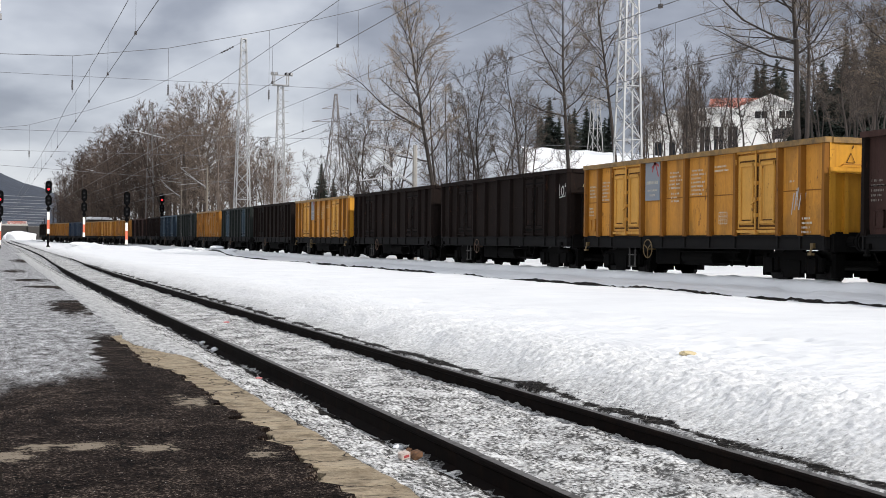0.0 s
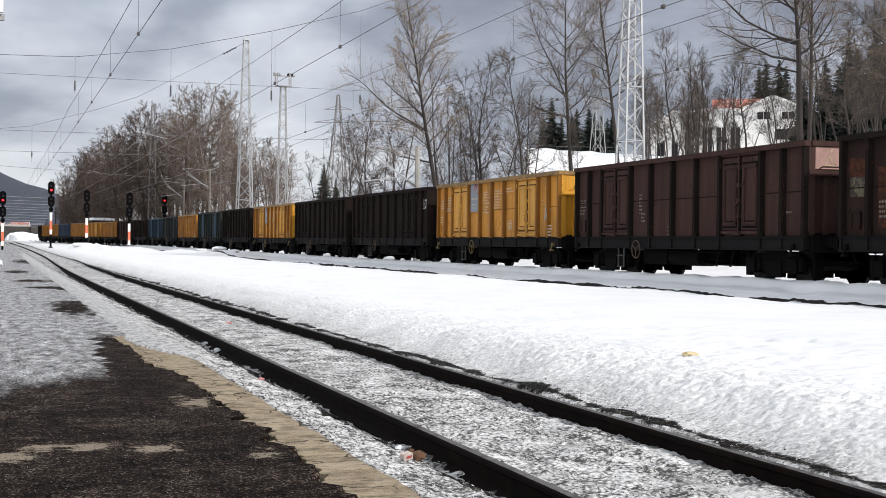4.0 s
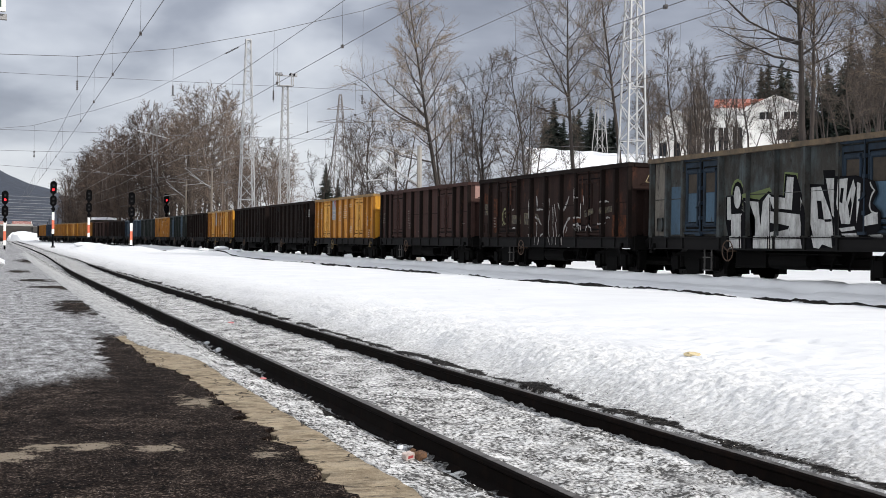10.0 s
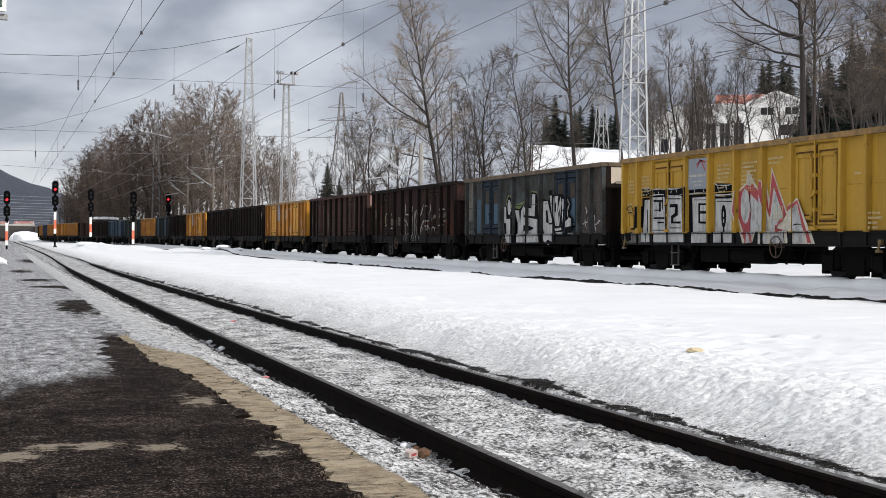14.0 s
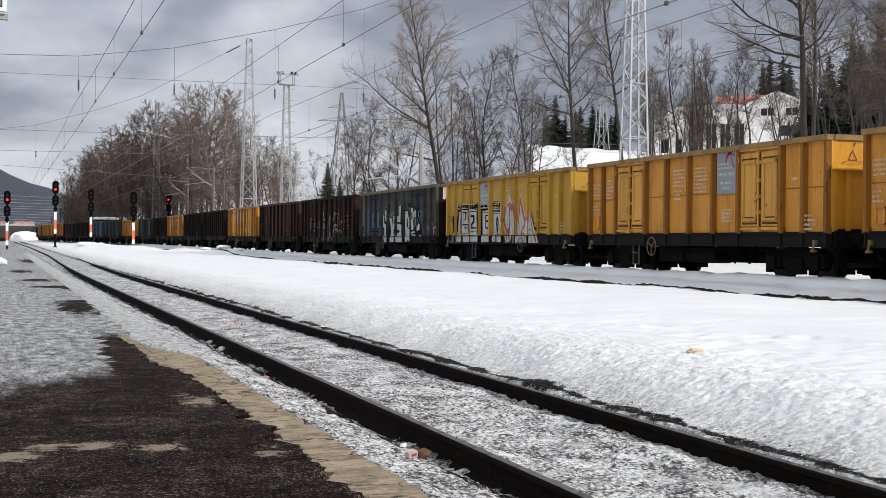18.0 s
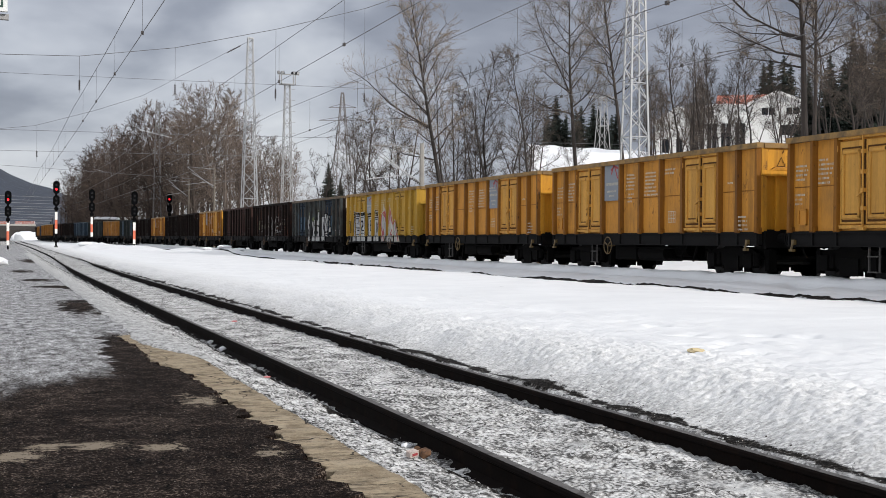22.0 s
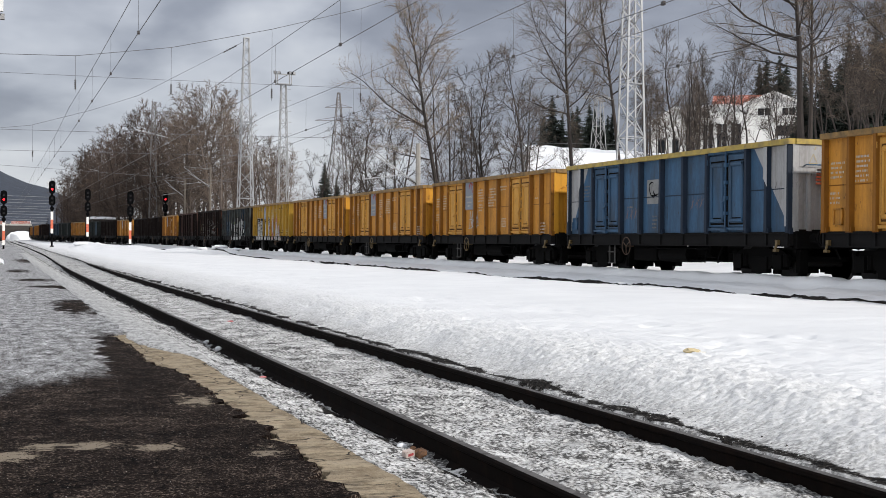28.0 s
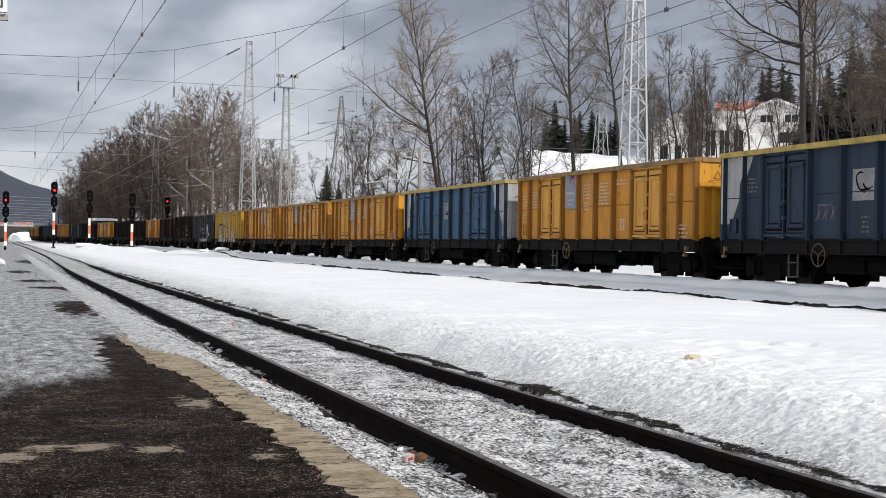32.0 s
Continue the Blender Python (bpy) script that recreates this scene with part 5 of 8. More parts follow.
def build_wagon(index, body, door=None, rim=None, stake=None, plate=None, marks="pale_mark", label="", extra=None, ladder=3.0, solebar="solebar", end=None, field=None):
    yellow = body in ("yellow", "lemon")
    # stakes take darker colours, which put the shade on them into the paint
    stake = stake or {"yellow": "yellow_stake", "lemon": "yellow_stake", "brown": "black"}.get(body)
    face = end or ("yellow_end" if yellow else body)
    # dark tone that puts recess shade into the door seams
    seam_tone = "grime" if body in ("yellow", "lemon", "ochre") else "frame"
    door = door or ("yellow_door" if body == "yellow" else body)
    rim, stake = rim or ("rim_dirty" if body in ("yellow", "lemon", "ochre") else body), stake or body
    rng = random.Random(100 + index)
    w = thing("freight_wagon", label, "freight wagon", group="wagons of the freight train")
    part("floor_plate", cached("floor_plate", make_floor), "frame", w)
    for sg in (-1, 1):
        part("side_wall", cached("side%d" % sg, lambda: make_side(sg)), body, w)
        for nm, me in cached("end%d" % sg, lambda: make_end(sg)):
            part(nm, me, face, w)
        part("buffer", cached("buffer", make_buffer), "frame", w, at=pose(-0.875, sg * HALF, 1.06, 0, 0, 0 if sg > 0 else 180))
        part("buffer", cached("buffer", make_buffer), "frame", w, at=pose(0.875, sg * HALF, 1.06, 0, 0, 0 if sg > 0 else 180))
        hook = part("coupling_hook", cached("coupling", make_coupling), "frame", w, at=pose(0, sg * (HALF + 0.08), 1.02, 0, 0, 0 if sg > 0 else 180))
        for k in range(3):
            part("chain_link", cached("link", make_link), "frame", hook, at=pose(0, 0.38 + 0.09 * k, -0.04 - 0.05 * k))
        part("brake_hose", cached("hose", make_hose), "frame", w, at=pose(0, sg * (HALF + 0.08), 1.02, 0, 0, 0 if sg > 0 else 180))
        part("end_handrail", cached("end_rail", make_end_rail), body, w, at=pose(0, sg * (HALF + 0.12), 2.82, 0, 0, 180 if sg > 0 else 0))
    part("top_rail", cached("rim", make_rim), rim, w)
    part("weld_seam", cached("seam", lambda: Shape().bevel_box(-0.014, 0, -HALF + 0.1, HALF - 0.1, -0.012, 0.012, 0.006).mesh("weld_seam")), stake, w, at=pose(-SIDE, 0, 2.26))
    tagged(part("end_marks", cached("end_marks", make_end_marks), "grime" if body in ("yellow", "lemon") else "pale_mark", w, "small dark marks on the wagon's end"), kind="stuff")
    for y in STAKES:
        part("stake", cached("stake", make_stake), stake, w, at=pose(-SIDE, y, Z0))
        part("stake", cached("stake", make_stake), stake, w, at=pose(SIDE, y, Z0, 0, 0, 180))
    for sx, turn in ((-1, 0), (1, 180)):
        for d in DOORS:
            at = pose(sx * (SIDE + 0.002), d, Z0 + 0.14, 0, 0, turn)
            part("lintel", cached("lintel", make_lintel), door, w, at=at)
            part("door_sill", cached("sill", make_sill), door, w, at=at)
            a = part("door", cached("leaf", make_leaf), door, w, at=at)
            part("latch", cached("latch", make_latch), door, a)
            a2 = part("door", cached("leaf_far", make_leaf_mirror), door, w, at=at)
            if sx < 0:
                if field:
                    for q, sg in ((a, 1), (a2, -1)):
                        part("pressed_field", cached("field%d" % sg, lambda: make_field(sg, 0.24, 1.02)), field[0], q, "rubbed lower door field")
                        part("pressed_field", cached("upper%d" % sg, lambda: make_field(sg, 1.03, 1.54)), field[1], q, "dusty upper door field")
                part("seam", cached("groove", make_groove), seam_tone, a, "dark grime in the door's seams")
                part("seam", cached("groove_far", lambda: make_groove(-1)), seam_tone, a2, "dark grime in the door's seams")
                for z in (0.25, 1.0, 1.7):
                    part("hinge", cached("hinge", make_hinge), door, a, at=pose(0, 0.93, z))
                    part("hinge", cached("hinge", make_hinge), door, a2, at=pose(0, -0.93, z))
        part("sole_bar", cached("sole", make_solebar), solebar, w, at=pose(sx * (SIDE - 0.04), 0, 0, 0, 0, turn))
    part("underframe", cached("underframe", make_underframe), "frame", w)
    for y in (-4.5, 4.5):
        part("bogie", cached("bogie", make_bogie), "frame", w, at=pose(0, y, 0))
    wheels = [part("wheelset", cached("wheelset", make_wheelset), "wheel", w, at=pose(0, y, 0.46)) for y in (-5.4, -3.6, 3.6, 5.4)]
    part("step", cached("step", make_step), "step_steel", w, at=pose(-SIDE - 0.02, ladder, 0.88))
    part("brake_wheel", cached("brake_wheel", make_brake_wheel), "brass" if body == "yellow" else "ring_rust", w, "worn yellow brake hand wheel" if body == "yellow" else "rusty brake hand wheel", at=pose(-SIDE - 0.12, -1.95 if body == "lemon" else 2.05, 0.84))
    for y in (-5.9, 6.1):
        part("rope_hook", cached("hook", make_hook), "brass" if body in ("yellow", "lemon", "blue", "navy") else "frame", w, at=pose(-SIDE - 0.08, y, 0.92))
    part("label_holder", cached("holder", make_box_bracket), body, w, at=pose(-SIDE, 5.84, Z0 + 0.33))
    if plate is not None:
        py, pw, ph = plate
        p = part("sign_plate", Shape().bevel_box(-0.03, 0, -pw / 2, pw / 2, -ph / 2, ph / 2, 0.008), "plate", w, "grey sign plate with red emblem", at=pose(-SIDE - 0.035, py, 2.80))
        em, tx = Shape(), Shape()
        for a, b in (((-0.42, 0.08), (-0.20, 0.42)), ((-0.20, 0.42), (0.05, 0.30)), ((-0.10, 0.44), (-0.44, 0.34)), ((0.02, 0.20), (-0.14, 0.40))):
            em.poly([(-0.034, y * pw, z * ph) for y, z in stroke(a, b, 0.055)])
        for row, (z, n) in enumerate(((-0.06, 0.80), (-0.24, 0.62), (-0.36, 0.34))):
            y = n / 2
            while y > -n / 2:
                d = rng.uniform(0.025, 0.055)
                tx.poly([(-0.034, yy * pw, zz * ph) for yy, zz in quad(y, y - d, z - 0.035, z + (0.04 if row == 0 else 0.015))])
                y -= d + 0.028
        part("emblem", em, "red_mark", p)
        tagged(part("writing", tx, "white_mark", p, "rows of small white writing"), kind="stuff")
    if marks:
        polys = []
        rows = [(6.16, 2.78, 4, 0.55), (6.16, 2.10, 3, 0.4), (5.22, 2.88, 6, 0.58), (0.92, 2.98, 5, 0.75), (0.80, 2.40, 3, 0.45), (-0.34, 2.98, 7, 0.85), (-1.58, 3.02, 2, 0.85), (-5.5, 1.62, 4, 0.5), (-5.0, 2.5, 1, 0.25)]
        if marks == "dim_mark":
            rows = [(6.16, 2.4, 5, 0.55), (2.05, 2.45, 6, 0.20), (1.9, 1.9, 3, 0.3), (-5.5, 1.8, 1, 0.3), (0.2, 1.5, 3, 0.25)]
        for y0, z0, n, wd in rows:
            polys += text_bars(rng, y0, z0, n, wd)
        if marks != "dim_mark":
            for k in range(5):
                polys += [quad(-1.86 - 0.1 * k, -1.84 - 0.1 * k, 1.50, 1.80)] + ([quad(-1.85, -2.26, 1.50 + 0.1 * k, 1.515 + 0.1 * k)] if k < 4 else [])
        tagged(part("stencilled_writing", paint(polys), marks, w, "rows of small stencilled writing"), kind="stuff")
    if extra:
        extra(w, rng)
    return w, wheels


def make_leaf_mirror():
    src = cached("leaf", make_leaf)
    v = [(q.co.x, -q.co.y, q.co.z) for q in src.vertices]
    f = [tuple(reversed(p.vertices)) for p in src.polygons]
    return mesh_from("door", v, f)


def shapes(w, name, polys, mat, lift, label=""):
    """Sprayed areas, one part each."""
    for pts in polys:
        part(name, spray([pts], lift), mat, w, label)


def lines(w, name, runs, width, mat, lift, label=""):
    """Sprayed strokes: each run of points becomes bent ribbons."""
    for k, run_pts in enumerate(runs):
        for p, q in zip(run_pts, run_pts[1:]):
            part(name, spray([ribbon(p, q, width, 0.025 * (-1) ** k)], lift + 0.0003 * k), mat, w, label)


def graffiti_slate(w, rng):
    end_patch("cream")(w, rng)
    part("end_field", paint([quad(6.2, 5.5, Z0 + 0.02, 3.28)], 0.005), "stone_grey", w, "dirty pale paint field")
    part("end_field", paint([quad(-4.6, -6.2, Z0 + 0.02, 3.3)], 0.003), "brown_grey", w, "dirty brown-grey paint field")
    part("blue_field", paint([quad(5.25, 4.6, Z0 + 0.05, 2.6)], 0.004), "pale_blue", w, "rubbed blue paint field")
    shapes(w, "spray_rim", [
        [(1.47, 2.28), (1.50, 2.08), (1.61, 1.93), (1.77, 1.88), (1.93, 1.94), (2.06, 2.09), (2.11, 2.29), (2.07, 2.50), (1.95, 2.64), (1.79, 2.69), (1.63, 2.63), (1.51, 2.48)],
        [(1.41, 2.27), (0.32, 2.41), (0.17, 2.24), (0.16, 2.10), (1.40, 2.14)],
        [(-0.25, 2.15), (-0.31, 2.76), (-0.86, 2.71), (-0.83, 2.34), (-0.25, 2.15)],
    ], "graf_green", 0.005, "thin lime sprayed rim")
    shapes(w, "spray_outline", [
        [(1.50, 2.25), (1.53, 2.07), (1.63, 1.94), (1.76, 1.90), (1.90, 1.95), (2.00, 2.08), (2.04, 2.26), (2.01, 2.44), (1.91, 2.57), (1.78, 2.62), (1.64, 2.56), (1.54, 2.43)],
        [(2.34, 2.27), (2.02, 2.29), (1.30, 1.83), (0.99, 1.74), (0.96, 0.91), (2.10, 0.90), (2.35, 1.62)],
        [(1.33, 2.19), (0.77, 2.12), (0.37, 2.32), (0.19, 2.27), (0.15, 0.89), (0.99, 0.88)],
        [(0.21, 2.24), (-0.28, 2.19), (-0.34, 2.71), (-0.80, 2.66), (-1.07, 2.13), (-1.30, 1.91), (-1.60, 0.92), (0.22, 0.89)],
        [(-1.33, 2.43), (-1.91, 2.39), (-1.86, 2.72), (-2.39, 2.70), (-2.43, 0.98), (-1.62, 0.90), (-1.36, 1.44)],
        [(-2.39, 2.55), (-3.21, 2.54), (-3.45, 2.48), (-3.87, 2.39), (-3.97, 2.15), (-3.79, 1.91), (-4.09, 1.71), (-4.08, 1.37), (-3.76, 1.13), (-2.53, 1.13)],
    ], "graf_black", 0.008, "black sprayed outline")
    shapes(w, "spray_shape", [
        [(2.09, 1.78), (1.54, 1.79), (1.48, 0.91), (2.03, 0.90)],
        [(2.29, 2.23), (2.12, 2.23), (2.05, 1.64), (2.27, 1.64)],
        [(1.51, 2.19), (1.35, 1.87), (1.54, 1.79)],
        [(1.24, 2.10), (0.81, 2.07), (0.70, 1.45), (0.61, 2.07), (0.37, 2.25), (0.24, 2.20), (0.21, 0.91), (0.94, 0.91), (0.93, 1.63)],
        [(0.14, 2.18), (-0.35, 2.13), (-0.42, 2.64), (-0.70, 2.61), (-0.64, 1.84), (-0.04, 1.88)],
        [(0.13, 1.82), (-0.97, 1.72), (-1.04, 1.34), (-1.16, 0.92), (0.16, 0.91), (0.17, 1.29), (-0.50, 1.38), (-0.55, 1.45), (0.15, 1.55)],
        [(-0.98, 2.13), (-1.09, 1.97), (-1.01, 1.81)],
        [(-1.40, 2.34), (-1.79, 2.35), (-2.22, 1.63), (-2.33, 0.94), (-1.95, 1.02), (-1.83, 0.92), (-1.62, 0.94), (-1.40, 1.49)],
        [(-1.97, 2.53), (-2.29, 2.52), (-2.38, 1.59), (-2.23, 1.68)],
        [(-2.61, 2.48), (-2.92, 2.49), (-2.86, 1.93), (-3.12, 2.46), (-3.21, 2.26), (-3.02, 1.47), (-2.71, 1.48), (-2.56, 1.94)],
        [(-3.25, 2.39), (-3.38, 2.36), (-3.37, 2.07), (-3.25, 1.48)],
        [(-3.49, 1.62), (-3.75, 1.70), (-3.97, 1.69), (-3.99, 1.47), (-3.52, 1.42)],
        [(-2.62, 1.38), (-3.18, 1.42), (-3.22, 1.34), (-2.72, 1.30)],
        [(-2.72, 1.26), (-3.25, 1.27), (-3.28, 1.19), (-2.82, 1.18)],
        [(-3.67, 1.23), (-4.11, 1.24), (-4.09, 1.16), (-3.72, 1.17)],
    ], "graf_white", 0.012, "large silver sprayed shape")
    shapes(w, "spray_oval", [
        [(1.61, 2.21), (1.63, 2.06), (1.69, 1.96), (1.77, 1.92), (1.86, 1.96), (1.93, 2.07), (1.95, 2.22), (1.93, 2.36), (1.87, 2.47), (1.79, 2.51), (1.70, 2.46), (1.64, 2.35)],
    ], "graf_white", 0.018, "silver sprayed oval")
    shapes(w, "spray_stroke", [
        [(-1.65, 2.03), (-1.82, 2.02), (-1.93, 1.58), (-1.71, 1.61)],
        [(-1.93, 1.59), (-2.22, 1.60), (-2.22, 1.54), (-1.98, 1.53)],
        [(-2.69, 2.28), (-2.79, 2.27), (-2.74, 1.93), (-2.64, 1.98)],
        [(-2.95, 1.88), (-3.04, 2.07), (-3.09, 1.92), (-3.02, 1.58)],
        [(2.05, 1.15), (1.48, 1.16), (1.48, 1.14), (2.05, 1.13)],
        [(0.92, 1.15), (0.22, 1.16), (0.22, 1.14), (0.92, 1.13)],
        [(0.16, 1.15), (-1.11, 1.16), (-1.11, 1.14), (0.16, 1.13)],
        [(1.60, 1.76), (1.55, 1.76), (1.52, 0.91), (1.57, 0.91)],
        [(0.32, 2.16), (0.29, 2.16), (0.25, 0.91), (0.29, 0.91)],
    ], "graf_black", 0.017, "")
    lines(w, "spray_line", [
        [(-3.71, 2.37), (-3.87, 2.19), (-3.71, 1.95), (-3.75, 1.75), (-3.99, 1.70)],
        [(-4.90, 2.07), (-4.97, 1.86), (-5.11, 1.93)],
        [(-4.69, 1.53), (-4.86, 1.58), (-5.21, 1.62)],
        [(-5.03, 1.72), (-5.09, 1.32)],
        [(-4.86, 1.65), (-5.00, 1.36)],
        [(-5.56, 1.80), (-5.60, 1.45), (-5.69, 1.24)],
        [(-5.59, 1.50), (-5.79, 1.54), (-5.87, 1.63), (-6.03, 1.62)],
        [(-5.75, 1.54), (-5.91, 1.52)],
    ], 0.05, "graf_white", 0.015, "white sprayed line")


def graffiti_yellow(w, rng):
    shapes(w, "grime_band", [
        [(6.28, 1.22), (4.61, 1.21), (4.60, 0.91), (6.27, 0.90)],
        [(4.43, 1.20), (2.66, 1.19), (2.65, 0.92), (4.43, 0.91)],
        [(2.47, 1.20), (1.41, 1.20), (1.40, 0.92), (2.47, 0.92)],
    ], "graf_grey", 0.003, "dirty grey foot of the sprayed picture")
    shapes(w, "spray_outline", [
        [(5.22, 2.53), (4.62, 2.51), (4.59, 0.92), (5.19, 0.92)],
        [(4.48, 2.45), (3.63, 2.42), (3.60, 0.92), (4.45, 0.92)],
        [(3.59, 2.48), (2.63, 2.44), (2.60, 0.93), (3.56, 0.92)],
        [(2.55, 2.49), (1.40, 2.44), (1.37, 0.92), (2.52, 0.92)],
        [(1.12, 2.51), (0.13, 2.46), (0.11, 0.93), (1.09, 0.92)],
        [(5.62, 1.99), (5.15, 2.00), (5.11, 1.37), (5.52, 1.35), (5.66, 1.69)],
        [(5.93, 1.65), (5.61, 1.64), (5.61, 1.31), (5.92, 1.31)],
        [(6.19, 1.22), (5.85, 1.24), (5.79, 1.00), (6.16, 0.95)],
    ], "graf_black", 0.006, "black sprayed outline")
    shapes(w, "spray_shape", [
        [(5.05, 2.18), (4.65, 2.18), (4.63, 0.94), (5.17, 0.94)],
        [(4.39, 2.23), (3.66, 2.22), (3.62, 0.94), (4.40, 0.94)],
        [(3.50, 2.23), (2.70, 2.22), (2.64, 0.95), (3.50, 0.94)],
        [(2.27, 2.16), (1.43, 2.17), (1.40, 0.94), (2.21, 0.93)],
        [(1.05, 2.10), (0.16, 2.08), (0.14, 0.94), (1.06, 0.94)],
    ], "graf_white", 0.012, "large silver sprayed shape")
    shapes(w, "spray_stroke", [
        [(4.31, 2.16), (3.74, 2.14), (3.74, 2.09), (4.31, 2.10)],
        [(3.98, 2.09), (3.88, 2.08), (3.87, 1.81), (3.97, 1.81)],
        [(4.30, 1.66), (3.65, 1.65), (3.65, 1.60), (4.30, 1.61)],
        [(4.07, 1.53), (3.67, 1.52), (3.67, 1.48), (4.07, 1.48)],
        [(3.80, 2.21), (3.74, 2.21), (3.74, 1.87), (3.79, 1.87)],
        [(4.26, 1.88), (3.98, 1.87), (3.98, 1.84), (4.26, 1.85)],
        [(3.36, 2.01), (2.90, 2.01), (2.89, 1.69), (3.14, 1.62), (3.14, 1.52), (2.72, 1.52), (2.72, 1.46), (3.27, 1.47), (3.28, 1.68), (3.05, 1.76), (3.05, 1.92), (3.36, 1.92)],
        [(3.44, 2.18), (2.73, 2.16), (2.73, 2.13), (3.44, 2.15)],
        [(3.35, 1.36), (2.72, 1.35), (2.72, 1.33), (3.35, 1.33)],
        [(1.94, 2.00), (1.42, 1.99), (1.42, 1.94), (1.94, 1.95)],
        [(1.94, 2.00), (1.85, 2.00), (1.84, 1.46), (1.93, 1.46)],
        [(1.84, 1.79), (1.42, 1.78), (1.42, 1.71), (1.84, 1.72)],
        [(1.84, 1.51), (1.41, 1.50), (1.41, 1.44), (1.84, 1.45)],
        [(2.21, 2.11), (1.42, 2.09), (1.42, 2.07), (2.21, 2.09)],
        [(0.50, 1.62), (0.52, 1.47), (0.56, 1.36), (0.62, 1.31), (0.69, 1.36), (0.73, 1.47), (0.75, 1.62), (0.74, 1.78), (0.70, 1.89), (0.63, 1.93), (0.57, 1.89), (0.52, 1.77)],
        [(0.99, 2.04), (0.16, 2.02), (0.16, 1.99), (0.99, 2.02)],
        [(0.66, 1.33), (0.59, 1.33), (0.55, 0.94), (0.67, 0.94)],
        [(4.89, 1.89), (4.84, 1.89), (4.82, 0.95), (4.87, 0.95)],
        [(4.35, 1.30), (3.64, 1.30), (3.64, 1.27), (4.35, 1.28)],
        [(2.20, 1.23), (1.41, 1.23), (1.41, 1.21), (2.20, 1.21)],
        [(1.03, 1.22), (0.14, 1.22), (0.14, 1.20), (1.03, 1.21)],
    ], "graf_black", 0.017, "")
    shapes(w, "spray_core", [
        [(0.65, 1.75), (0.61, 1.75), (0.60, 1.61), (0.65, 1.61)],
        [(0.64, 1.56), (0.60, 1.56), (0.60, 1.46), (0.64, 1.46)],
        [(3.93, 1.81), (3.79, 1.81), (3.79, 1.76), (3.93, 1.76)],
        [(3.93, 1.74), (3.83, 1.74), (3.83, 1.70), (3.93, 1.70)],
    ], "graf_white", 0.021, "")
    lines(w, "spray_line", [
        [(5.16, 2.52), (4.63, 2.52)],
        [(4.46, 2.44), (3.65, 2.44)],
        [(3.57, 2.46), (2.65, 2.45)],
        [(2.51, 2.47), (1.41, 2.46)],
        [(1.10, 2.51), (0.83, 2.45), (0.15, 2.46)],
        [(4.43, 2.28), (3.66, 2.28)],
        [(3.54, 2.26), (2.66, 2.26)],
        [(2.47, 2.26), (1.41, 2.25)],
        [(1.06, 2.22), (0.15, 2.21)],
        [(1.06, 2.17), (0.14, 2.16)],
        [(4.83, 2.44), (4.79, 2.35)],
        [(4.29, 2.39), (4.31, 2.32)],
        [(3.99, 2.38), (4.00, 2.31)],
        [(3.27, 2.41), (3.31, 2.32)],
        [(2.94, 2.39), (2.97, 2.32)],
        [(2.19, 2.39), (2.14, 2.29)],
        [(1.68, 2.39), (1.60, 2.29)],
        [(0.95, 2.41), (0.91, 2.31)],
        [(0.49, 2.40), (0.46, 2.30)],
    ], 0.035, "graf_white", 0.019, "white sprayed line")
    shapes(w, "spray_halo", [
        [(0.07, 1.73), (-0.03, 2.26), (-0.42, 2.46), (-0.51, 2.80), (-0.75, 2.52), (-1.07, 2.22), (-1.15, 1.63), (-1.07, 1.38), (-0.82, 0.95), (-0.37, 0.92), (-0.19, 1.27)],
        [(-1.05, 2.52), (-1.34, 2.47), (-1.49, 2.01), (-1.57, 2.81), (-2.30, 1.61), (-2.37, 0.93), (-1.08, 0.91)],
        [(-2.34, 1.78), (-2.62, 1.90), (-2.82, 2.01), (-3.19, 1.43), (-3.48, 0.92), (-2.58, 0.92)],
    ], "white_mark", 0.008, "white sprayed edge")
    shapes(w, "spray_red", [
        [(0.02, 1.74), (-0.08, 2.23), (-0.46, 2.41), (-0.63, 2.37), (-0.71, 2.44), (-1.05, 2.18), (-1.08, 1.63), (-0.73, 0.97), (-0.50, 0.94), (-0.27, 1.29)],
        [(-1.09, 2.47), (-1.31, 2.45), (-1.47, 1.75), (-1.51, 1.93), (-1.60, 2.69), (-2.23, 1.62), (-2.12, 1.52), (-1.49, 1.58), (-1.17, 2.20)],
        [(-2.26, 1.73), (-2.63, 1.88), (-2.82, 1.96), (-3.11, 1.39), (-3.34, 0.94), (-3.19, 0.94), (-2.81, 1.88), (-2.63, 1.77), (-2.36, 1.66)],
    ], "red_mark", 0.012, "dark red sprayed area")
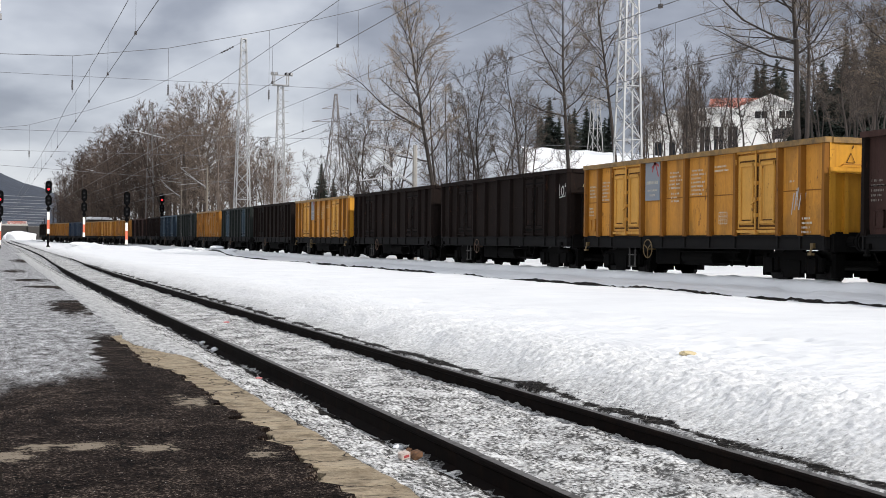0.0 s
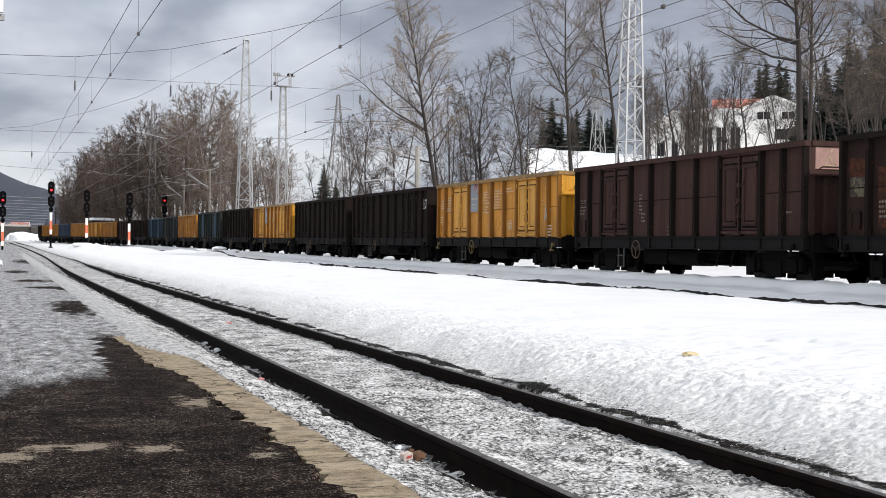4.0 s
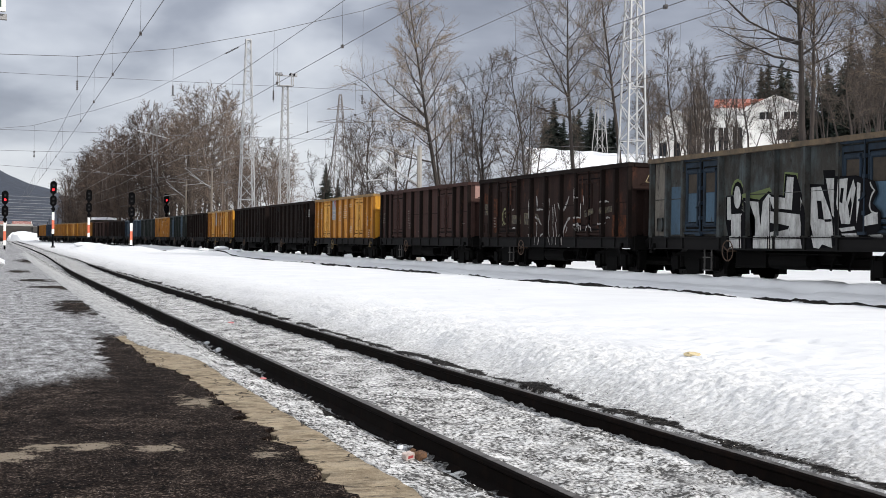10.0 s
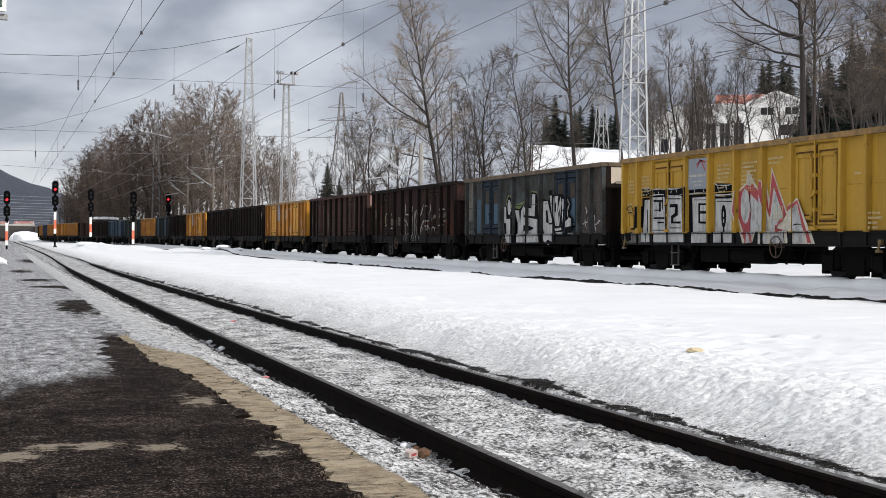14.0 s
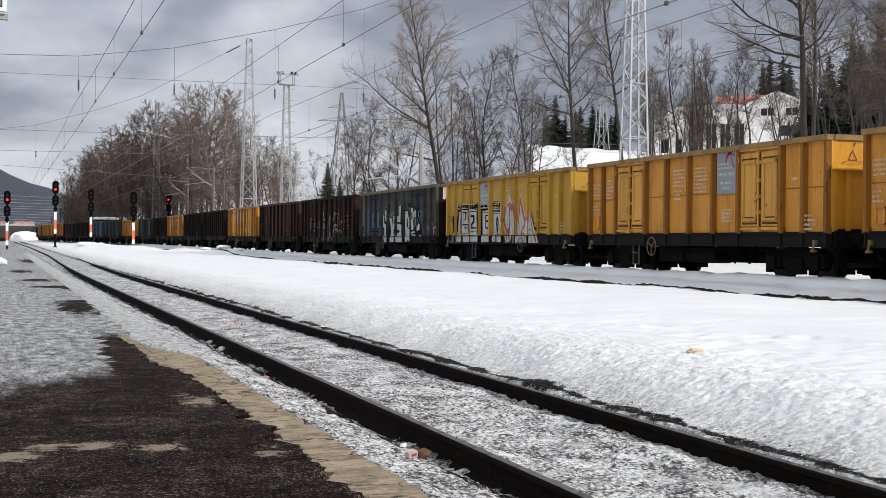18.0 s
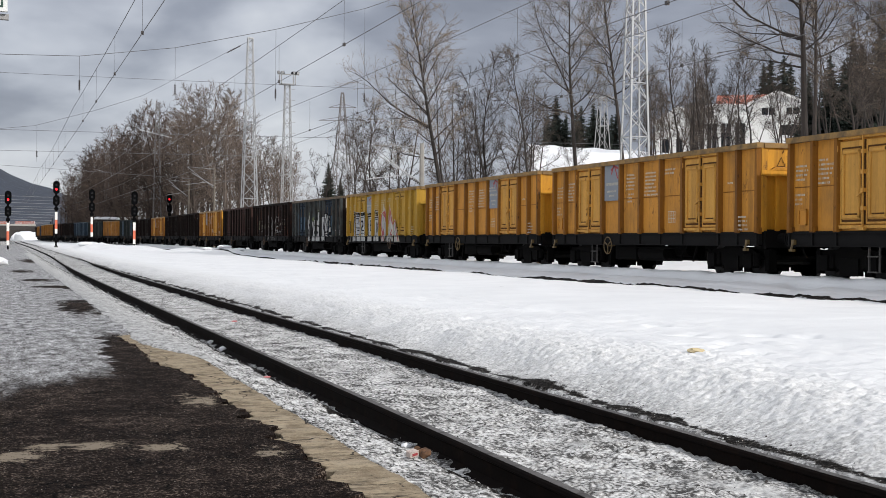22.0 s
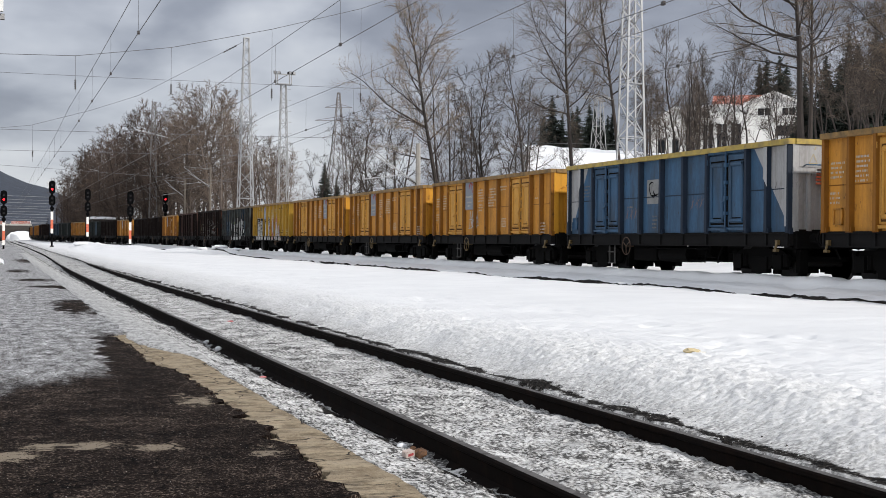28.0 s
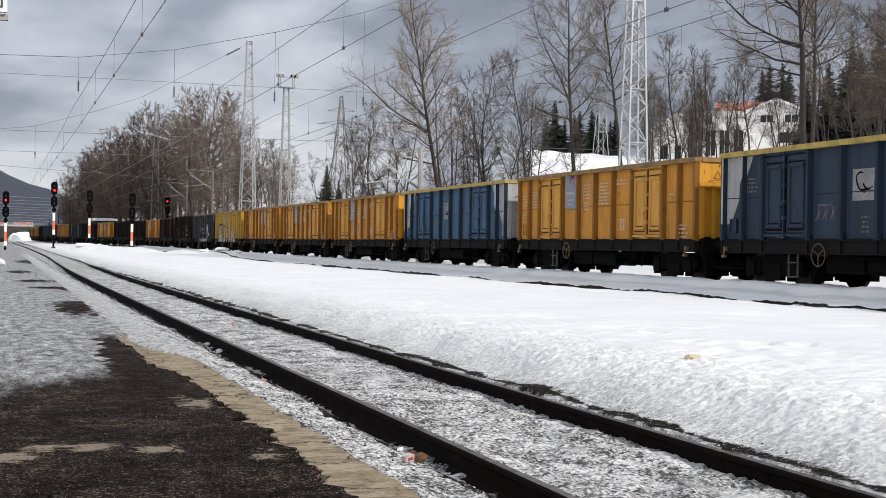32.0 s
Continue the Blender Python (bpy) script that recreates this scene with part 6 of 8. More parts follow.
    shapes(w, "spray_fill", [
        [(-0.63, 1.86), (-0.60, 1.64), (-0.53, 1.48), (-0.42, 1.42), (-0.31, 1.48), (-0.22, 1.65), (-0.19, 1.87), (-0.22, 2.09), (-0.29, 2.25), (-0.40, 2.31), (-0.51, 2.24), (-0.60, 2.08)],
        [(-0.65, 2.18), (-1.03, 1.93), (-1.07, 1.44), (-0.82, 1.10), (-0.66, 1.23)],
        [(-0.53, 2.62), (-0.63, 2.40), (-0.54, 2.38)],
        [(-1.69, 2.30), (-2.12, 1.58), (-1.91, 1.48), (-1.70, 1.27), (-1.81, 1.24), (-2.20, 1.25), (-2.24, 0.95), (-1.62, 0.94), (-1.53, 1.53)],
        [(-1.11, 2.16), (-1.27, 2.04), (-1.40, 1.58), (-1.54, 0.94), (-1.13, 0.93)],
        [(-2.63, 1.76), (-2.78, 1.84), (-2.99, 1.42), (-3.09, 0.95), (-2.62, 0.94)],
        [(-0.49, 1.30), (-0.73, 1.05), (-0.69, 0.93), (-0.54, 0.93)],
    ], "graf_white", 0.017, "silver sprayed fill")
    lines(w, "spray_stroke", [
        [(-2.11, 1.52), (-1.84, 1.35), (-1.77, 1.27), (-2.08, 1.26)],
        [(-0.48, 1.31), (-0.50, 0.93)],
        [(-0.73, 1.14), (-0.82, 0.94)],
    ], 0.09, "red_mark", 0.021, "dark red sprayed line")
    lines(w, "spray_stroke", [
        [(-0.60, 2.24), (-0.69, 1.77), (-0.65, 1.19)],
        [(-2.68, 1.36), (-3.02, 1.36)],
        [(-2.24, 1.22), (-2.26, 0.97)],
        [(6.25, 1.92), (5.93, 2.01), (5.71, 1.85)],
        [(6.18, 1.98), (5.97, 1.81), (5.75, 1.95)],
        [(6.09, 1.81), (5.75, 1.79)],
    ], 0.03, "graf_black", 0.021, "")
    shapes(w, "spray_blue", [
        [(5.81, 1.56), (5.57, 1.55), (5.57, 1.37), (5.81, 1.38)],
    ], "pale_blue_spray", 0.012, "")


def graffiti_brown(w, rng):
    """Worn pale strokes over rust and olive patches."""
    shapes(w, "rust_field", [
        [(6.14, 2.93), (5.48, 2.90), (5.47, 2.49), (6.13, 2.52)],
        [(5.14, 2.69), (4.41, 2.66), (4.39, 1.99), (5.12, 2.01)],
        [(5.12, 1.99), (4.46, 1.98), (4.44, 1.38), (5.11, 1.38)],
        [(3.25, 3.20), (3.10, 3.19), (3.08, 2.40), (3.23, 2.41)],
        [(-3.00, 3.17), (-3.10, 3.16), (-3.12, 2.35), (-3.02, 2.35)],
        [(-2.35, 1.83), (-2.98, 1.81), (-2.99, 1.66), (-2.35, 1.67)],
        [(-5.26, 1.88), (-6.01, 1.87), (-6.03, 1.17), (-5.28, 1.17)],
    ], "bare_rust", 0.0025, "bare rust patch")
    shapes(w, "spray_haze", [
        [(6.10, 2.51), (5.50, 2.49), (5.49, 2.06), (6.09, 2.07)],
        [(3.00, 2.02), (2.36, 2.01), (2.35, 1.69), (2.99, 1.70)],
        [(2.06, 2.08), (1.67, 2.07), (1.66, 1.66), (2.05, 1.67)],
        [(-3.24, 2.06), (-3.89, 2.12), (-3.92, 1.96), (-3.27, 1.83)],
        [(-4.30, 2.12), (-5.01, 2.17), (-5.01, 1.99), (-4.31, 1.92)],
        [(1.08, 2.05), (0.85, 2.03), (0.41, 1.62), (0.90, 1.81)],
    ], "graf_olive", 0.004, "olive sprayed haze")
    lines(w, "spray_arc", [
        [(3.63, 2.26), (3.87, 2.18), (3.91, 1.96), (3.83, 1.76), (3.60, 1.72)],
        [(3.71, 2.10), (3.58, 2.05), (3.70, 1.96)],
        [(3.91, 1.72), (3.85, 1.65)],
    ], 0.1, "graf_lime", 0.006, "lime sprayed arc")
    lines(w, "spray_stroke", [
        [(1.59, 2.55), (1.63, 2.18), (1.56, 1.71), (1.56, 1.32)],
        [(0.94, 2.66), (0.88, 2.19)],
        [(-1.40, 2.10), (-1.83, 2.57)],
        [(0.34, 2.40), (0.26, 2.03), (0.23, 1.41)],
        [(-1.92, 1.85), (-1.60, 1.65), (-1.38, 1.34), (-1.38, 0.95)],
    ], 0.11, "graf_dull", 0.007, "worn pale sprayed stroke")
    lines(w, "spray_stroke", [
        [(1.56, 1.32), (1.31, 1.30), (1.32, 0.94)],
        [(0.90, 2.16), (0.24, 2.15)],
        [(1.05, 1.94), (0.72, 1.85), (0.45, 1.63)],
        [(0.96, 1.74), (0.87, 1.58), (0.96, 0.94)],
        [(0.66, 0.95), (0.53, 1.28), (0.18, 1.42)],
        [(-0.17, 2.56), (-0.20, 2.22)],
        [(-0.24, 2.12), (-0.16, 1.40), (-0.42, 0.95)],
        [(-0.49, 2.29), (-0.53, 1.56), (-0.62, 0.95)],
        [(-0.63, 2.34), (-0.87, 1.71)],
        [(-0.73, 1.72), (-0.91, 0.95)],
        [(-1.23, 2.36), (-1.44, 2.08)],
        [(-1.70, 1.56), (-1.59, 1.36)],
        [(-2.24, 2.85), (-2.25, 2.26)],
        [(-2.30, 1.82), (-2.99, 1.82)],
        [(-2.98, 2.30), (-2.97, 1.82)],
        [(-3.14, 2.55), (-3.16, 2.23)],
        [(-2.38, 1.42), (-2.45, 1.61), (-2.73, 1.66), (-2.98, 1.57), (-3.02, 1.41)],
        [(-2.64, 1.41), (-2.67, 1.56), (-2.78, 1.55), (-2.80, 1.38)],
        [(-3.34, 1.41), (-3.38, 1.54), (-3.57, 1.58), (-3.75, 1.51), (-3.80, 1.37)],
        [(2.91, 1.54), (2.56, 1.52)],
        [(2.95, 2.21), (2.80, 2.26)],
        [(-4.43, 2.30), (-4.83, 2.29)],
        [(-4.23, 1.62), (-4.65, 1.66)],
        [(-4.63, 1.78), (-4.90, 1.80)],
        [(-2.38, 2.56), (-2.76, 2.49)],
    ], 0.065, "graf_dull", 0.009, "worn pale sprayed stroke")
    tagged(part("writing", spray(text_bars(rng, 5.1, 1.96, 4, 0.5), 0.006), "dim_mark", w, "rows of small worn writing"), kind="stuff")

def tag_white(w, rng):
    s = [stroke((-5.5, 2.55), (-5.5, 2.95), 0.06)] + oval(-5.75, 2.72, 0.10, 0.16, 0.05, 8)
    s += [stroke((-5.95, 2.6), (-6.2, 2.95), 0.06), stroke((-5.95, 2.95), (-6.3, 2.85), 0.06), stroke((-5.45, 2.5), (-6.25, 2.58), 0.04)]
    part("spray_tag", paint(s, 0.006), "graf_white", w)


def scrawl(w, rng):
    s = [stroke((-4.9 - 0.12 * i, 1.7 + 0.1 * (i % 3)), (-5.0 - 0.12 * i, 2.2 + 0.12 * (i % 2)), 0.035) for i in range(5)]
    part("spray_tag", paint(s, 0.006), "graf_white", w)


def scrawl_plate(w, rng):
    """A dense white scribble of loops and slashes below the sign plate."""
    s = []
    for i in range(6):
        y, lean = 2.02 - 0.17 * i + rng.uniform(-0.03, 0.03), rng.uniform(0.05, 0.2)
        low, high = 1.50 + rng.uniform(-0.06, 0.06), 2.08 + rng.uniform(-0.12, 0.1)
        s += [stroke((y, low), (y - lean, high), 0.034), stroke((y - lean, high), (y - 0.17, low + 0.12), 0.026)]
        if i % 2:
            s += oval(y - 0.08, 1.72 + rng.uniform(0, 0.12), 0.08, 0.13, 0.03, 8)
    s += [stroke((2.08, 1.46), (0.95, 1.58), 0.03), stroke((2.0, 1.84), (1.2, 1.78), 0.026)]
    part("spray_tag", paint(s, 0.006), "graf_white", w)


def end_patch(mat, name="end_panel"):
    def add(w, rng):
        part(name, Shape().box(-SIDE + 0.16, SIDE - 0.16, -HALF - 0.012, -HALF + 0.004, 2.78, Z1 - 0.14), mat, w, "faded panel on the wagon's end")
    return add


def slanted_grey(w, rng):
    """Blue wagon with a slanting grey field at its near end and a round emblem plate."""
    polys = [[(-4.7, 3.3), (-6.22, 1.35), (-6.3, 1.35), (-6.3, 3.3)]]
    part("grey_field", paint(polys, 0.005), "greypaint", w, "slanted grey paint field")
    polys = [[(6.3, 3.3), (5.0, 3.3), (6.0, 1.6), (6.3, 1.6)]]
    part("grey_field", paint(polys, 0.005), "greypaint", w, "slanted grey paint field")
    part("emblem_field", paint([quad(0.97, 0.14, 2.06, 2.76)], 0.006), "worn_plate", w, "worn pale emblem field")
    for p, q, bend in (((0.84, 2.62), (0.52, 2.22), 0.10), ((0.84, 2.60), (0.56, 2.66), -0.05), ((0.72, 2.30), (0.24, 2.36), 0.03), ((0.60, 2.44), (0.34, 2.30), 0.05)):
        part("emblem_stroke", paint([ribbon(p, q, 0.05, bend)], 0.012), "graf_black", w)
    bars = text_bars(rng, 2.25, 2.02, 1, 0.6) + text_bars(rng, 0.62, 1.72, 4, 0.30) + text_bars(rng, 5.25, 2.75, 4, 0.5)
    tagged(part("stencilled_writing", paint(bars), "dim_mark", w, "rows of small stencilled writing"), kind="stuff")
    for k in range(6):
        part("spray_scrawl", paint([ribbon((2.35 - 0.14 * k, 1.62 + 0.03 * (k % 3)), (2.22 - 0.13 * k, 1.98 - 0.05 * (k % 2)), 0.035, 0.05 * (-1) ** k)], 0.006), "pink_scrawl", w)
        part("spray_scrawl", paint([ribbon((-1.55 - 0.12 * k, 1.85 + 0.05 * (k % 3)), (-1.66 - 0.12 * k, 2.2 - 0.07 * (k % 2)), 0.03, 0.05 * (-1) ** k)], 0.006), "pink_scrawl", w)
    for z in (2.36, 2.44, 2.52, 2.60, 2.68):
        part("end_grille_bar", Shape().box(-0.75, -0.15, -HALF - 0.05, -HALF + 0.0, z, z + 0.045), "post_red", w, "orange-red grille bar on the wagon's end")
    end_patch("greypaint")(w, rng)


Y_LABEL = "ochre-yellow open freight wagon with grey sign plate"
D_LABEL = "sooty dark brown open freight wagon with ribbed steel sides"


def wagon_list():
    """From the foremost to the rearmost: index and what sets each wagon apart."""
    L = {}
    dark = dict(label=D_LABEL, marks=None)
    L[-17] = dict(body="black", **dark)
    L[-16] = dict(body="ochre", label="rust-stained ochre open freight wagon", marks=None)
    L[-15] = dict(body="ochre", label="ochre-yellow open freight wagon far up the train", marks=None)
    L[-14] = dict(body="navy", label="dull blue open freight wagon", marks=None)
    for i in (-13, -12, -11):
        L[i] = dict(body="yellow" if i == -12 else "ochre", label="ochre-yellow open freight wagon far up the train", marks=None)
    L[-10] = dict(body="brown", **dark)
    L[-9] = dict(body="black", **dark)
    L[-8] = dict(body="slate_door", stake="dark_blue", rim="slate_door", label="faded blue open freight wagon with grey ends", marks=None, extra=end_patch("greypaint"))
    L[-7] = dict(body="green", door="slate", label="dark green open freight wagon with pale doors", marks=None, extra=end_patch("salmon"))
    L[-6] = dict(body="ochre", label="rust-stained ochre open freight wagon", marks="pale_mark", extra=end_patch("yellow"))
    L[-5] = dict(body="green", door="slate_door", label="dark green-grey open freight wagon", marks=None, extra=end_patch("greypaint"))
    L[-4] = dict(body="black", **dark)
    L[-3] = dict(body="yellow", plate=(1.92, 0.86, 1.16), label=Y_LABEL)
    L[-2] = dict(body="black", **dark)
    L[-1] = dict(body="black", label="sooty dark brown open freight wagon with a white scrawl", marks=None, extra=tag_white)
    L[0] = dict(body="yellow", plate=(1.92, 0.86, 1.16), label=Y_LABEL, marks="white_mark", extra=scrawl)
    L[1] = dict(body="brown", label="matt brown open freight wagon with a pink primer end", marks="dim_mark", extra=end_patch("salmon"))
    L[2] = dict(body="rust", stake="black", rim="black", label="rusty brown open freight wagon with worn pale graffiti", marks=None, extra=graffiti_brown)
    L[3] = dict(body="slate", stake="slate", door="dark_blue", field=("pale_blue", "dusty"), rim="rim_brown", end="black", label="grey-blue open freight wagon with large silver graffiti", marks=None, extra=graffiti_slate)
    L[4] = dict(body="lemon", stake="lemon", end="lemon", plate=(1.92, 0.98, 0.84), label="lemon-yellow open freight wagon with silver and red graffiti", marks="pale_mark", extra=graffiti_yellow)
    L[5] = dict(body="yellow", plate=(-1.92, 0.92, 1.16), label=Y_LABEL, marks="white_mark")
    L[6] = dict(body="yellow", plate=(1.92, 1.0, 1.16), label=Y_LABEL, marks="white_mark")
    L[7] = dict(body="yellow", plate=(1.92, 0.9, 1.16), label=Y_LABEL + " and a white scrawl", marks="white_mark", extra=scrawl_plate)
    # the blue wagons' stakes use the shade-darkened navy
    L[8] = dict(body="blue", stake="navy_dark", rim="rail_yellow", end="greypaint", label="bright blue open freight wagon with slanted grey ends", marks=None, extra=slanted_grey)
    L[9] = dict(body="yellow", plate=(1.92, 0.86, 1.16), label=Y_LABEL, marks="white_mark")
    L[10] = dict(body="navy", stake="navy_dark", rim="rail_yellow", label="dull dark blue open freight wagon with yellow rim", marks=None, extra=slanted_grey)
    L[11] = dict(body="yellow", label=Y_LABEL, marks=None)
    L[12] = dict(body="black", **dark)
    return L


build_tracks()
TRAIN = [(i, *build_wagon(i, **spec)) for i, spec in sorted(wagon_list().items())]


# ---- masts and overhead line ----
TRACKS = (3.4, 8.8, 13.9, 19.2)


def lattice_mast(name, label, x, y, base, top, w0, w1, bays, mat="galv", leg=0.09, brace=0.05, category="mast"):
    """A square tapered mast of four angle legs with zigzag bracing on each face."""
    m = thing(name, label, category, pose(x, y, base))
    h = top - base
    half = lambda z: (w0 + (w1 - w0) * z / h) / 2
    corner = ((-1, -1), (1, -1), (1, 1), (-1, 1))
    for cx, cy in corner:
        part("leg", Shape().bar((cx * half(-0.3), cy * half(-0.3), -0.6), (cx * half(h), cy * half(h), h), leg), mat, m)
    z, zs = 0.0, [0.0]
    ratio = (w1 / w0) ** (1.0 / bays)
    step = h * (1 - ratio) / (1 - ratio ** bays) if ratio < 0.999 else h / bays
    for i in range(bays):
        z += step * ratio ** i
        zs.append(min(z, h))
    for i in range(bays):
        a, b = zs[i], zs[i + 1]
        for k in range(4):
            (x0, y0), (x1, y1) = corner[k], corner[(k + 1) % 4]
            if (i + k) % 2:
                (x0, y0), (x1, y1) = (x1, y1), (x0, y0)
            part("brace", Shape().bar((x0 * half(a), y0 * half(a), a), (x1 * half(b), y1 * half(b), b), brace), mat, m)
            if i % 3 == 2:
                part("tie", Shape().bar((x0 * half(b), y0 * half(b), b), (x1 * half(b), y1 * half(b), b), brace), mat, m)
    return m


def polyline(points, r, sides=4):
    s = Shape()
    pts = [Vector(p) for p in points]
    for i, p in enumerate(pts):
        d = (pts[min(i + 1, len(pts) - 1)] - pts[max(i - 1, 0)]).normalized()
        a = d.cross(Vector((0, 0, 1)) if abs(d.z) < 0.9 else Vector((1, 0, 0))).normalized()
        b = d.cross(a)
        s.v += [tuple(p + a * (r * math.cos(2 * math.pi * k / sides)) + b * (r * math.sin(2 * math.pi * k / sides))) for k in range(sides)]
    for i in range(len(pts) - 1):
        for k in range(sides):
            j = (k + 1) % sides
            s.f.append((i * sides + k, (i + 1) * sides + k, (i + 1) * sides + j, i * sides + j))
    return s


def sag(p, q, drop, n=10):
    p, q = Vector(p), Vector(q)
    return [p.lerp(q, i / n) - Vector((0, 0, 4 * drop * (i / n) * (1 - i / n))) for i in range(n + 1)]


def insulator(c, length=0.55, r=0.075, axis=(0, 0, 1)):
    s = Shape()
    c, d = Vector(c), Vector(axis).normalized()
    for i in range(5):
        a = c + d * (length * (i / 4 - 0.5))
        s.tube(a - d * 0.03, a + d * 0.03, r, r * 0.6, 8)
    s.tube(c - d * length * 0.6, c + d * length * 0.6, r * 0.35, sides=6)
    return s


def build_masts():
    lattice_mast("lattice_mast", "tall white-painted steel lattice mast for the overhead line", 35.4, 69.3, ground_z(35.4, 69.3), 21.0, 1.34, 0.55, 20, leg=0.10, brace=0.05)
    m1 = lattice_mast("lattice_mast", "tall pale steel lattice mast behind the train", 24.3, 135.0, ground_z(24.3, 135.0), 22.3, 1.75, 0.50, 20, "galv_mid", leg=0.10, brace=0.055)
    for mx, my, top, w0 in ((22.0, 200.0, 21.8, 1.30), (19.4, 265.0, 19.0, 1.30)):
        m = lattice_mast("lattice_mast", "far dull lattice mast among the bare trees", mx, my, ground_z(mx, my), top, w0, 0.45, 12, "mast_dim", 0.10, 0.055)
        part("arm", Shape().bar((-2.6, -0.3, top - 4.6), (2.2, 0.3, top - 5.6), 0.14), "galv", m)
    part("cap", Shape().box(-0.3, 0.3, -0.3, 0.3, 0, 0.12), "galv", m1, at=pose(0, 0, 22.3 - ground_z(24.3, 135.0)))
    f = lattice_mast("floodlight_mast", "slim steel floodlight mast with lamps on its head frame", 26.9, 128.5, ground_z(26.9, 128.5), 16.9, 1.15, 0.5, 18, "galv_dull", 0.08, 0.045)
    h = 16.9 - ground_z(26.9, 128.5)
    part("platform", Shape().box(-0.75, 0.75, -0.5, 0.5, h, h + 0.08), "galv_dull", f)
    for dx in (-0.7, 0.7):
        for dy in (-0.45, 0.45):
            part("upright", Shape().bar((dx, dy, h), (dx, dy, h + 1.05), 0.10), "galv_dull", f)
    part("head_rail", Shape().bar((-1.1, -0.45, h + 1.0), (1.1, -0.45, h + 1.0), 0.10), "galv_dull", f)
    for dx in (-0.95, -0.55, 0.5, 0.9):
        lamp = part("floodlight", Shape().hexa([(-0.15, -0.1, 0), (0.15, -0.1, 0), (0.15, 0.2, 0.07), (-0.15, 0.2, 0.07), (-0.15, -0.17, 0.27), (0.15, -0.17, 0.27), (0.1, 0.2, 0.24), (-0.1, 0.2, 0.24)]),
                    "signal_black", f, at=pose(dx, -0.45, h + 1.02, 0, 0, -20 if dx < 0 else 25))
        part("lens", Shape().hexa([(-0.13, -0.111, 0.015), (0.13, -0.111, 0.015), (0.13, -0.10, 0.015), (-0.13, -0.10, 0.015), (-0.13, -0.181, 0.255), (0.13, -0.181, 0.255), (0.13, -0.165, 0.255), (-0.13, -0.165, 0.255)]), "greypaint", lamp)
    for i in range(14):
        part("rung", Shape().bar((0.35, -0.1, 1.0 + i * 1.1), (0.95 - 0.015 * i, -0.1, 1.0 + i * 1.1), 0.04), "galv_dull", f)
    # far power line pylon with three pairs of arms
    p = lattice_mast("power_pylon", "distant steel power pylon with faded red bands", 74.0, 291.8, ground_z(74, 291), 35.6, 4.4, 0.5, 12, "pylon_steel", 0.16, 0.09, "pylon")
    for z, arm in ((29.2, 5.2), (25.2, 3.6), (32.2, 3.0)):
        for sg in (-1, 1):
            zz = z - ground_z(74, 291)
            part("cross_arm", Shape().bar((0, 0, zz + 0.9), (sg * arm, -0.3 * sg * arm, zz), 0.10).bar((0, 0, zz), (sg * arm, -0.3 * sg * arm, zz), 0.10), "pylon_steel", p)
    # small white tower with a flat head beyond the shed
    t = lattice_mast("lookout_mast", "distant white steel mast with a flat head frame", 69.8, 145.4, ground_z(69.8, 145.4), 19.3, 1.8, 0.7, 6, "galv_dull", 0.08, 0.05)
    top = 19.3 - ground_z(69.8, 145.4)
    for sg in (-1, 1):
        part("head_arm", Shape().bar((0, 0, top + 0.25), (sg * 2.0, 0, top - 0.05), 0.10).bar((0, 0, top - 0.1), (sg * 2.0, 0, top - 0.1), 0.10), "galv_mid", t)


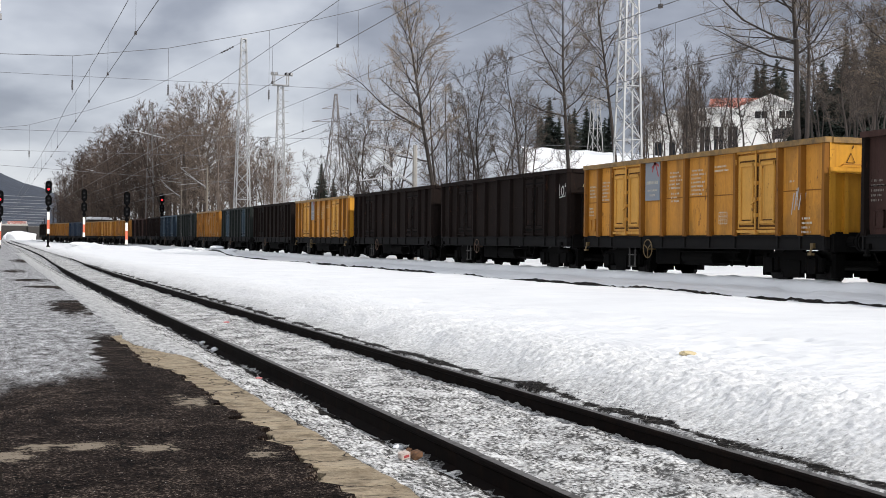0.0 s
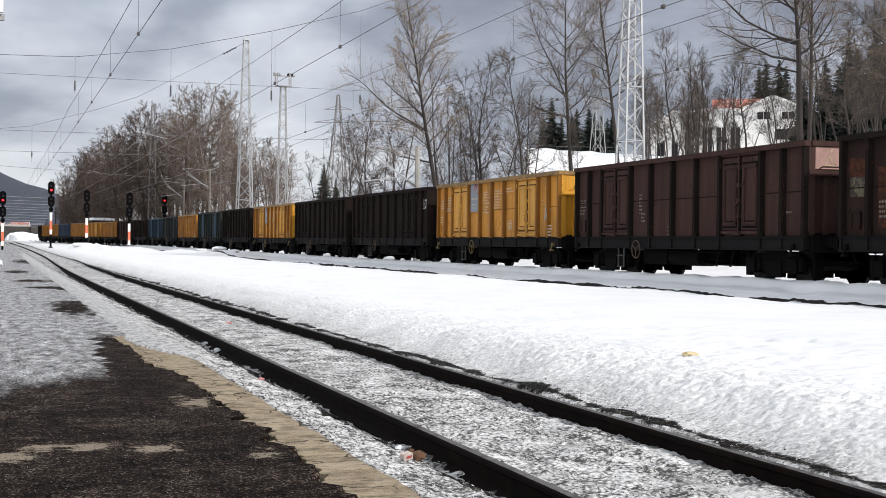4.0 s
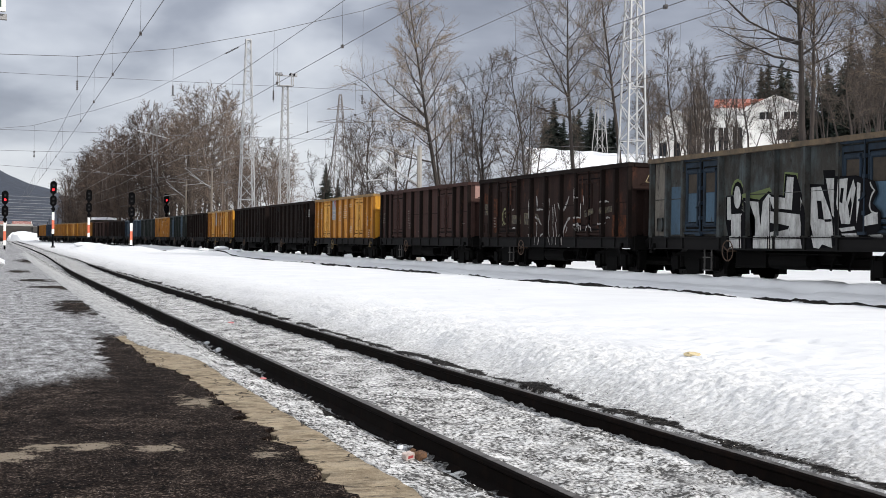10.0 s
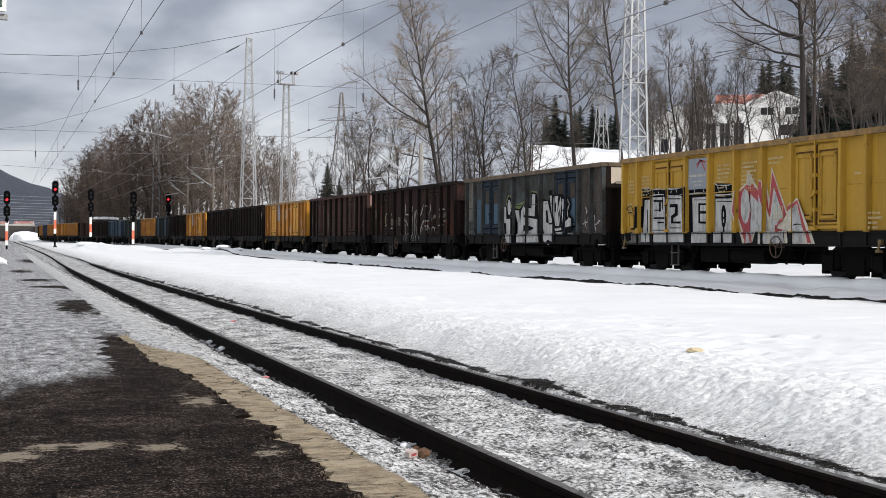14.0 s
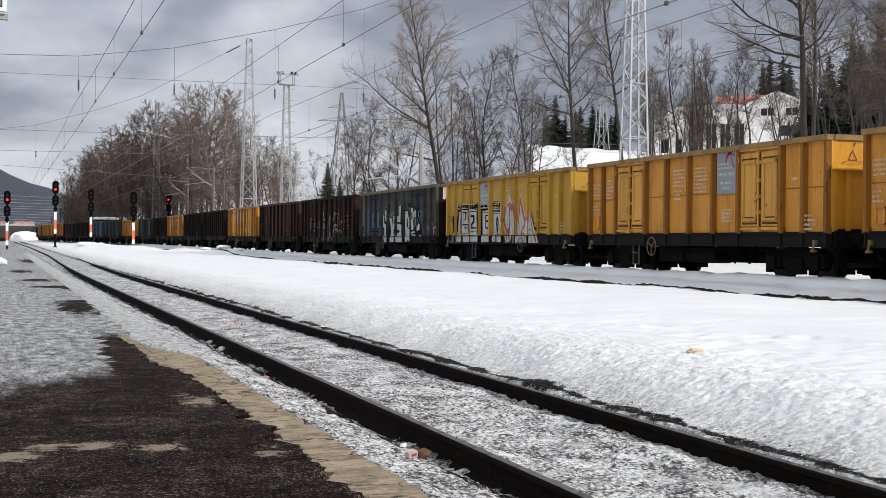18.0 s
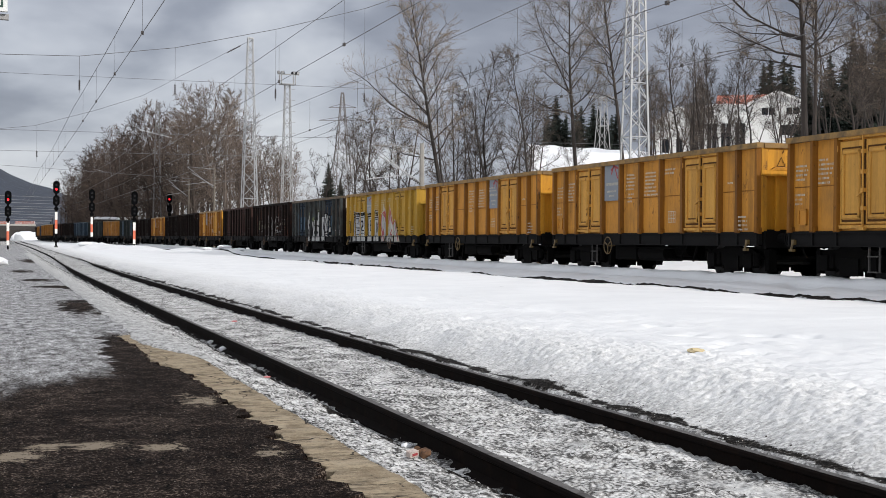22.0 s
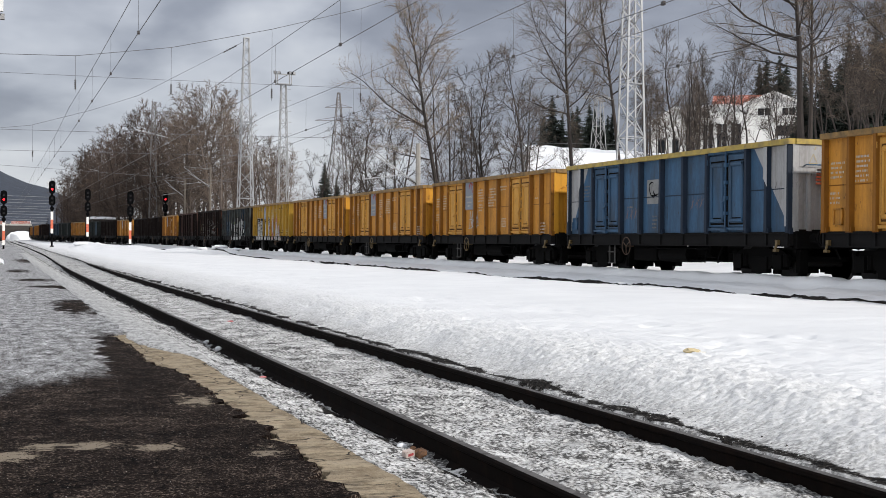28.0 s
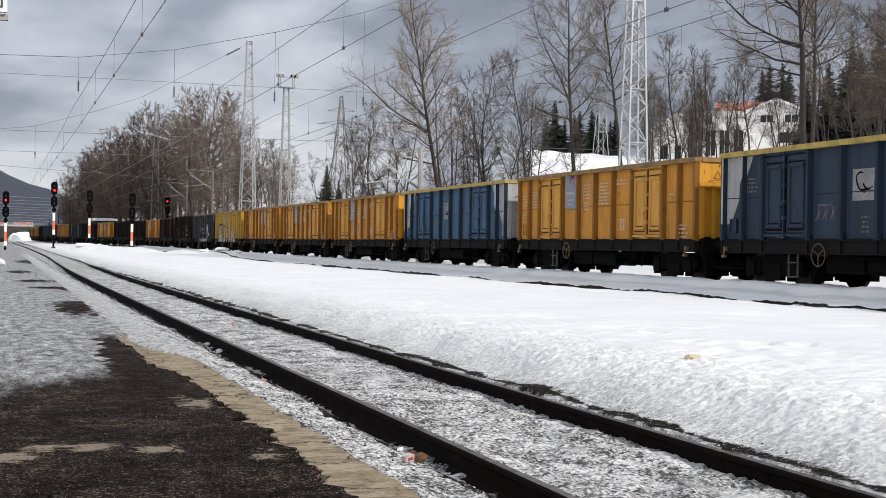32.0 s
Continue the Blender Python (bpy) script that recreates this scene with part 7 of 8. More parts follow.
def build_overhead_line():
    for x in TRACKS:
        w = thing("overhead_line", "dark overhead contact line hung over a railway track", "overhead line", group="overhead lines")
        top, low = (8.15, 6.55) if x > 10 else (8.05, 6.60)
        for y0, y1 in ((8, 70), (70, 135), (135, 200), (200, 270)):
            part("messenger_wire", polyline(sag((x, y0, top + rise(y0)), (x, y1, top + rise(y1)), 0.22, 8), 0.0115), "wire", w)
            part("contact_wire", polyline([(x, y0, low + rise(y0)), (x, y1, low + rise(y1))], 0.0115), "wire", w)
            n = 7
            for i in range(1, n):
                t = i / n
                y = y0 + (y1 - y0) * t
                part("dropper", polyline([(x, y, top + rise(y) - 0.88 * t * (1 - t)), (x, y, low + rise(y))], 0.006, 3), "wire", w)
                if y0 < 100:
                    part("clamp", Shape().box(-0.03, 0.03, -0.06, 0.06, -0.04, 0.05), "insulator", w, at=pose(x, y, low + rise(y)))
    # head spans across all the tracks
    s = thing("head_span", "steel cross-span wires with hanging insulators over the tracks", "head span", group="head spans")
    y = 70.0
    part("span_wire", polyline([(-14, y, 11.6), (-5, y, 10.75), (0, y, 10.65), (3.7, y, 10.75), (8.6, y, 11.45), (14.0, y, 12.75), (19.0, y, 14.2), (35.2, y - 0.5, 20.6)], 0.016), "wire", s)
    part("upper_cross_wire", polyline([(-14, y, 9.7), (8.4, y, 9.72), (35.0, y - 0.5, 9.75)], 0.010), "wire", s)
    part("lower_cross_wire", polyline([(-14, y, 6.75), (8.4, y, 6.85), (35.0, y - 0.5, 7.1)], 0.010), "wire", s)
    for x, zt in ((3.7, 10.75), (8.6, 11.45), (14.0, 12.75), (19.0, 14.2)):
        part("hanger", polyline([(x, y, zt), (x, y, 8.85)], 0.009), "wire", s)
        part("insulator", insulator((x, y, 9.25), 0.42, 0.065), "insulator", s)
    s = thing("head_span", "steel cross-span wires hung from the far lattice mast", "head span", group="head spans")
    y = 135.0
    part("span_wire", polyline([(24.2, y, 22.1), (22.8, y, 21.3), (13.3, y, 15.9), (8.6, y, 14.2), (2.9, y, 12.5), (-0.3, y, 12.1), (-12, y, 13.0)], 0.018), "wire", s)
    part("insulator", insulator((22.6, y, 21.15), 1.3, 0.14, (9.5, 0, 5.4)), "insulator", s)
    part("upper_cross_wire", polyline([(-12, y, 9.9), (24.2, y, 10.1)], 0.016), "wire", s)
    part("lower_cross_wire", polyline([(-12, y, 9.1), (24.2, y, 7.3)], 0.016), "wire", s)
    for x, zt in ((3.1, 12.5),):
        part("hanger", polyline([(x, y, zt), (x, y, 8.9)], 0.012), "wire", s)
        part("insulator", insulator((x, y, 9.7), 0.5, 0.10), "insulator", s)
    # far spans seen end to end above the bridge
    for i, (yy, z) in enumerate(((330, 11.6), (345, 10.4), (372, 9.6), (400, 8.6), (440, 7.6), (455, 6.6))):
        s = thing("head_span", "far pale cross-span wires above the station throat", "head span", group="head spans")
        part("span_wire", polyline([(-24, yy, z + 0.5), (2, yy, z + 0.1), (15, yy, z - 0.2)], 0.05), "galv_dull", s)
        part("lower_cross_wire", polyline([(-24, yy, z - 0.7), (2, yy, z - 0.8), (15, yy, z - 1.0)], 0.035), "galv_dull", s)
        part("post", Shape().bar((15, yy, 0.4), (15, yy, z + 0.6), 0.5 if i == 0 else 0.22), "signal_black", s)
        part("post", Shape().bar((-24, yy, 0.0), (-24, yy, z + 1.0), 0.35), "bridge", s)


def catenary_pole(y, x, top, reach, label):
    p = thing("catenary_pole", label, "catenary pole", pose(x, y, ground_z(x, y)), group="catenary poles")
    h = top - ground_z(x, y)
    steel = "galv" if y < 100 else "galv_dull"
    part("pole", Shape().tube((0, 0, -0.4), (0, 0, h), 0.19 if y < 100 else 0.14, 0.13 if y < 100 else 0.10, 8), "pole" if y < 100 else "pole_dim", p)
    part("stay", Shape().tube((0, 0, h - 2.4), (-reach, 0, h - 0.15), 0.035, sides=5), steel, p)
    part("bracket_tube", Shape().tube((0, 0, h - 2.2), (-reach * 0.85, 0, h - 0.75), 0.045, sides=5), steel, p)
    part("tie_rod", Shape().tube((0, 0, h - 0.3), (-reach, 0, h - 0.10), 0.022, sides=5), "galv_dull", p)
    part("registration_arm", Shape().tube((-0.9, 0, h - 1.75), (-reach - 0.2, 0, h - 2.05), 0.032, sides=5), steel, p)
    part("insulator", insulator((-0.35, 0, h - 2.1), 0.5, 0.08, (-1, 0, 0.6)), "insulator", p)
    return p


def signal(x, y, top, red, post_rows=5, label="railway signal with black heads on a red and white post"):
    z = ground_z(x, y) - 0.1
    s = thing("railway_signal", label, "railway signal", pose(x, y, z, 0, 0, 0), group="railway signals")
    h = top - z

    def head(zc, ht, lamps, lit, name="signal_head"):
        b = Shape()
        n = 14
        rw = min(0.34, ht / 2)
        prof = [(rw * math.cos(2 * math.pi * (i + 0.5) / n), (ht / 2 - rw) * (1 if i < n / 2 else -1) + rw * math.sin(2 * math.pi * (i + 0.5) / n)) for i in range(n)]
        k = len(b.v)
        b.v += [(px, -0.14, pz) for px, pz in prof] + [(px, -0.10, pz) for px, pz in prof]
        b.f += [tuple(range(k, k + n)), tuple(range(k + 2 * n - 1, k + n - 1, -1))]
        for i in range(n):
            j = (i + 1) % n
            b.f.append((k + i, k + n + i, k + n + j, k + j))
        b.box(-0.19, 0.19, -0.10, 0.16, -ht / 2 + 0.12, ht / 2 - 0.12)
        ob = part(name, b, "signal_black", s, at=pose(0, 0, zc))
        for i in range(lamps):
            lz = 0.22 - i * 0.44
            part("hood", Shape().hexa([(-0.14, -0.42, lz + 0.10), (0.14, -0.42, lz + 0.10), (0.14, -0.14, lz + 0.10), (-0.14, -0.14, lz + 0.10), (-0.10, -0.42, lz + 0.16), (0.10, -0.42, lz + 0.16), (0.12, -0.14, lz + 0.17), (-0.12, -0.14, lz + 0.17)]), "signal_black", ob)
            part("lamp", Shape().disc((0, -0.16, lz), 0.115, 0.012, 12, "y"), "signal_red" if i == lit else "signal_lens", ob)

    head(h - 0.72, 1.42, 2, 1 if red else -1)
    head(h - 2.12, 1.16, 2, -1)
    head(h - 2.98, 0.44, 0, -1, "marker_head")
    part("mast", Shape().tube((0, 0.06, 0), (0, 0.06, h - 0.4), 0.10, sides=8), "signal_black", s)
    z0 = h - 3.3
    for i, step in enumerate((0.85, 0.95, 0.5)):
        part("band", Shape().box(-0.13, 0.13, -0.06, -0.03, z0 - step, z0), "post_red" if i == 1 else "post_white", s, "red painted band" if i == 1 else "white painted band")
        z0 -= step
    part("foot", Shape().box(-0.2, 0.2, -0.2, 0.2, -0.1, 0.25), "bridge", s)
    return s


build_masts()
build_overhead_line()
catenary_pole(68.6, 21.95, 6.7, 2.9, "grey concrete catenary pole with a steel bracket")
catenary_pole(143.6, 21.98, 9.4, 2.9, "grey concrete catenary pole with a steel bracket")
catenary_pole(205.0, 23.5, 9.6, 2.6, "grey concrete catenary pole with a steel bracket")
catenary_pole(172.0, 23.0, 9.2, 2.6, "grey concrete catenary pole with a steel bracket")
catenary_pole(240.0, 24.0, 10.0, 2.6, "grey concrete catenary pole with a steel bracket")
signal(0.45, 140.0, 6.2, True)
signal(5.28, 143.0, 7.45, True)
signal(9.85, 158.0, 7.2, False)
signal(13.15, 141.0, 6.4, False)
signal(21.2, 178.0, 7.7, True)


# ---- trees ----
def bare_tree(seed, height, girth, base, reach, limbs, branches, twigs, fine, stems=1, twig_r=0.008, low=66.0, high=30.0, forced=(), bend=0.05):
    """A bare tree in metres: trunk meshes, one mesh of boughs and one of twigs. low and high: the boughs' angle
    from the stem at the foot and at the top of the crown; forced: single great boughs (height share, azimuth, angle, length)."""
    rng = random.Random(seed)
    trunks, boughs, crown = [Shape() for _ in range(stems)], Shape(), Shape()

    def grow(shape, p, d, length, r, seg, wander, lift, sides, tip):
        pts, dirs = [p.copy()], [d.copy()]
        for i in range(seg):
            d = (d + Vector((rng.gauss(0, wander), rng.gauss(0, wander), rng.gauss(0, wander) + lift))).normalized()
            q = p + d * (length / seg)
            shape.tube(p, q, r * (1 - (1 - tip) * i / seg), r * (1 - (1 - tip) * (i + 1) / seg), sides, caps=False)
            p = q
            pts.append(p.copy())
            dirs.append(d.copy())
        return pts, dirs

    def spike(p, d, length, r):
        a = d.cross(Vector((0.3, 0.5, 0.8))).normalized() * r
        c = d.cross(a)
        n = len(crown.v)
        crown.v += [tuple(p + a), tuple(p - a * 0.5 + c * 0.87), tuple(p - a * 0.5 - c * 0.87), tuple(p + d * length)]
        crown.f += [(n, n + 1, n + 3), (n + 1, n + 2, n + 3), (n + 2, n, n + 3)]

    def along(pts, dirs, t):
        k = min(int(t * (len(pts) - 1)), len(pts) - 2)
        u = t * (len(pts) - 1) - k
        return pts[k].lerp(pts[k + 1], u), dirs[k + 1]

    def side_dir(d, angle):
        a = d.cross(Vector((rng.gauss(0, 1), rng.gauss(0, 1), rng.gauss(0, 1)))).normalized()
        return (d * math.cos(angle) + a * math.sin(angle)).normalized()

    def twig(p, d, length):
        """A bent twig with finer ones at its sides."""
        if not fine:
            spike(p, d, length, twig_r)
            return
        q = p + d * (length * 0.5)
        e = (d + Vector((rng.gauss(0, 0.2), rng.gauss(0, 0.2), rng.gauss(0.05, 0.2)))).normalized()
        crown.tube(p, q, twig_r, twig_r * 0.75, 3, caps=False)
        spike(q, e, length * 0.6, twig_r * 0.75)
        for _ in range(fine):
            s = rng.uniform(0.25, 1.0)
            spike(p.lerp(q, s) if rng.random() < 0.5 else q + e * (length * 0.4 * s), side_dir(e, rng.uniform(0.5, 0.95)), length * rng.uniform(0.3, 0.6), twig_r * 0.65)

    def dress(b1, c1, length, r1):
        """Branches and twigs along one bough."""
        n2 = max(3, round(branches * (0.45 + 0.55 * min(length / (reach * height), 1.3))))
        for j in range(n2):
            t2 = 0.15 + 0.85 * (j + rng.random()) / n2
            p2, d2 = along(b1, c1, t2)
            l2 = length * (0.52 - 0.30 * t2) * rng.uniform(0.7, 1.2) + 0.25
            b2, c2 = grow(boughs, p2, side_dir(d2, rng.uniform(0.5, 0.95)), l2, max(r1 * 0.42 * (1.2 - t2), twig_r * 1.3), 3, 0.15, 0.04, 3, 0.45)
            for k in range(twigs):
                p3, d3 = along(b2, c2, 0.1 + 0.9 * (k + rng.random()) / twigs)
                twig(p3, side_dir(d3, rng.uniform(0.35, 0.9)), l2 * rng.uniform(0.25, 0.5) + 0.16)

    for st in range(stems):
        h = height * (1 if st == 0 else rng.uniform(0.72, 0.97))
        lean = 0.015 if stems == 1 else 0.17
        foot = Vector((rng.gauss(0, 0.1 * (stems - 1)), rng.gauss(0, 0.1 * (stems - 1)), -0.4))
        pts, dirs = grow(trunks[st], foot, Vector((rng.gauss(0, lean), rng.gauss(0, lean), 1)).normalized(), h + 0.4, girth * (1 if st == 0 else 0.8), 12, bend, 0.03, 7, 0.07)
        n1, az = max(5, limbs // stems), rng.random() * 6.28
        plan = []
        for i in range(n1):
            t = base + (0.985 - base) * (i + rng.random()) / n1
            u = (t - base) / (1 - base)
            az += 2.4 + rng.gauss(0, 0.5)
            ln = reach * h * math.sin(math.pi * min(0.22 + 0.78 * u, 1.0) ** 0.9) ** 0.6 * rng.uniform(0.65, 1.15) + 0.35
            plan.append((t, az, radians(low + (high - low) * u + rng.gauss(0, 7)), ln))
        if st == 0:
            plan += [(t, radians(a), radians(b), ln) for t, a, b, ln in forced]
        for t, a, ang, ln in plan:
            p, d = along(pts, dirs, t)
            out = Vector((math.cos(a), math.sin(a), 0))
            way = (d * math.cos(ang) + out * math.sin(ang)).normalized()
            r1 = min(girth * (1 - 0.93 * t) * 0.62, 0.012 + 0.013 * ln)
            b1, c1 = grow(boughs, p, way, ln, r1, 6, 0.10, 0.05, 4, 0.22)
            dress(b1, c1, ln, r1)
    return [q.mesh("trunk") for q in trunks], boughs.mesh("branchwork"), crown.mesh("crown")


def spruce_mesh(seed, height):
    rng = random.Random(seed)
    trunk, crown = Shape(), Shape()
    trunk.tube((0, 0, -0.4), (0, 0, height * 0.97), height * 0.016, 0.02, 7, caps=False)
    z = height * 0.08
    while z < height * 0.98:
        t = z / height
        reach = height * 0.26 * (1 - t) ** 0.85 + 0.15
        n = 11 if t < 0.7 else 7
        a0 = rng.random() * 6.28
        for i in range(n):
            a = a0 + 2 * math.pi * i / n + rng.gauss(0, 0.2)
            r = reach * rng.uniform(0.55, 1.2)
            zb = z + height * rng.uniform(-0.022, 0.022)
            steps = 4
            for s in range(steps):
                q0, q1 = s / steps, (s + 1) / steps
                c = Vector((math.cos(a), math.sin(a), 0))
                side = Vector((-math.sin(a), math.cos(a), 0))
                p = c * (r * q0) + Vector((0, 0, zb - 0.35 * r * q0 + 0.12 * r * q0 * q0))
                q = c * (r * q1) + Vector((0, 0, zb - 0.35 * r * q1 + 0.12 * r * q1 * q1))
                wd = (0.24 + 0.20 * r) * (1.15 - q0)
                for sg in (-1, 1):
                    tip = p.lerp(q, 0.9) + side * (sg * wd * rng.uniform(0.7, 1.3)) + Vector((0, 0, -wd * rng.uniform(0.25, 0.6)))
                    crown.poly([p, q, tip])
                crown.poly([p, q, p.lerp(q, 0.6) + Vector((0, 0, -wd * rng.uniform(0.5, 1.0)))])
        z += height * 0.019
    return [trunk.mesh("trunk")], crown.mesh("crown")


TREE = {}


def tree_kinds():
    # single trees on the bank: a leaning one with a long bough, a forked one, a straight one and the great one by the house
    TREE["hero0"] = (16.0, bare_tree(1, 16.0, 0.19, 0.36, 0.18, 30, 10, 8, 3, forced=((0.50, 172, 58, 5.6), (0.68, 20, 38, 3.2)), twig_r=0.0085, bend=0.018))
    TREE["hero1"] = (16.0, bare_tree(12, 16.0, 0.17, 0.42, 0.19, 24, 10, 8, 3, forced=((0.55, 170, 22, 6.6), (0.62, 30, 40, 3.0)), twig_r=0.0075, bend=0.018))
    TREE["hero2"] = (16.0, bare_tree(23, 16.0, 0.17, 0.40, 0.18, 24, 10, 8, 3, forced=((0.62, 185, 36, 4.6), (0.5, 10, 55, 3.0)), twig_r=0.0085, bend=0.018))
    TREE["hero3"] = (16.0, bare_tree(31, 16.0, 0.22, 0.36, 0.20, 18, 10, 8, 3, forced=((0.50, 175, 74, 6.6), (0.44, 182, 80, 4.8), (0.60, 178, 70, 4.4), (0.70, 170, 55, 4.6), (0.66, 10, 45, 4.0)), twig_r=0.007, bend=0.018))
    TREE["slim0"] = (9.0, bare_tree(3, 9.0, 0.085, 0.30, 0.15, 21, 6, 6, 1, 3, 0.0085, 50, 22))
    TREE["slim1"] = (9.0, bare_tree(4, 9.0, 0.080, 0.26, 0.14, 24, 6, 5, 1, 3, 0.0085, 48, 20))
    TREE["slim2"] = (9.0, bare_tree(9, 9.0, 0.090, 0.34, 0.18, 18, 7, 6, 1, 2, 0.0085, 55, 25))
    TREE["slim3"] = (9.0, bare_tree(17, 9.0, 0.095, 0.32, 0.17, 16, 8, 6, 1, 1, 0.0085, 58, 26))
    TREE["wood0"] = (16.0, bare_tree(5, 16.0, 0.16, 0.26, 0.19, 22, 7, 9, 0, 1, 0.015, 60, 40))
    TREE["wood1"] = (16.0, bare_tree(6, 16.0, 0.15, 0.20, 0.22, 22, 7, 9, 0, 2, 0.015, 64, 44))
    TREE["wood2"] = (16.0, bare_tree(8, 16.0, 0.17, 0.24, 0.24, 22, 7, 9, 0, 1, 0.015, 66, 46))
    TREE["wood3"] = (16.0, bare_tree(14, 16.0, 0.15, 0.18, 0.20, 22, 7, 9, 0, 2, 0.015, 62, 42))
    TREE["spruce0"] = (14.0, spruce_mesh(1, 14.0))
    TREE["spruce1"] = (14.0, spruce_mesh(2, 14.0))


def plant(kind, x, y, top, rng, label, group, twig="twig", lean=3.0, tilt=None, bark="bark"):
    """tilt: degrees by which it leans towards +x, with no chance turn."""
    h0, meshes = TREE[kind]
    z = ground_z(x, y)
    k = max(top - z, 2.0) / h0
    turn = rng.gauss(0, lean), rng.gauss(0, lean), rng.uniform(0, 360)
    m = (pose(x, y, z, *turn) if tilt is None else pose(x, y, z, 0, tilt, 0)) @ Matrix.Scale(k, 4)
    t = thing("tree", label, "tree", m, group=group)
    for q in meshes[0]:
        part("trunk", q, bark, t)
    if kind.startswith("spruce"):
        part("crown", meshes[1], "needles", t)
    else:
        tagged(part("branchwork", meshes[1], bark, t), kind="stuff")
        part("crown", meshes[2], twig, t)
    return t


# skyline of the lineside wood: bearing (x / y) and slope up to the tree tops
WOOD_LINE = ((0.040, 0.030), (0.047, 0.049), (0.061, 0.069), (0.081, 0.083), (0.106, 0.105), (0.122, 0.112), (0.146, 0.122), (0.156, 0.129),
             (0.166, 0.128), (0.176, 0.114), (0.185, 0.090), (0.196, 0.089), (0.210, 0.082), (0.223, 0.065), (0.235, 0.045))


def wood_top(x, y):
    u = min(max(x / y, 0.040), 0.235)
    for (a, s), (b, t) in zip(WOOD_LINE, WOOD_LINE[1:]):
        if u <= b:
            return 1.2 + y * (s + (t - s) * (u - a) / (b - a))
    return 1.2 + y * 0.045


def build_trees():
    rng = random.Random(77)
    tree_kinds()
    near = "bare grey-brown deciduous tree on the snowy bank"
    g = "bare trees on the bank"
    # these crowns carry the sun-paled twig colour
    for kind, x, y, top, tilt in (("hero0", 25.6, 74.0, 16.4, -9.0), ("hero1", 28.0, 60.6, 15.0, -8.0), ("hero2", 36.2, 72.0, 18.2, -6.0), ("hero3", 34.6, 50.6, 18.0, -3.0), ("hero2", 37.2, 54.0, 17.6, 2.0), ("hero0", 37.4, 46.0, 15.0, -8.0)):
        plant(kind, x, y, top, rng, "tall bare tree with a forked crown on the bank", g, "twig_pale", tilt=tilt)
    for i, (x, y, top) in enumerate(((27.2, 78.0, 12.7), (29.8, 80.0, 13.0), (29.3, 76.0, 12.4), (28.6, 78.5, 11.5), (30.6, 83.0, 12.0), (29.9, 72.0, 12.7), (30.6, 74.0, 11.6), (31.6, 77.0, 10.6),
                                     (24.9, 96.0, 11.0), (25.2, 92.0, 11.2), (26.8, 90.0, 11.6), (25.0, 103.0, 10.6), (24.6, 84.0, 10.6), (26.3, 99.0, 10.0), (27.6, 95.0, 10.8),
                                     (38.9, 68.0, 12.2), (40.3, 69.0, 13.6), (41.8, 67.0, 13.0), (43.2, 66.0, 12.4), (44.6, 68.0, 13.2), (46.2, 70.0, 12.0), (40.9, 74.0, 14.6), (42.5, 72.0, 13.7), (42.6, 70.0, 13.1), (44.3, 78.0, 14.3), (39.7, 76.0, 12.4), (45.6, 73.0, 12.8),
                                     (37.2, 81.0, 9.8), (34.0, 84.0, 9.4), (36.0, 79.0, 9.0), (31.2, 88.0, 9.8))):
        plant("slim%d" % (i * 3 % 4), x, y, top, rng, "slender bare tree with several thin stems", g, lean=2.0)
    # thicket to the left of the house
    for i in range(16):
        y = rng.uniform(80, 98)
        x = y * rng.uniform(0.525, 0.585)
        plant("slim%d" % (i % 4), x, y, 1.2 + y * rng.uniform(0.118, 0.158), rng, near, g)
    # slender stand on the slope to the right of the house
    for i in range(34):
        y = rng.uniform(52, 88)
        k = rng.uniform(0.69, 0.84)
        x = y * k
        plant(("slim3", "slim2", "slim0", "slim3")[i % 4], x, y, 1.2 + y * rng.uniform(0.15, 0.26), rng, near, g)
    for i in range(10):
        y = rng.uniform(84, 100)
        x = y * rng.uniform(0.60, 0.70)
        plant("slim%d" % (i % 4), x, y, ground_z(x, y) + rng.uniform(2.5, 4.0), rng, near, g)
    # spruces
    for x, y, top in ((68.6, 156.3, 20.8), (70.6, 158.5, 18.6), (71.0, 154.0, 19.2), (73.0, 164.0, 18.0), (72.5, 150.0, 18.2), (66.5, 152.0, 17.4), (69.0, 161.0, 18.8), (73.1, 155.0, 19.7), (74.6, 156.0, 19.2), (75.8, 154.0, 18.6), (69.7, 153.0, 18.4), (77.2, 158.0, 18.6), (42.6, 175.7, 12.4), (45.0, 178.0, 10.4),
                      (110.8, 174.0, 29.4), (112.3, 174.0, 30.4), (113.9, 173.0, 30.6), (115.6, 174.0, 29.8),
                      (71.2, 104.0, 17.6), (74.8, 106.0, 19.6), (71.5, 98.0, 20.2), (74.8, 101.0, 20.0), (72.7, 96.0, 20.3), (76.2, 99.0, 20.4), (76.1, 97.0, 20.8), (75.4, 105.0, 18.8), (78.0, 102.0, 20.6), (69.0, 101.0, 15.5), (73.2, 103.0, 17.0), (77.0, 106.0, 19.0), (70.4, 96.0, 17.0), (80.5, 104.0, 21.0)):
        plant("spruce%d" % (int(x) % 2), x, y, top, rng, "dark green spruce on the hillside", "spruces", lean=1.0)
    # the long wood that follows the line
    for i in range(132):
        y = 140 + 190 * ((i + rng.random()) / 132) ** 0.85
        x = path_x(y) + 4.6 + abs(rng.gauss(0, 5.5))
        if x / y > 0.178 or (x < 24.5 and 192 < y < 201) or (x < 21.5 and 255 < y < 266):
            continue
        # trees past this bearing get the colours with sunlight put in
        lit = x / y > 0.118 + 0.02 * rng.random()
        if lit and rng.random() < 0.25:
            continue
        top = wood_top(x, y) * (0.98 - (0.26 - 0.10 * smooth(220, 300, y)) * rng.random())
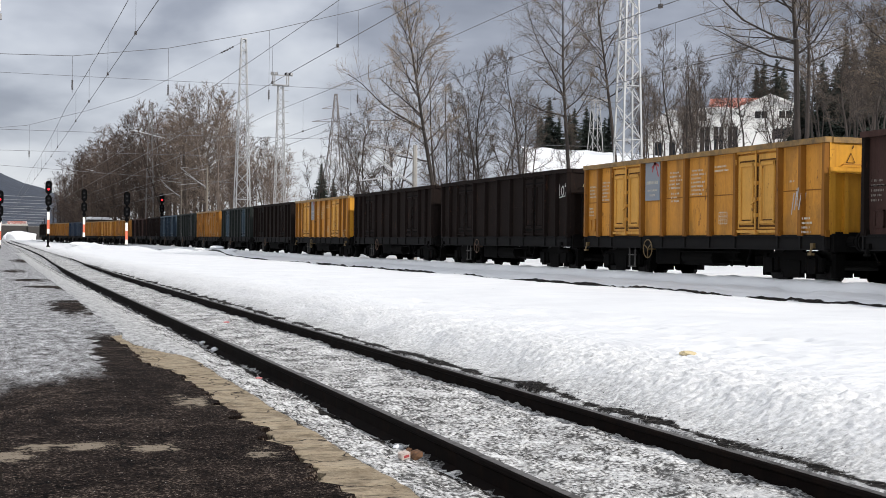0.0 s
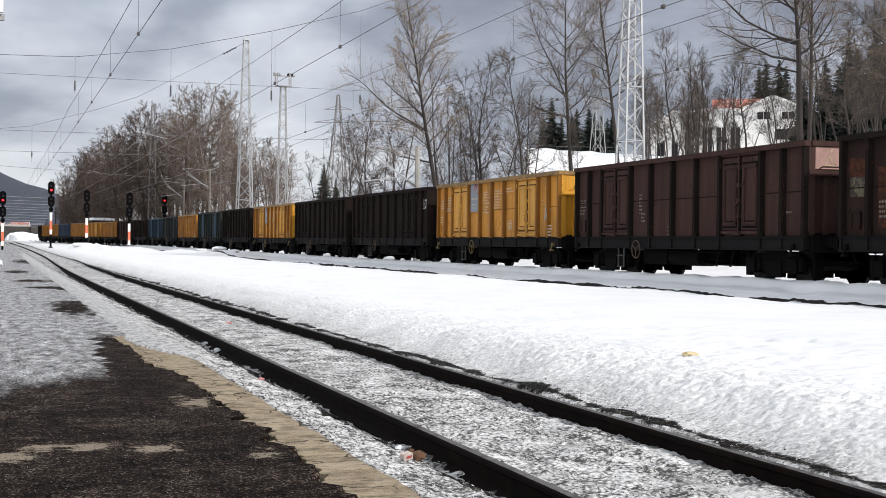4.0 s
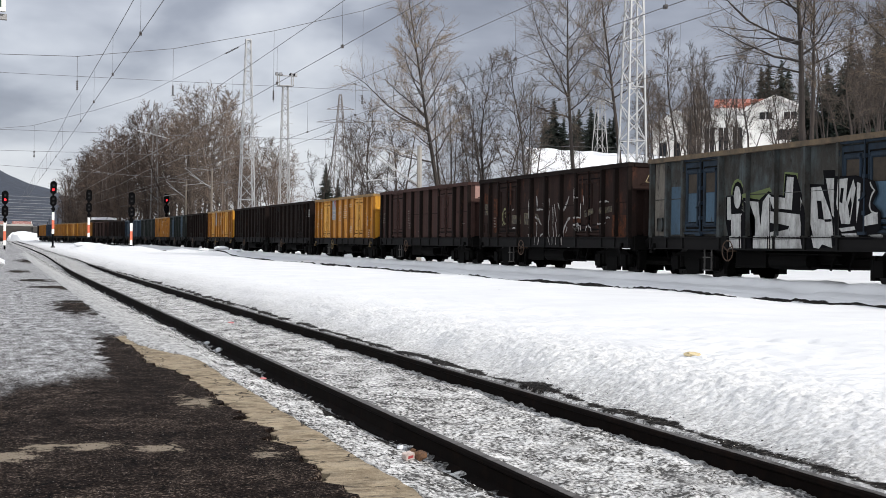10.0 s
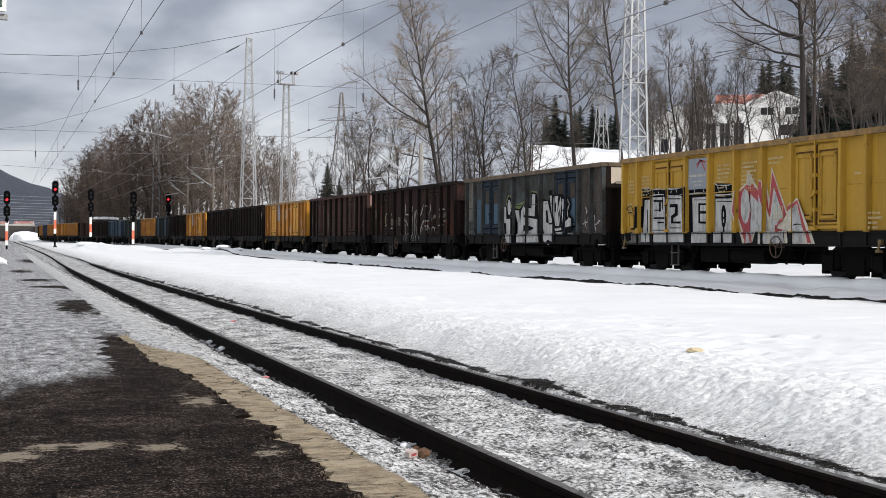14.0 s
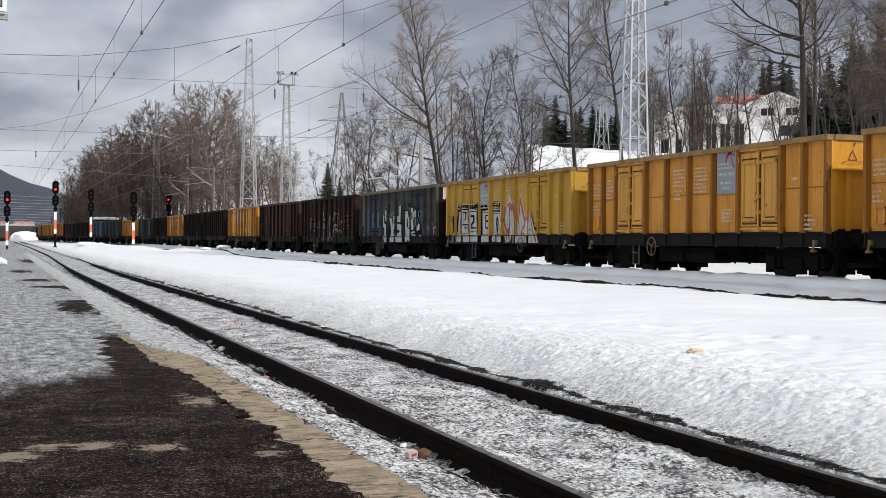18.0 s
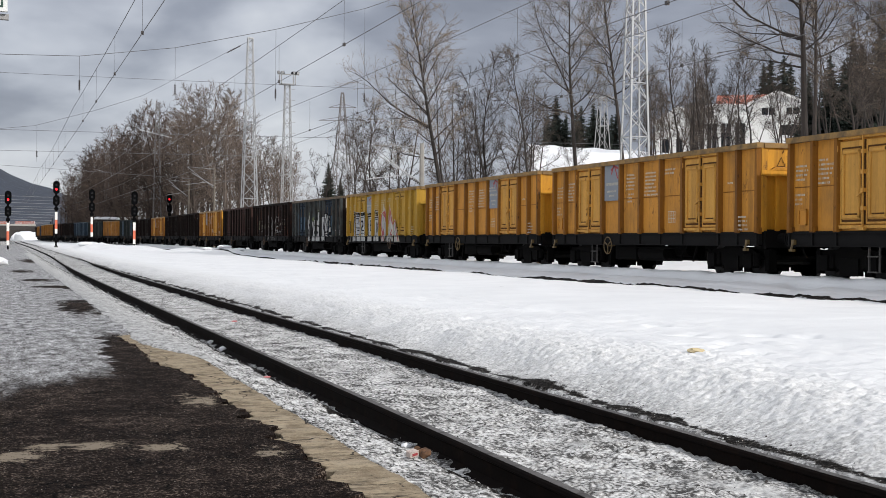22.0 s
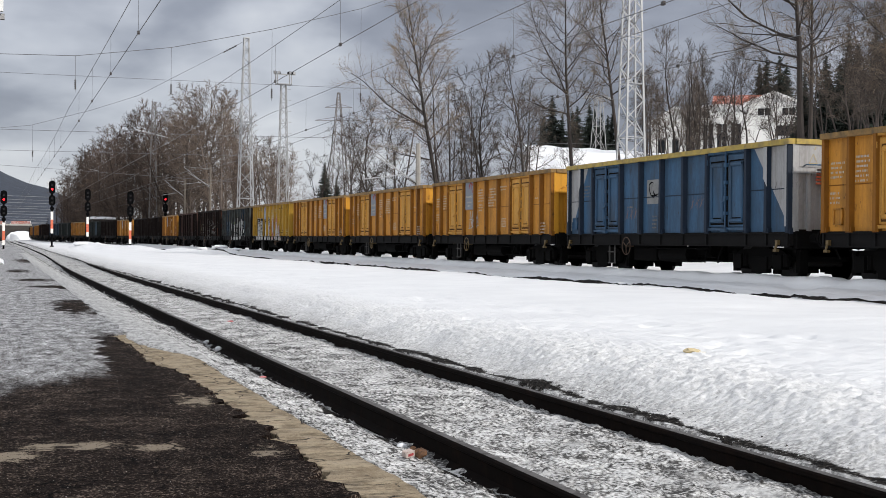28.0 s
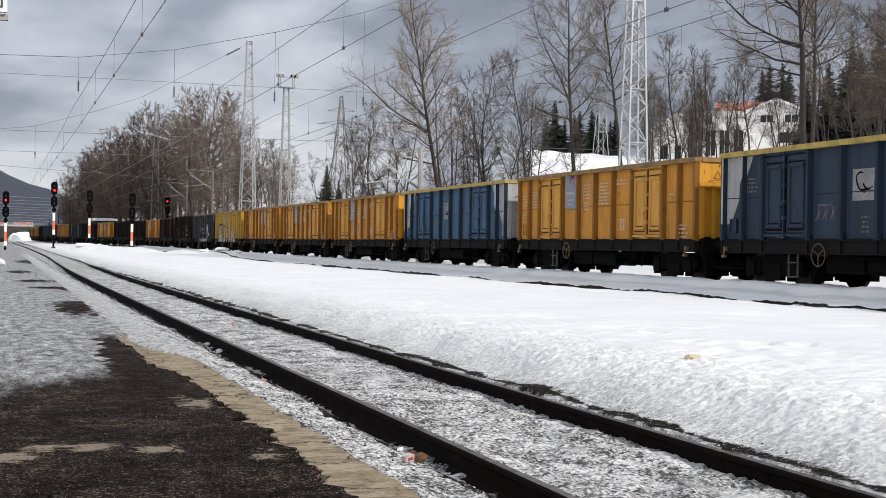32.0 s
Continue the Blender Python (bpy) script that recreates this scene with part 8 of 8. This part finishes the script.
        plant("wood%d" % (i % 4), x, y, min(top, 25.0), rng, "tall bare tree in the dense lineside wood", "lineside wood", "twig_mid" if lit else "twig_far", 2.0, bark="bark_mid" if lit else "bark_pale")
    for i in range(26):
        y = 150 + 60 * (i + rng.random()) / 26
        x = y * rng.uniform(0.172, 0.226)
        if not (24.8 < x < 29 and y < 160):
            # the same sun-paled colours for this end of the wood
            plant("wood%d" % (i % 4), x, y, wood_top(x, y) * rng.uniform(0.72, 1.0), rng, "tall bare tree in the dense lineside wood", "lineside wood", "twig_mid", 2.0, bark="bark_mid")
    # lower undergrowth closing the wood
    for i in range(64):
        y = 142 + 185 * (i + rng.random()) / 64
        x = max(path_x(y) + 4.5, min(path_x(y) + 5.5 + abs(rng.gauss(0, 4.0)), 0.180 * y))
        plant("wood%d" % (i % 4), x, y, ground_z(x, y) + rng.uniform(5.5, 11.0), rng, "bare bushy undergrowth at the foot of the wood", "lineside wood", "twig_far", 3.0, bark="bark_pale")
    # backdrop wood on the rising ground
    for i in range(12):
        y = 125 + 70 * rng.random()
        x = y * rng.uniform(0.27, 0.50)
        plant("wood%d" % (i % 4), x, y, ground_z(x, y) + rng.uniform(3.2, 5.5), rng, "distant bare tree on the rising ground", "hillside wood", "twig_far", 2.0)
    for i in range(22):
        y = 105 + 45 * rng.random()
        x = y * rng.uniform(0.70, 0.88)
        plant("wood%d" % (i % 4), x, y, ground_z(x, y) + rng.uniform(4.5, 7.5), rng, "distant bare tree on the rising ground", "hillside wood", "twig", 2.0)


build_trees()


# ---- buildings ----
def window(parent, w, h, at, cols=2, mat="plaster"):
    """A dark pane in a frame; local x along the wall, y out of it, z up."""
    ob = part("window", Shape().box(-w / 2 - 0.08, w / 2 + 0.08, -0.02, 0.03, -0.08, 0.0).box(-w / 2 - 0.08, w / 2 + 0.08, -0.02, 0.03, h, h + 0.08)
              .box(-w / 2 - 0.08, -w / 2, -0.02, 0.03, 0, h).box(w / 2, w / 2 + 0.08, -0.02, 0.03, 0, h), mat, parent, at=at)
    cw = w / cols
    for i in range(cols):
        part("pane", Shape().box(-w / 2 + i * cw + 0.04, -w / 2 + (i + 1) * cw - 0.04, -0.03, 0.012, 0.04, h - 0.04), "pane", ob)
    return ob


def gable_house(label, x, y, turn, w, d, eaves, ridge, base, storeys, wall="plaster", roof="rooftile", over=0.4):
    """A house whose gable faces local -y: w across the gable, d deep."""
    b = thing("house", label, "house", pose(x, y, base, 0, 0, turn), group="houses on the hillside")
    s = Shape()
    n = len(s.v)
    prof = [(-w / 2, -3.0), (w / 2, -3.0), (w / 2, eaves), (0, ridge), (-w / 2, eaves)]
    s.v += [(px, 0, pz) for px, pz in prof] + [(px, d, pz) for px, pz in prof]
    s.f += [tuple(range(5)), tuple(range(9, 4, -1))] + [(i, i + 5, (i + 1) % 5 + 5, (i + 1) % 5) for i in range(5)]
    part("wall", s, wall, b)
    slope = Vector((w / 2, 0, eaves - ridge)).normalized()
    for sg in (-1, 1):
        o = Vector((sg * slope.x, 0, slope.z))
        up = Vector((sg * -slope.z, 0, slope.x)) * 0.18
        a, e = Vector((0, -over, ridge + 0.02)), Vector((sg * w / 2, -over, eaves + 0.02)) + o * over
        a2, e2 = a + Vector((0, d + 2 * over, 0)), e + Vector((0, d + 2 * over, 0))
        part("roof", Shape().hexa([a, e, e2, a2, a + up, e + up, e2 + up, a2 + up]), roof, b, "red tiled roof patched with snow")
        part("verge", Shape().bar(a + up * 0.5 + Vector((0, -0.03, 0)), e + up * 0.5 + Vector((0, -0.03, 0)), 0.16, 0.34), "plaster", b)
    return b


def build_house():
    # white villa on the hillside: a front gable wing and a longer wing behind
    base = 13.2
    h = gable_house("white plastered hillside house with snowy red roof", 95.8, 147.0, -33, 6.9, 11.0, 6.5, 7.9, base, 2)
    for wx, wz, ww, wh in ((-1.2, 5.0, 1.7, 1.0), (1.9, 5.0, 1.7, 1.0), (-1.9, -0.3, 1.4, 1.5)):
        window(h, ww, wh, pose(wx, -0.01, wz, 0, 0, 180))
    # flat dark panel puts the shade of a balcony recess into colour
    part("loggia", Shape().box(0.4, 3.2, -0.02, 0.02, 2.3, 3.7), "pane", h, "dark recessed balcony opening")
    part("balcony", Shape().box(0.2, 4.2, -1.2, 0.0, 1.2, 2.25), "plaster", h)
    part("cornice", Shape().box(-3.5, 3.5, -0.14, 0, 4.3, 4.5), "plaster", h)
    part("cornice", Shape().box(-3.5, 3.5, -0.12, 0, 6.35, 6.5), "plaster", h)
    part("pilaster", Shape().box(-3.45, -2.7, -0.25, 0, -2, 6.3), "plaster", h)
    # cross wing between the gables, its red roof sloping to the front
    part("wall", Shape().box(-7.6, -3.3, 1.2, 8.0, -3.0, 6.2), "plaster", h)
    part("roof", Shape().hexa([(-8.0, 0.8, 6.0), (-1.0, 0.8, 6.0), (-1.0, 4.6, 8.0), (-8.0, 4.6, 8.0), (-8.0, 0.7, 6.2), (-1.0, 0.7, 6.2), (-1.0, 4.6, 8.25), (-8.0, 4.6, 8.25)]), "rooftile", h, "red tiled roof patched with snow")
    h2 = gable_house("white rear wing of the hillside house with tall glazing", 89.8, 150.2, -33, 7.2, 12.0, 6.0, 6.25, base, 2, roof="snow_roof")
    for wx in (-1.6, 0.2, 2.0):
        window(h2, 1.3, 3.4, pose(wx, -0.01, 0.6, 0, 0, 180), 2)
    window(h2, 1.0, 0.8, pose(-1.9, -0.01, 4.7, 0, 0, 180), 1)
    h3 = gable_house("lower white annexe with a stepped snowy roof", 84.6, 152.8, -33, 6.4, 8.0, 4.6, 6.6, base - 0.6, 1, roof="snow_roof")
    for wx in (-1.8, 0.0, 1.8):
        window(h3, 0.9, 2.2, pose(wx, -0.01, 0.4, 0, 0, 180), 1)
    # long shed under deep snow
    s = thing("shed", "long low shed under a thick white blanket of snow", "shed", pose(42.6, 101.8, 6.0, 0, 0, -19), group="sheds on the bank")
    part("wall", Shape().box(0, 13.0, 0, 7.0, -3.0, 1.4), "plaster", s)
    n, sh = 28, Shape()
    prof = ((-0.4, 1.2, 0.0), (-0.45, 1.7, 0.0), (0.3, 3.1, 0.5), (2.6, 3.6, 1.0), (5.0, 3.95, 1.0), (7.0, 3.4, 1.0), (7.5, 2.2, 0.0))
    for i in range(n + 1):
        a = -0.3 + 13.6 * i / n
        for py, pz, k in prof:
            sh.v.append((a, py, pz - k * 0.055 * a + k * 0.16 * noise.noise(Vector((a * 0.8, py * 0.4, 0)))))
    for i in range(n):
        for j in range(6):
            sh.f.append((i * 7 + j, (i + 1) * 7 + j, (i + 1) * 7 + j + 1, i * 7 + j + 1))
    sh.f += [tuple(range(6, -1, -1)), tuple(range(n * 7, n * 7 + 7))]
    part("snow_cover", sh, "snow_roof", s, "thick snow on the shed roof")
    part("eaves_board", Shape().box(-0.2, 13.2, -0.45, -0.35, 0.95, 1.25), "bark", s)
    # small railway hut behind the curve, its flat roof under snow
    hut = thing("hut", "low railway hut with snow on its flat roof", "hut", pose(15.6, 236.0, ground_z(16.5, 236.0)), group="sheds on the bank")
    part("wall", Shape().box(0, 6.2, 0, 4.0, -0.5, 4.0), "bridge", hut)
    part("eaves_board", Shape().box(-0.3, 6.5, -0.3, 4.3, 4.0, 4.16), "bark", hut)
    roof = Shape()
    for i in range(15):
        a = -0.3 + 6.8 * i / 14
        for py, pz in ((-0.32, 4.16), (-0.25, 4.42), (0.8, 4.62), (3.2, 4.66), (4.3, 4.16)):
            roof.v.append((a, py, pz + (0.10 * noise.noise(Vector((a * 0.9, py, 3.0))) if 4.2 < pz else 0.0)))
    roof.f += [(i * 5 + j, (i + 1) * 5 + j, (i + 1) * 5 + j + 1, i * 5 + j + 1) for i in range(14) for j in range(4)]
    roof.f += [(4, 3, 2, 1, 0), (70, 71, 72, 73, 74)]
    part("snow_cover", roof, "snow_roof", hut, "thick snow on the hut's roof")
    part("door", Shape().box(1.0, 1.9, -0.06, 0.0, 0.0, 2.0), "signal_black", hut)
    # road bridge closing the yard
    b = thing("road_bridge", "grey concrete road bridge across the tracks", "bridge", pose(-6, 505, 0), kind="structure")
    part("deck", Shape().box(-60, 17.5, 0, 9, 5.0, 6.3), "bridge", b)
    part("parapet", Shape().box(-60, 17.5, -0.2, 0.2, 6.3, 6.9), "pole", b)
    part("abutment", Shape().box(17.5, 24, -3, 12, -1, 6.3), "bridge", b)
    part("pier", Shape().box(8.0, 9.2, 0, 9, -1, 5.0), "bridge", b)
    part("pier", Shape().box(-12.0, -10.8, 0, 9, -1, 5.0), "bridge", b)
    part("retaining_wall", Shape().box(-70, 26, 16, 20, -1, 5.5), "bridge", b)
    part("rear_embankment", Shape().hexa([(-90, 20, -1), (90, 20, -1), (90, 160, -1), (-90, 160, -1), (-90, 20, 5.4), (90, 20, 5.4), (90, 160, 7), (-90, 160, 7)]), "snow_roof", b)
    part("embankment", Shape().hexa([(22, -14, -1), (90, -14, -1), (90, 25, -1), (22, 25, -1), (24, 0, 6.2), (90, 0, 7.5), (90, 9, 7.5), (24, 9, 6.2)]), "snow_roof", b)
    for x, y, w, tone in ((11.5, 548.0, 6.5, "plaster"), (2.0, 556.0, 6.0, "concrete"), (-9.0, 560.0, 7.0, "plaster")):
        hh = gable_house("distant village house with a red roof beyond the bridge", x, y, 90, w * 0.7, w, 2.0, 2.9, 5.4, 2, wall=tone)
        for k in range(3):
            window(hh, 1.3, 1.4, pose(-w * 0.35 - 0.01, 1.5 + 2.6 * k, 0.6, 0, 0, 90), 1)
    # wooded mountain far behind
    v, f = [], []
    nx, ny = 90, 14
    for j in range(ny):
        for i in range(nx):
            x = -1400 + 2800 * i / (nx - 1)
            t = j / (ny - 1)
            ridge = 128 - 0.40 * x if x > -220 else 216
            ridge = max(ridge, 14) + 9 * noise.noise(Vector((x * 0.012, 0, 1))) + 4 * noise.noise(Vector((x * 0.05, 0, 2)))
            y = 1500 + 1500 * t
            v.append((x, y, -2 + (ridge + 2) * math.sin(min(t * 1.35, 1.0) * math.pi / 2) ** 1.3 + 6 * t * noise.noise(Vector((x * 0.02, y * 0.02, 3)))))
    for j in range(ny - 1):
        for i in range(nx - 1):
            f.append((j * nx + i, j * nx + i + 1, (j + 1) * nx + i + 1, (j + 1) * nx + i))
    ob = new("backdrop", mesh_from("backdrop", v, f, True))
    ob.data.materials.append(M["hill"])
    tagged(ob, "dark wooded mountain streaked with snow far beyond the station", "mountain", kind="structure")


build_house()


# ---- small things near the platform ----
def lump(rng, r, squash=0.6, n=7):
    """A small irregular lump."""
    me = bmesh.new()
    bmesh.ops.create_icosphere(me, subdivisions=2, radius=r)
    for q in me.verts:
        q.co *= 1 + 0.35 * noise.noise(q.co * (2.2 / r) + Vector((rng.random() * 50, 0, 0)))
        q.co.z *= squash
    out = bpy.data.meshes.new("lump")
    me.to_mesh(out)
    me.free()
    return out


def build_litter():
    rng = random.Random(5)

    def drop(name, label, x, y, r, mat, squash=0.6):
        ob = thing(name, label, "litter", pose(x, y, ground_z(x, y) + r * squash * 0.7, 0, 0, rng.uniform(0, 360)), data=lump(rng, r, squash), mat=mat)
        return ob

    def crumple(x, y, r0, squash, seed):
        """A ball of creased paper: a sphere whose corners are pushed in and out."""
        rg = random.Random(seed)
        me = bmesh.new()
        bmesh.ops.create_icosphere(me, subdivisions=2, radius=r0)
        for q in me.verts:
            q.co *= rg.uniform(0.62, 1.18)
            q.co.z *= squash
        out = bpy.data.meshes.new("crumple")
        me.to_mesh(out)
        me.free()
        return out

    thing("crumpled_bag", "crumpled brown paper bag beside the rail", "litter", pose(2.455, 7.62, ground_z(2.455, 7.62) + 0.032, 0, 0, 40), data=crumple(0, 0, 0.056, 0.72, 4), mat="rubbish")
    c = thing("carton", "small pale carton with a red print lying beside the rail", "litter", pose(2.36, 7.53, ground_z(2.36, 7.53) + 0.022, 10, -8, 25))
    part("box", Shape().bevel_box(-0.034, 0.034, -0.022, 0.022, -0.019, 0.019, 0.005), "cardboard", c)
    part("flap", Shape().hexa([(0.030, -0.020, 0.019), (0.034, -0.020, 0.019), (0.034, 0.020, 0.019), (0.030, 0.020, 0.019), (0.048, -0.018, 0.034), (0.051, -0.018, 0.034), (0.051, 0.018, 0.032), (0.048, 0.018, 0.032)]), "rubbish", c)
    part("print", Shape().box(-0.018, 0.024, -0.0236, -0.0222, -0.010, 0.006), "red_mark", c)
    drop("snow_lump", "small white lump of snow by the rail", 2.53, 8.20, 0.035, "snow_roof")
    drop("snow_lump", "small white lump of snow by the rail", 2.62, 17.3, 0.05, "snow_roof", 0.5)
    drop("snow_lump", "small white lump of snow by the rail", 2.60, 16.2, 0.05, "snow_roof", 0.7)
    for x, y, mat, r in ((2.38, 12.23, "pinkpaper", 0.035), (3.55, 21.0, "pinkpaper", 0.05), (2.10, 10.6, "pinkpaper", 0.02)):
        drop("paper_scrap", "small faded pink paper scrap on the ice", x, y, r, mat, 0.3)
    y = thing("food_wrapper", "crumpled yellowish wrapper lying on the snow", "litter", pose(5.99, 10.48, ground_z(5.99, 10.48) + 0.016, 4, 6, -30))
    part("sheet", crumple(0, 0, 0.085, 0.36, 8), "yellowlitter", y)
    part("fold", crumple(0, 0, 0.055, 0.30, 11), "paper", y, at=pose(0.085, 0.01, -0.002))


def build_sign():
    s = thing("station_sign", "white enamel station sign with a dark inner border", "sign", pose(-0.44, 9.6, 0.0, 0, 0, 0))
    part("post", Shape().tube((-0.45, 0.05, -0.02), (-0.45, 0.05, 3.6), 0.04, sides=8), "galv_dull", s)
    part("board", Shape().box(-0.46, 0.46, -0.02, 0.02, 2.80, 3.55), "signboard", s)
    for x0, x1, z0, z1 in ((-0.43, 0.43, 2.83, 2.842), (-0.43, 0.43, 3.50, 3.512), (-0.43, -0.418, 2.842, 3.50), (0.418, 0.43, 2.842, 3.50)):
        part("border", Shape().box(x0, x1, -0.026, -0.0205, z0, z1), "signgreen", s)
    part("back_rail", Shape().box(-0.44, 0.468, 0.02, 0.06, 2.75, 2.79), "greypaint", s)


def build_stones():
    """Grit, pebbles and ice crumbs strewn over track bed and platform edge."""
    rng = random.Random(9)

    def strew(name, label, count, place, mat, rmin, rmax):
        s = Shape()
        for _ in range(count):
            x, y, z = place()
            r = rng.uniform(rmin, rmax) * (0.6 if rng.random() < 0.7 else 1.0)
            a = rng.random() * 6.28
            pts = []
            for i in range(5):
                t = a + 2 * math.pi * i / 5
                k = r * rng.uniform(0.6, 1.2)
                pts.append((x + k * math.cos(t), y + k * math.sin(t), z - r * 0.3))
            tip = (x + rng.gauss(0, r * 0.3), y + rng.gauss(0, r * 0.3), z + r * rng.uniform(0.4, 0.9))
            n = len(s.v)
            s.v += pts + [tip]
            s.f += [(n + i, n + (i + 1) % 5, n + 5) for i in range(5)]
        ob = new(name, s.mesh(name))
        ob.data.materials.append(M[mat])
        tagged(ob, label, "gravel", kind="stuff")

    def bed():
        x = rng.uniform(2.02, 4.7)
        y = 4.5 + 24 * rng.random() ** 1.8
        return x, y, ground_z(x, y)

    def bank():
        x = 4.24 + abs(rng.gauss(0, 0.08))
        y = 5.0 + 24 * rng.random() ** 1.6
        return x, y, ground_z(x, y)

    def asphalt():
        y = 5.5 + 10 * rng.random() ** 1.4
        x = rng.uniform(-0.6, 1.55)
        return x, y, 0.0

    def edge():
        y = 5.5 + 20 * rng.random() ** 1.4
        x = 1.98 + abs(rng.gauss(0, 0.16))
        return x, y, ground_z(max(x, 2.03), y) if x > 2.02 else -0.01

    def dome(name, label, count, place, mat, rmin, rmax, low):
        """Rounded lumps of refrozen snow: a base ring, a shoulder ring and a top."""
        s = Shape()
        for _ in range(count):
            x, y, z = place()
            r = rng.uniform(rmin, rmax) * (0.65 if rng.random() < 0.6 else 1.0)
            h, a = r * rng.uniform(low, low * 2.0), rng.random() * 6.28
            n = len(s.v)
            for k, zz in ((1.0, -0.35), (0.78, 0.55)):
                for i in range(6):
                    t = a + 2 * math.pi * i / 6
                    q = r * k * rng.uniform(0.8, 1.15)
                    s.v.append((x + q * math.cos(t), y + q * math.sin(t), z + h * zz))
            s.v.append((x, y, z + h))
            for i in range(6):
                j = (i + 1) % 6
                s.f += [(n + i, n + j, n + 6 + j, n + 6 + i), (n + 6 + i, n + 6 + j, n + 12)]
        ob = new(name, s.mesh(name, True))
        ob.data.materials.append(M[mat])
        tagged(ob, label, "snow", kind="stuff")

    def sleepers():
        x = rng.choice((rng.uniform(2.03, 2.42), rng.uniform(2.80, 3.96), rng.uniform(2.80, 3.96)))
        y = 4.5 + 26 * rng.random() ** 1.8
        return x, y, ground_z(x, y) - 0.006

    dome("ice_crumbs", "rounded grey lumps of ice in the track bed", 6500, sleepers, "ice_lump", 0.008, 0.020, 0.28)
    strew("ice_crumbs", "pale crumbs of ice strewn over the track bed", 2200, bed, "ice_crumb", 0.005, 0.015)
    strew("ballast_stones", "dark ballast stones melting out of the ice", 2600, bed, "ballast", 0.005, 0.016)
    strew("ballast_stones", "dark ballast stones along the rail", 500, bank, "ballast", 0.004, 0.013)
    strew("grit", "fine pale grit scattered on the asphalt", 900, asphalt, "pale_concrete", 0.002, 0.006)
    strew("grit", "brown crumbs of asphalt and sand on the platform", 6500, asphalt, "brown_grit", 0.003, 0.010)
    strew("ice_crumbs", "pale crumbs of ice along the platform edge", 1800, edge, "ice_crumb", 0.004, 0.011)


def build_snow_pile():
    rng = random.Random(3)
    for x, y, rr in ((-0.55, 66.0, 0.9), (-0.9, 74.0, 1.1), (7.6, 425.0, 4.6), (6.0, 440.0, 4.0), (9.0, 128.0, 0.9), (8.2, 126.0, 0.6), (6.9, 120.0, 0.7), (15.6, 97.0, 0.55), (16.2, 94.0, 0.45), (14.6, 99.0, 0.4)):
        thing("snow_mound", "shovelled mound of white snow beside the tracks", "snow mound", pose(x, y, ground_z(x, y) + 0.05 if x > 2 else rise(y) + 0.05, 0, 0, 20), data=lump(rng, rr, 0.62 if y > 400 else 0.30), mat="snow_roof", group="snow mounds")


build_snow_pile()
build_litter()
build_sign()
build_stones()


def motions():
    """The train rolls away along its track; each wagon follows its two bogies round the curve."""
    for i, w, wheels in TRAIN:
        rows = []
        for k in range(33):
            y = 37.75 - HALF - PITCH * i + run(k)
            a = Vector((path_x(y - 4.5), y - 4.5, 0.32 + rise(y - 4.5)))
            b = Vector((path_x(y + 4.5), y + 4.5, 0.32 + rise(y + 4.5)))
            m, d = (a + b) / 2, b - a
            turn = math.degrees(math.atan2(-d.x, d.y))
            rows.append((k, pose(m.x, m.y, m.z, math.degrees(math.atan2(d.z, d.y)), 0, turn)))
        walk(w, rows)
    for i, w, wheels in TRAIN:
        if i < -3:
            continue
        for ws in wheels:
            y = ws.matrix_basis.translation.y
            walk(ws, [(k * 0.16, pose(0, y, 0.46, -math.degrees(run(k * 0.16) / 0.46))) for k in range(201)])


motions()
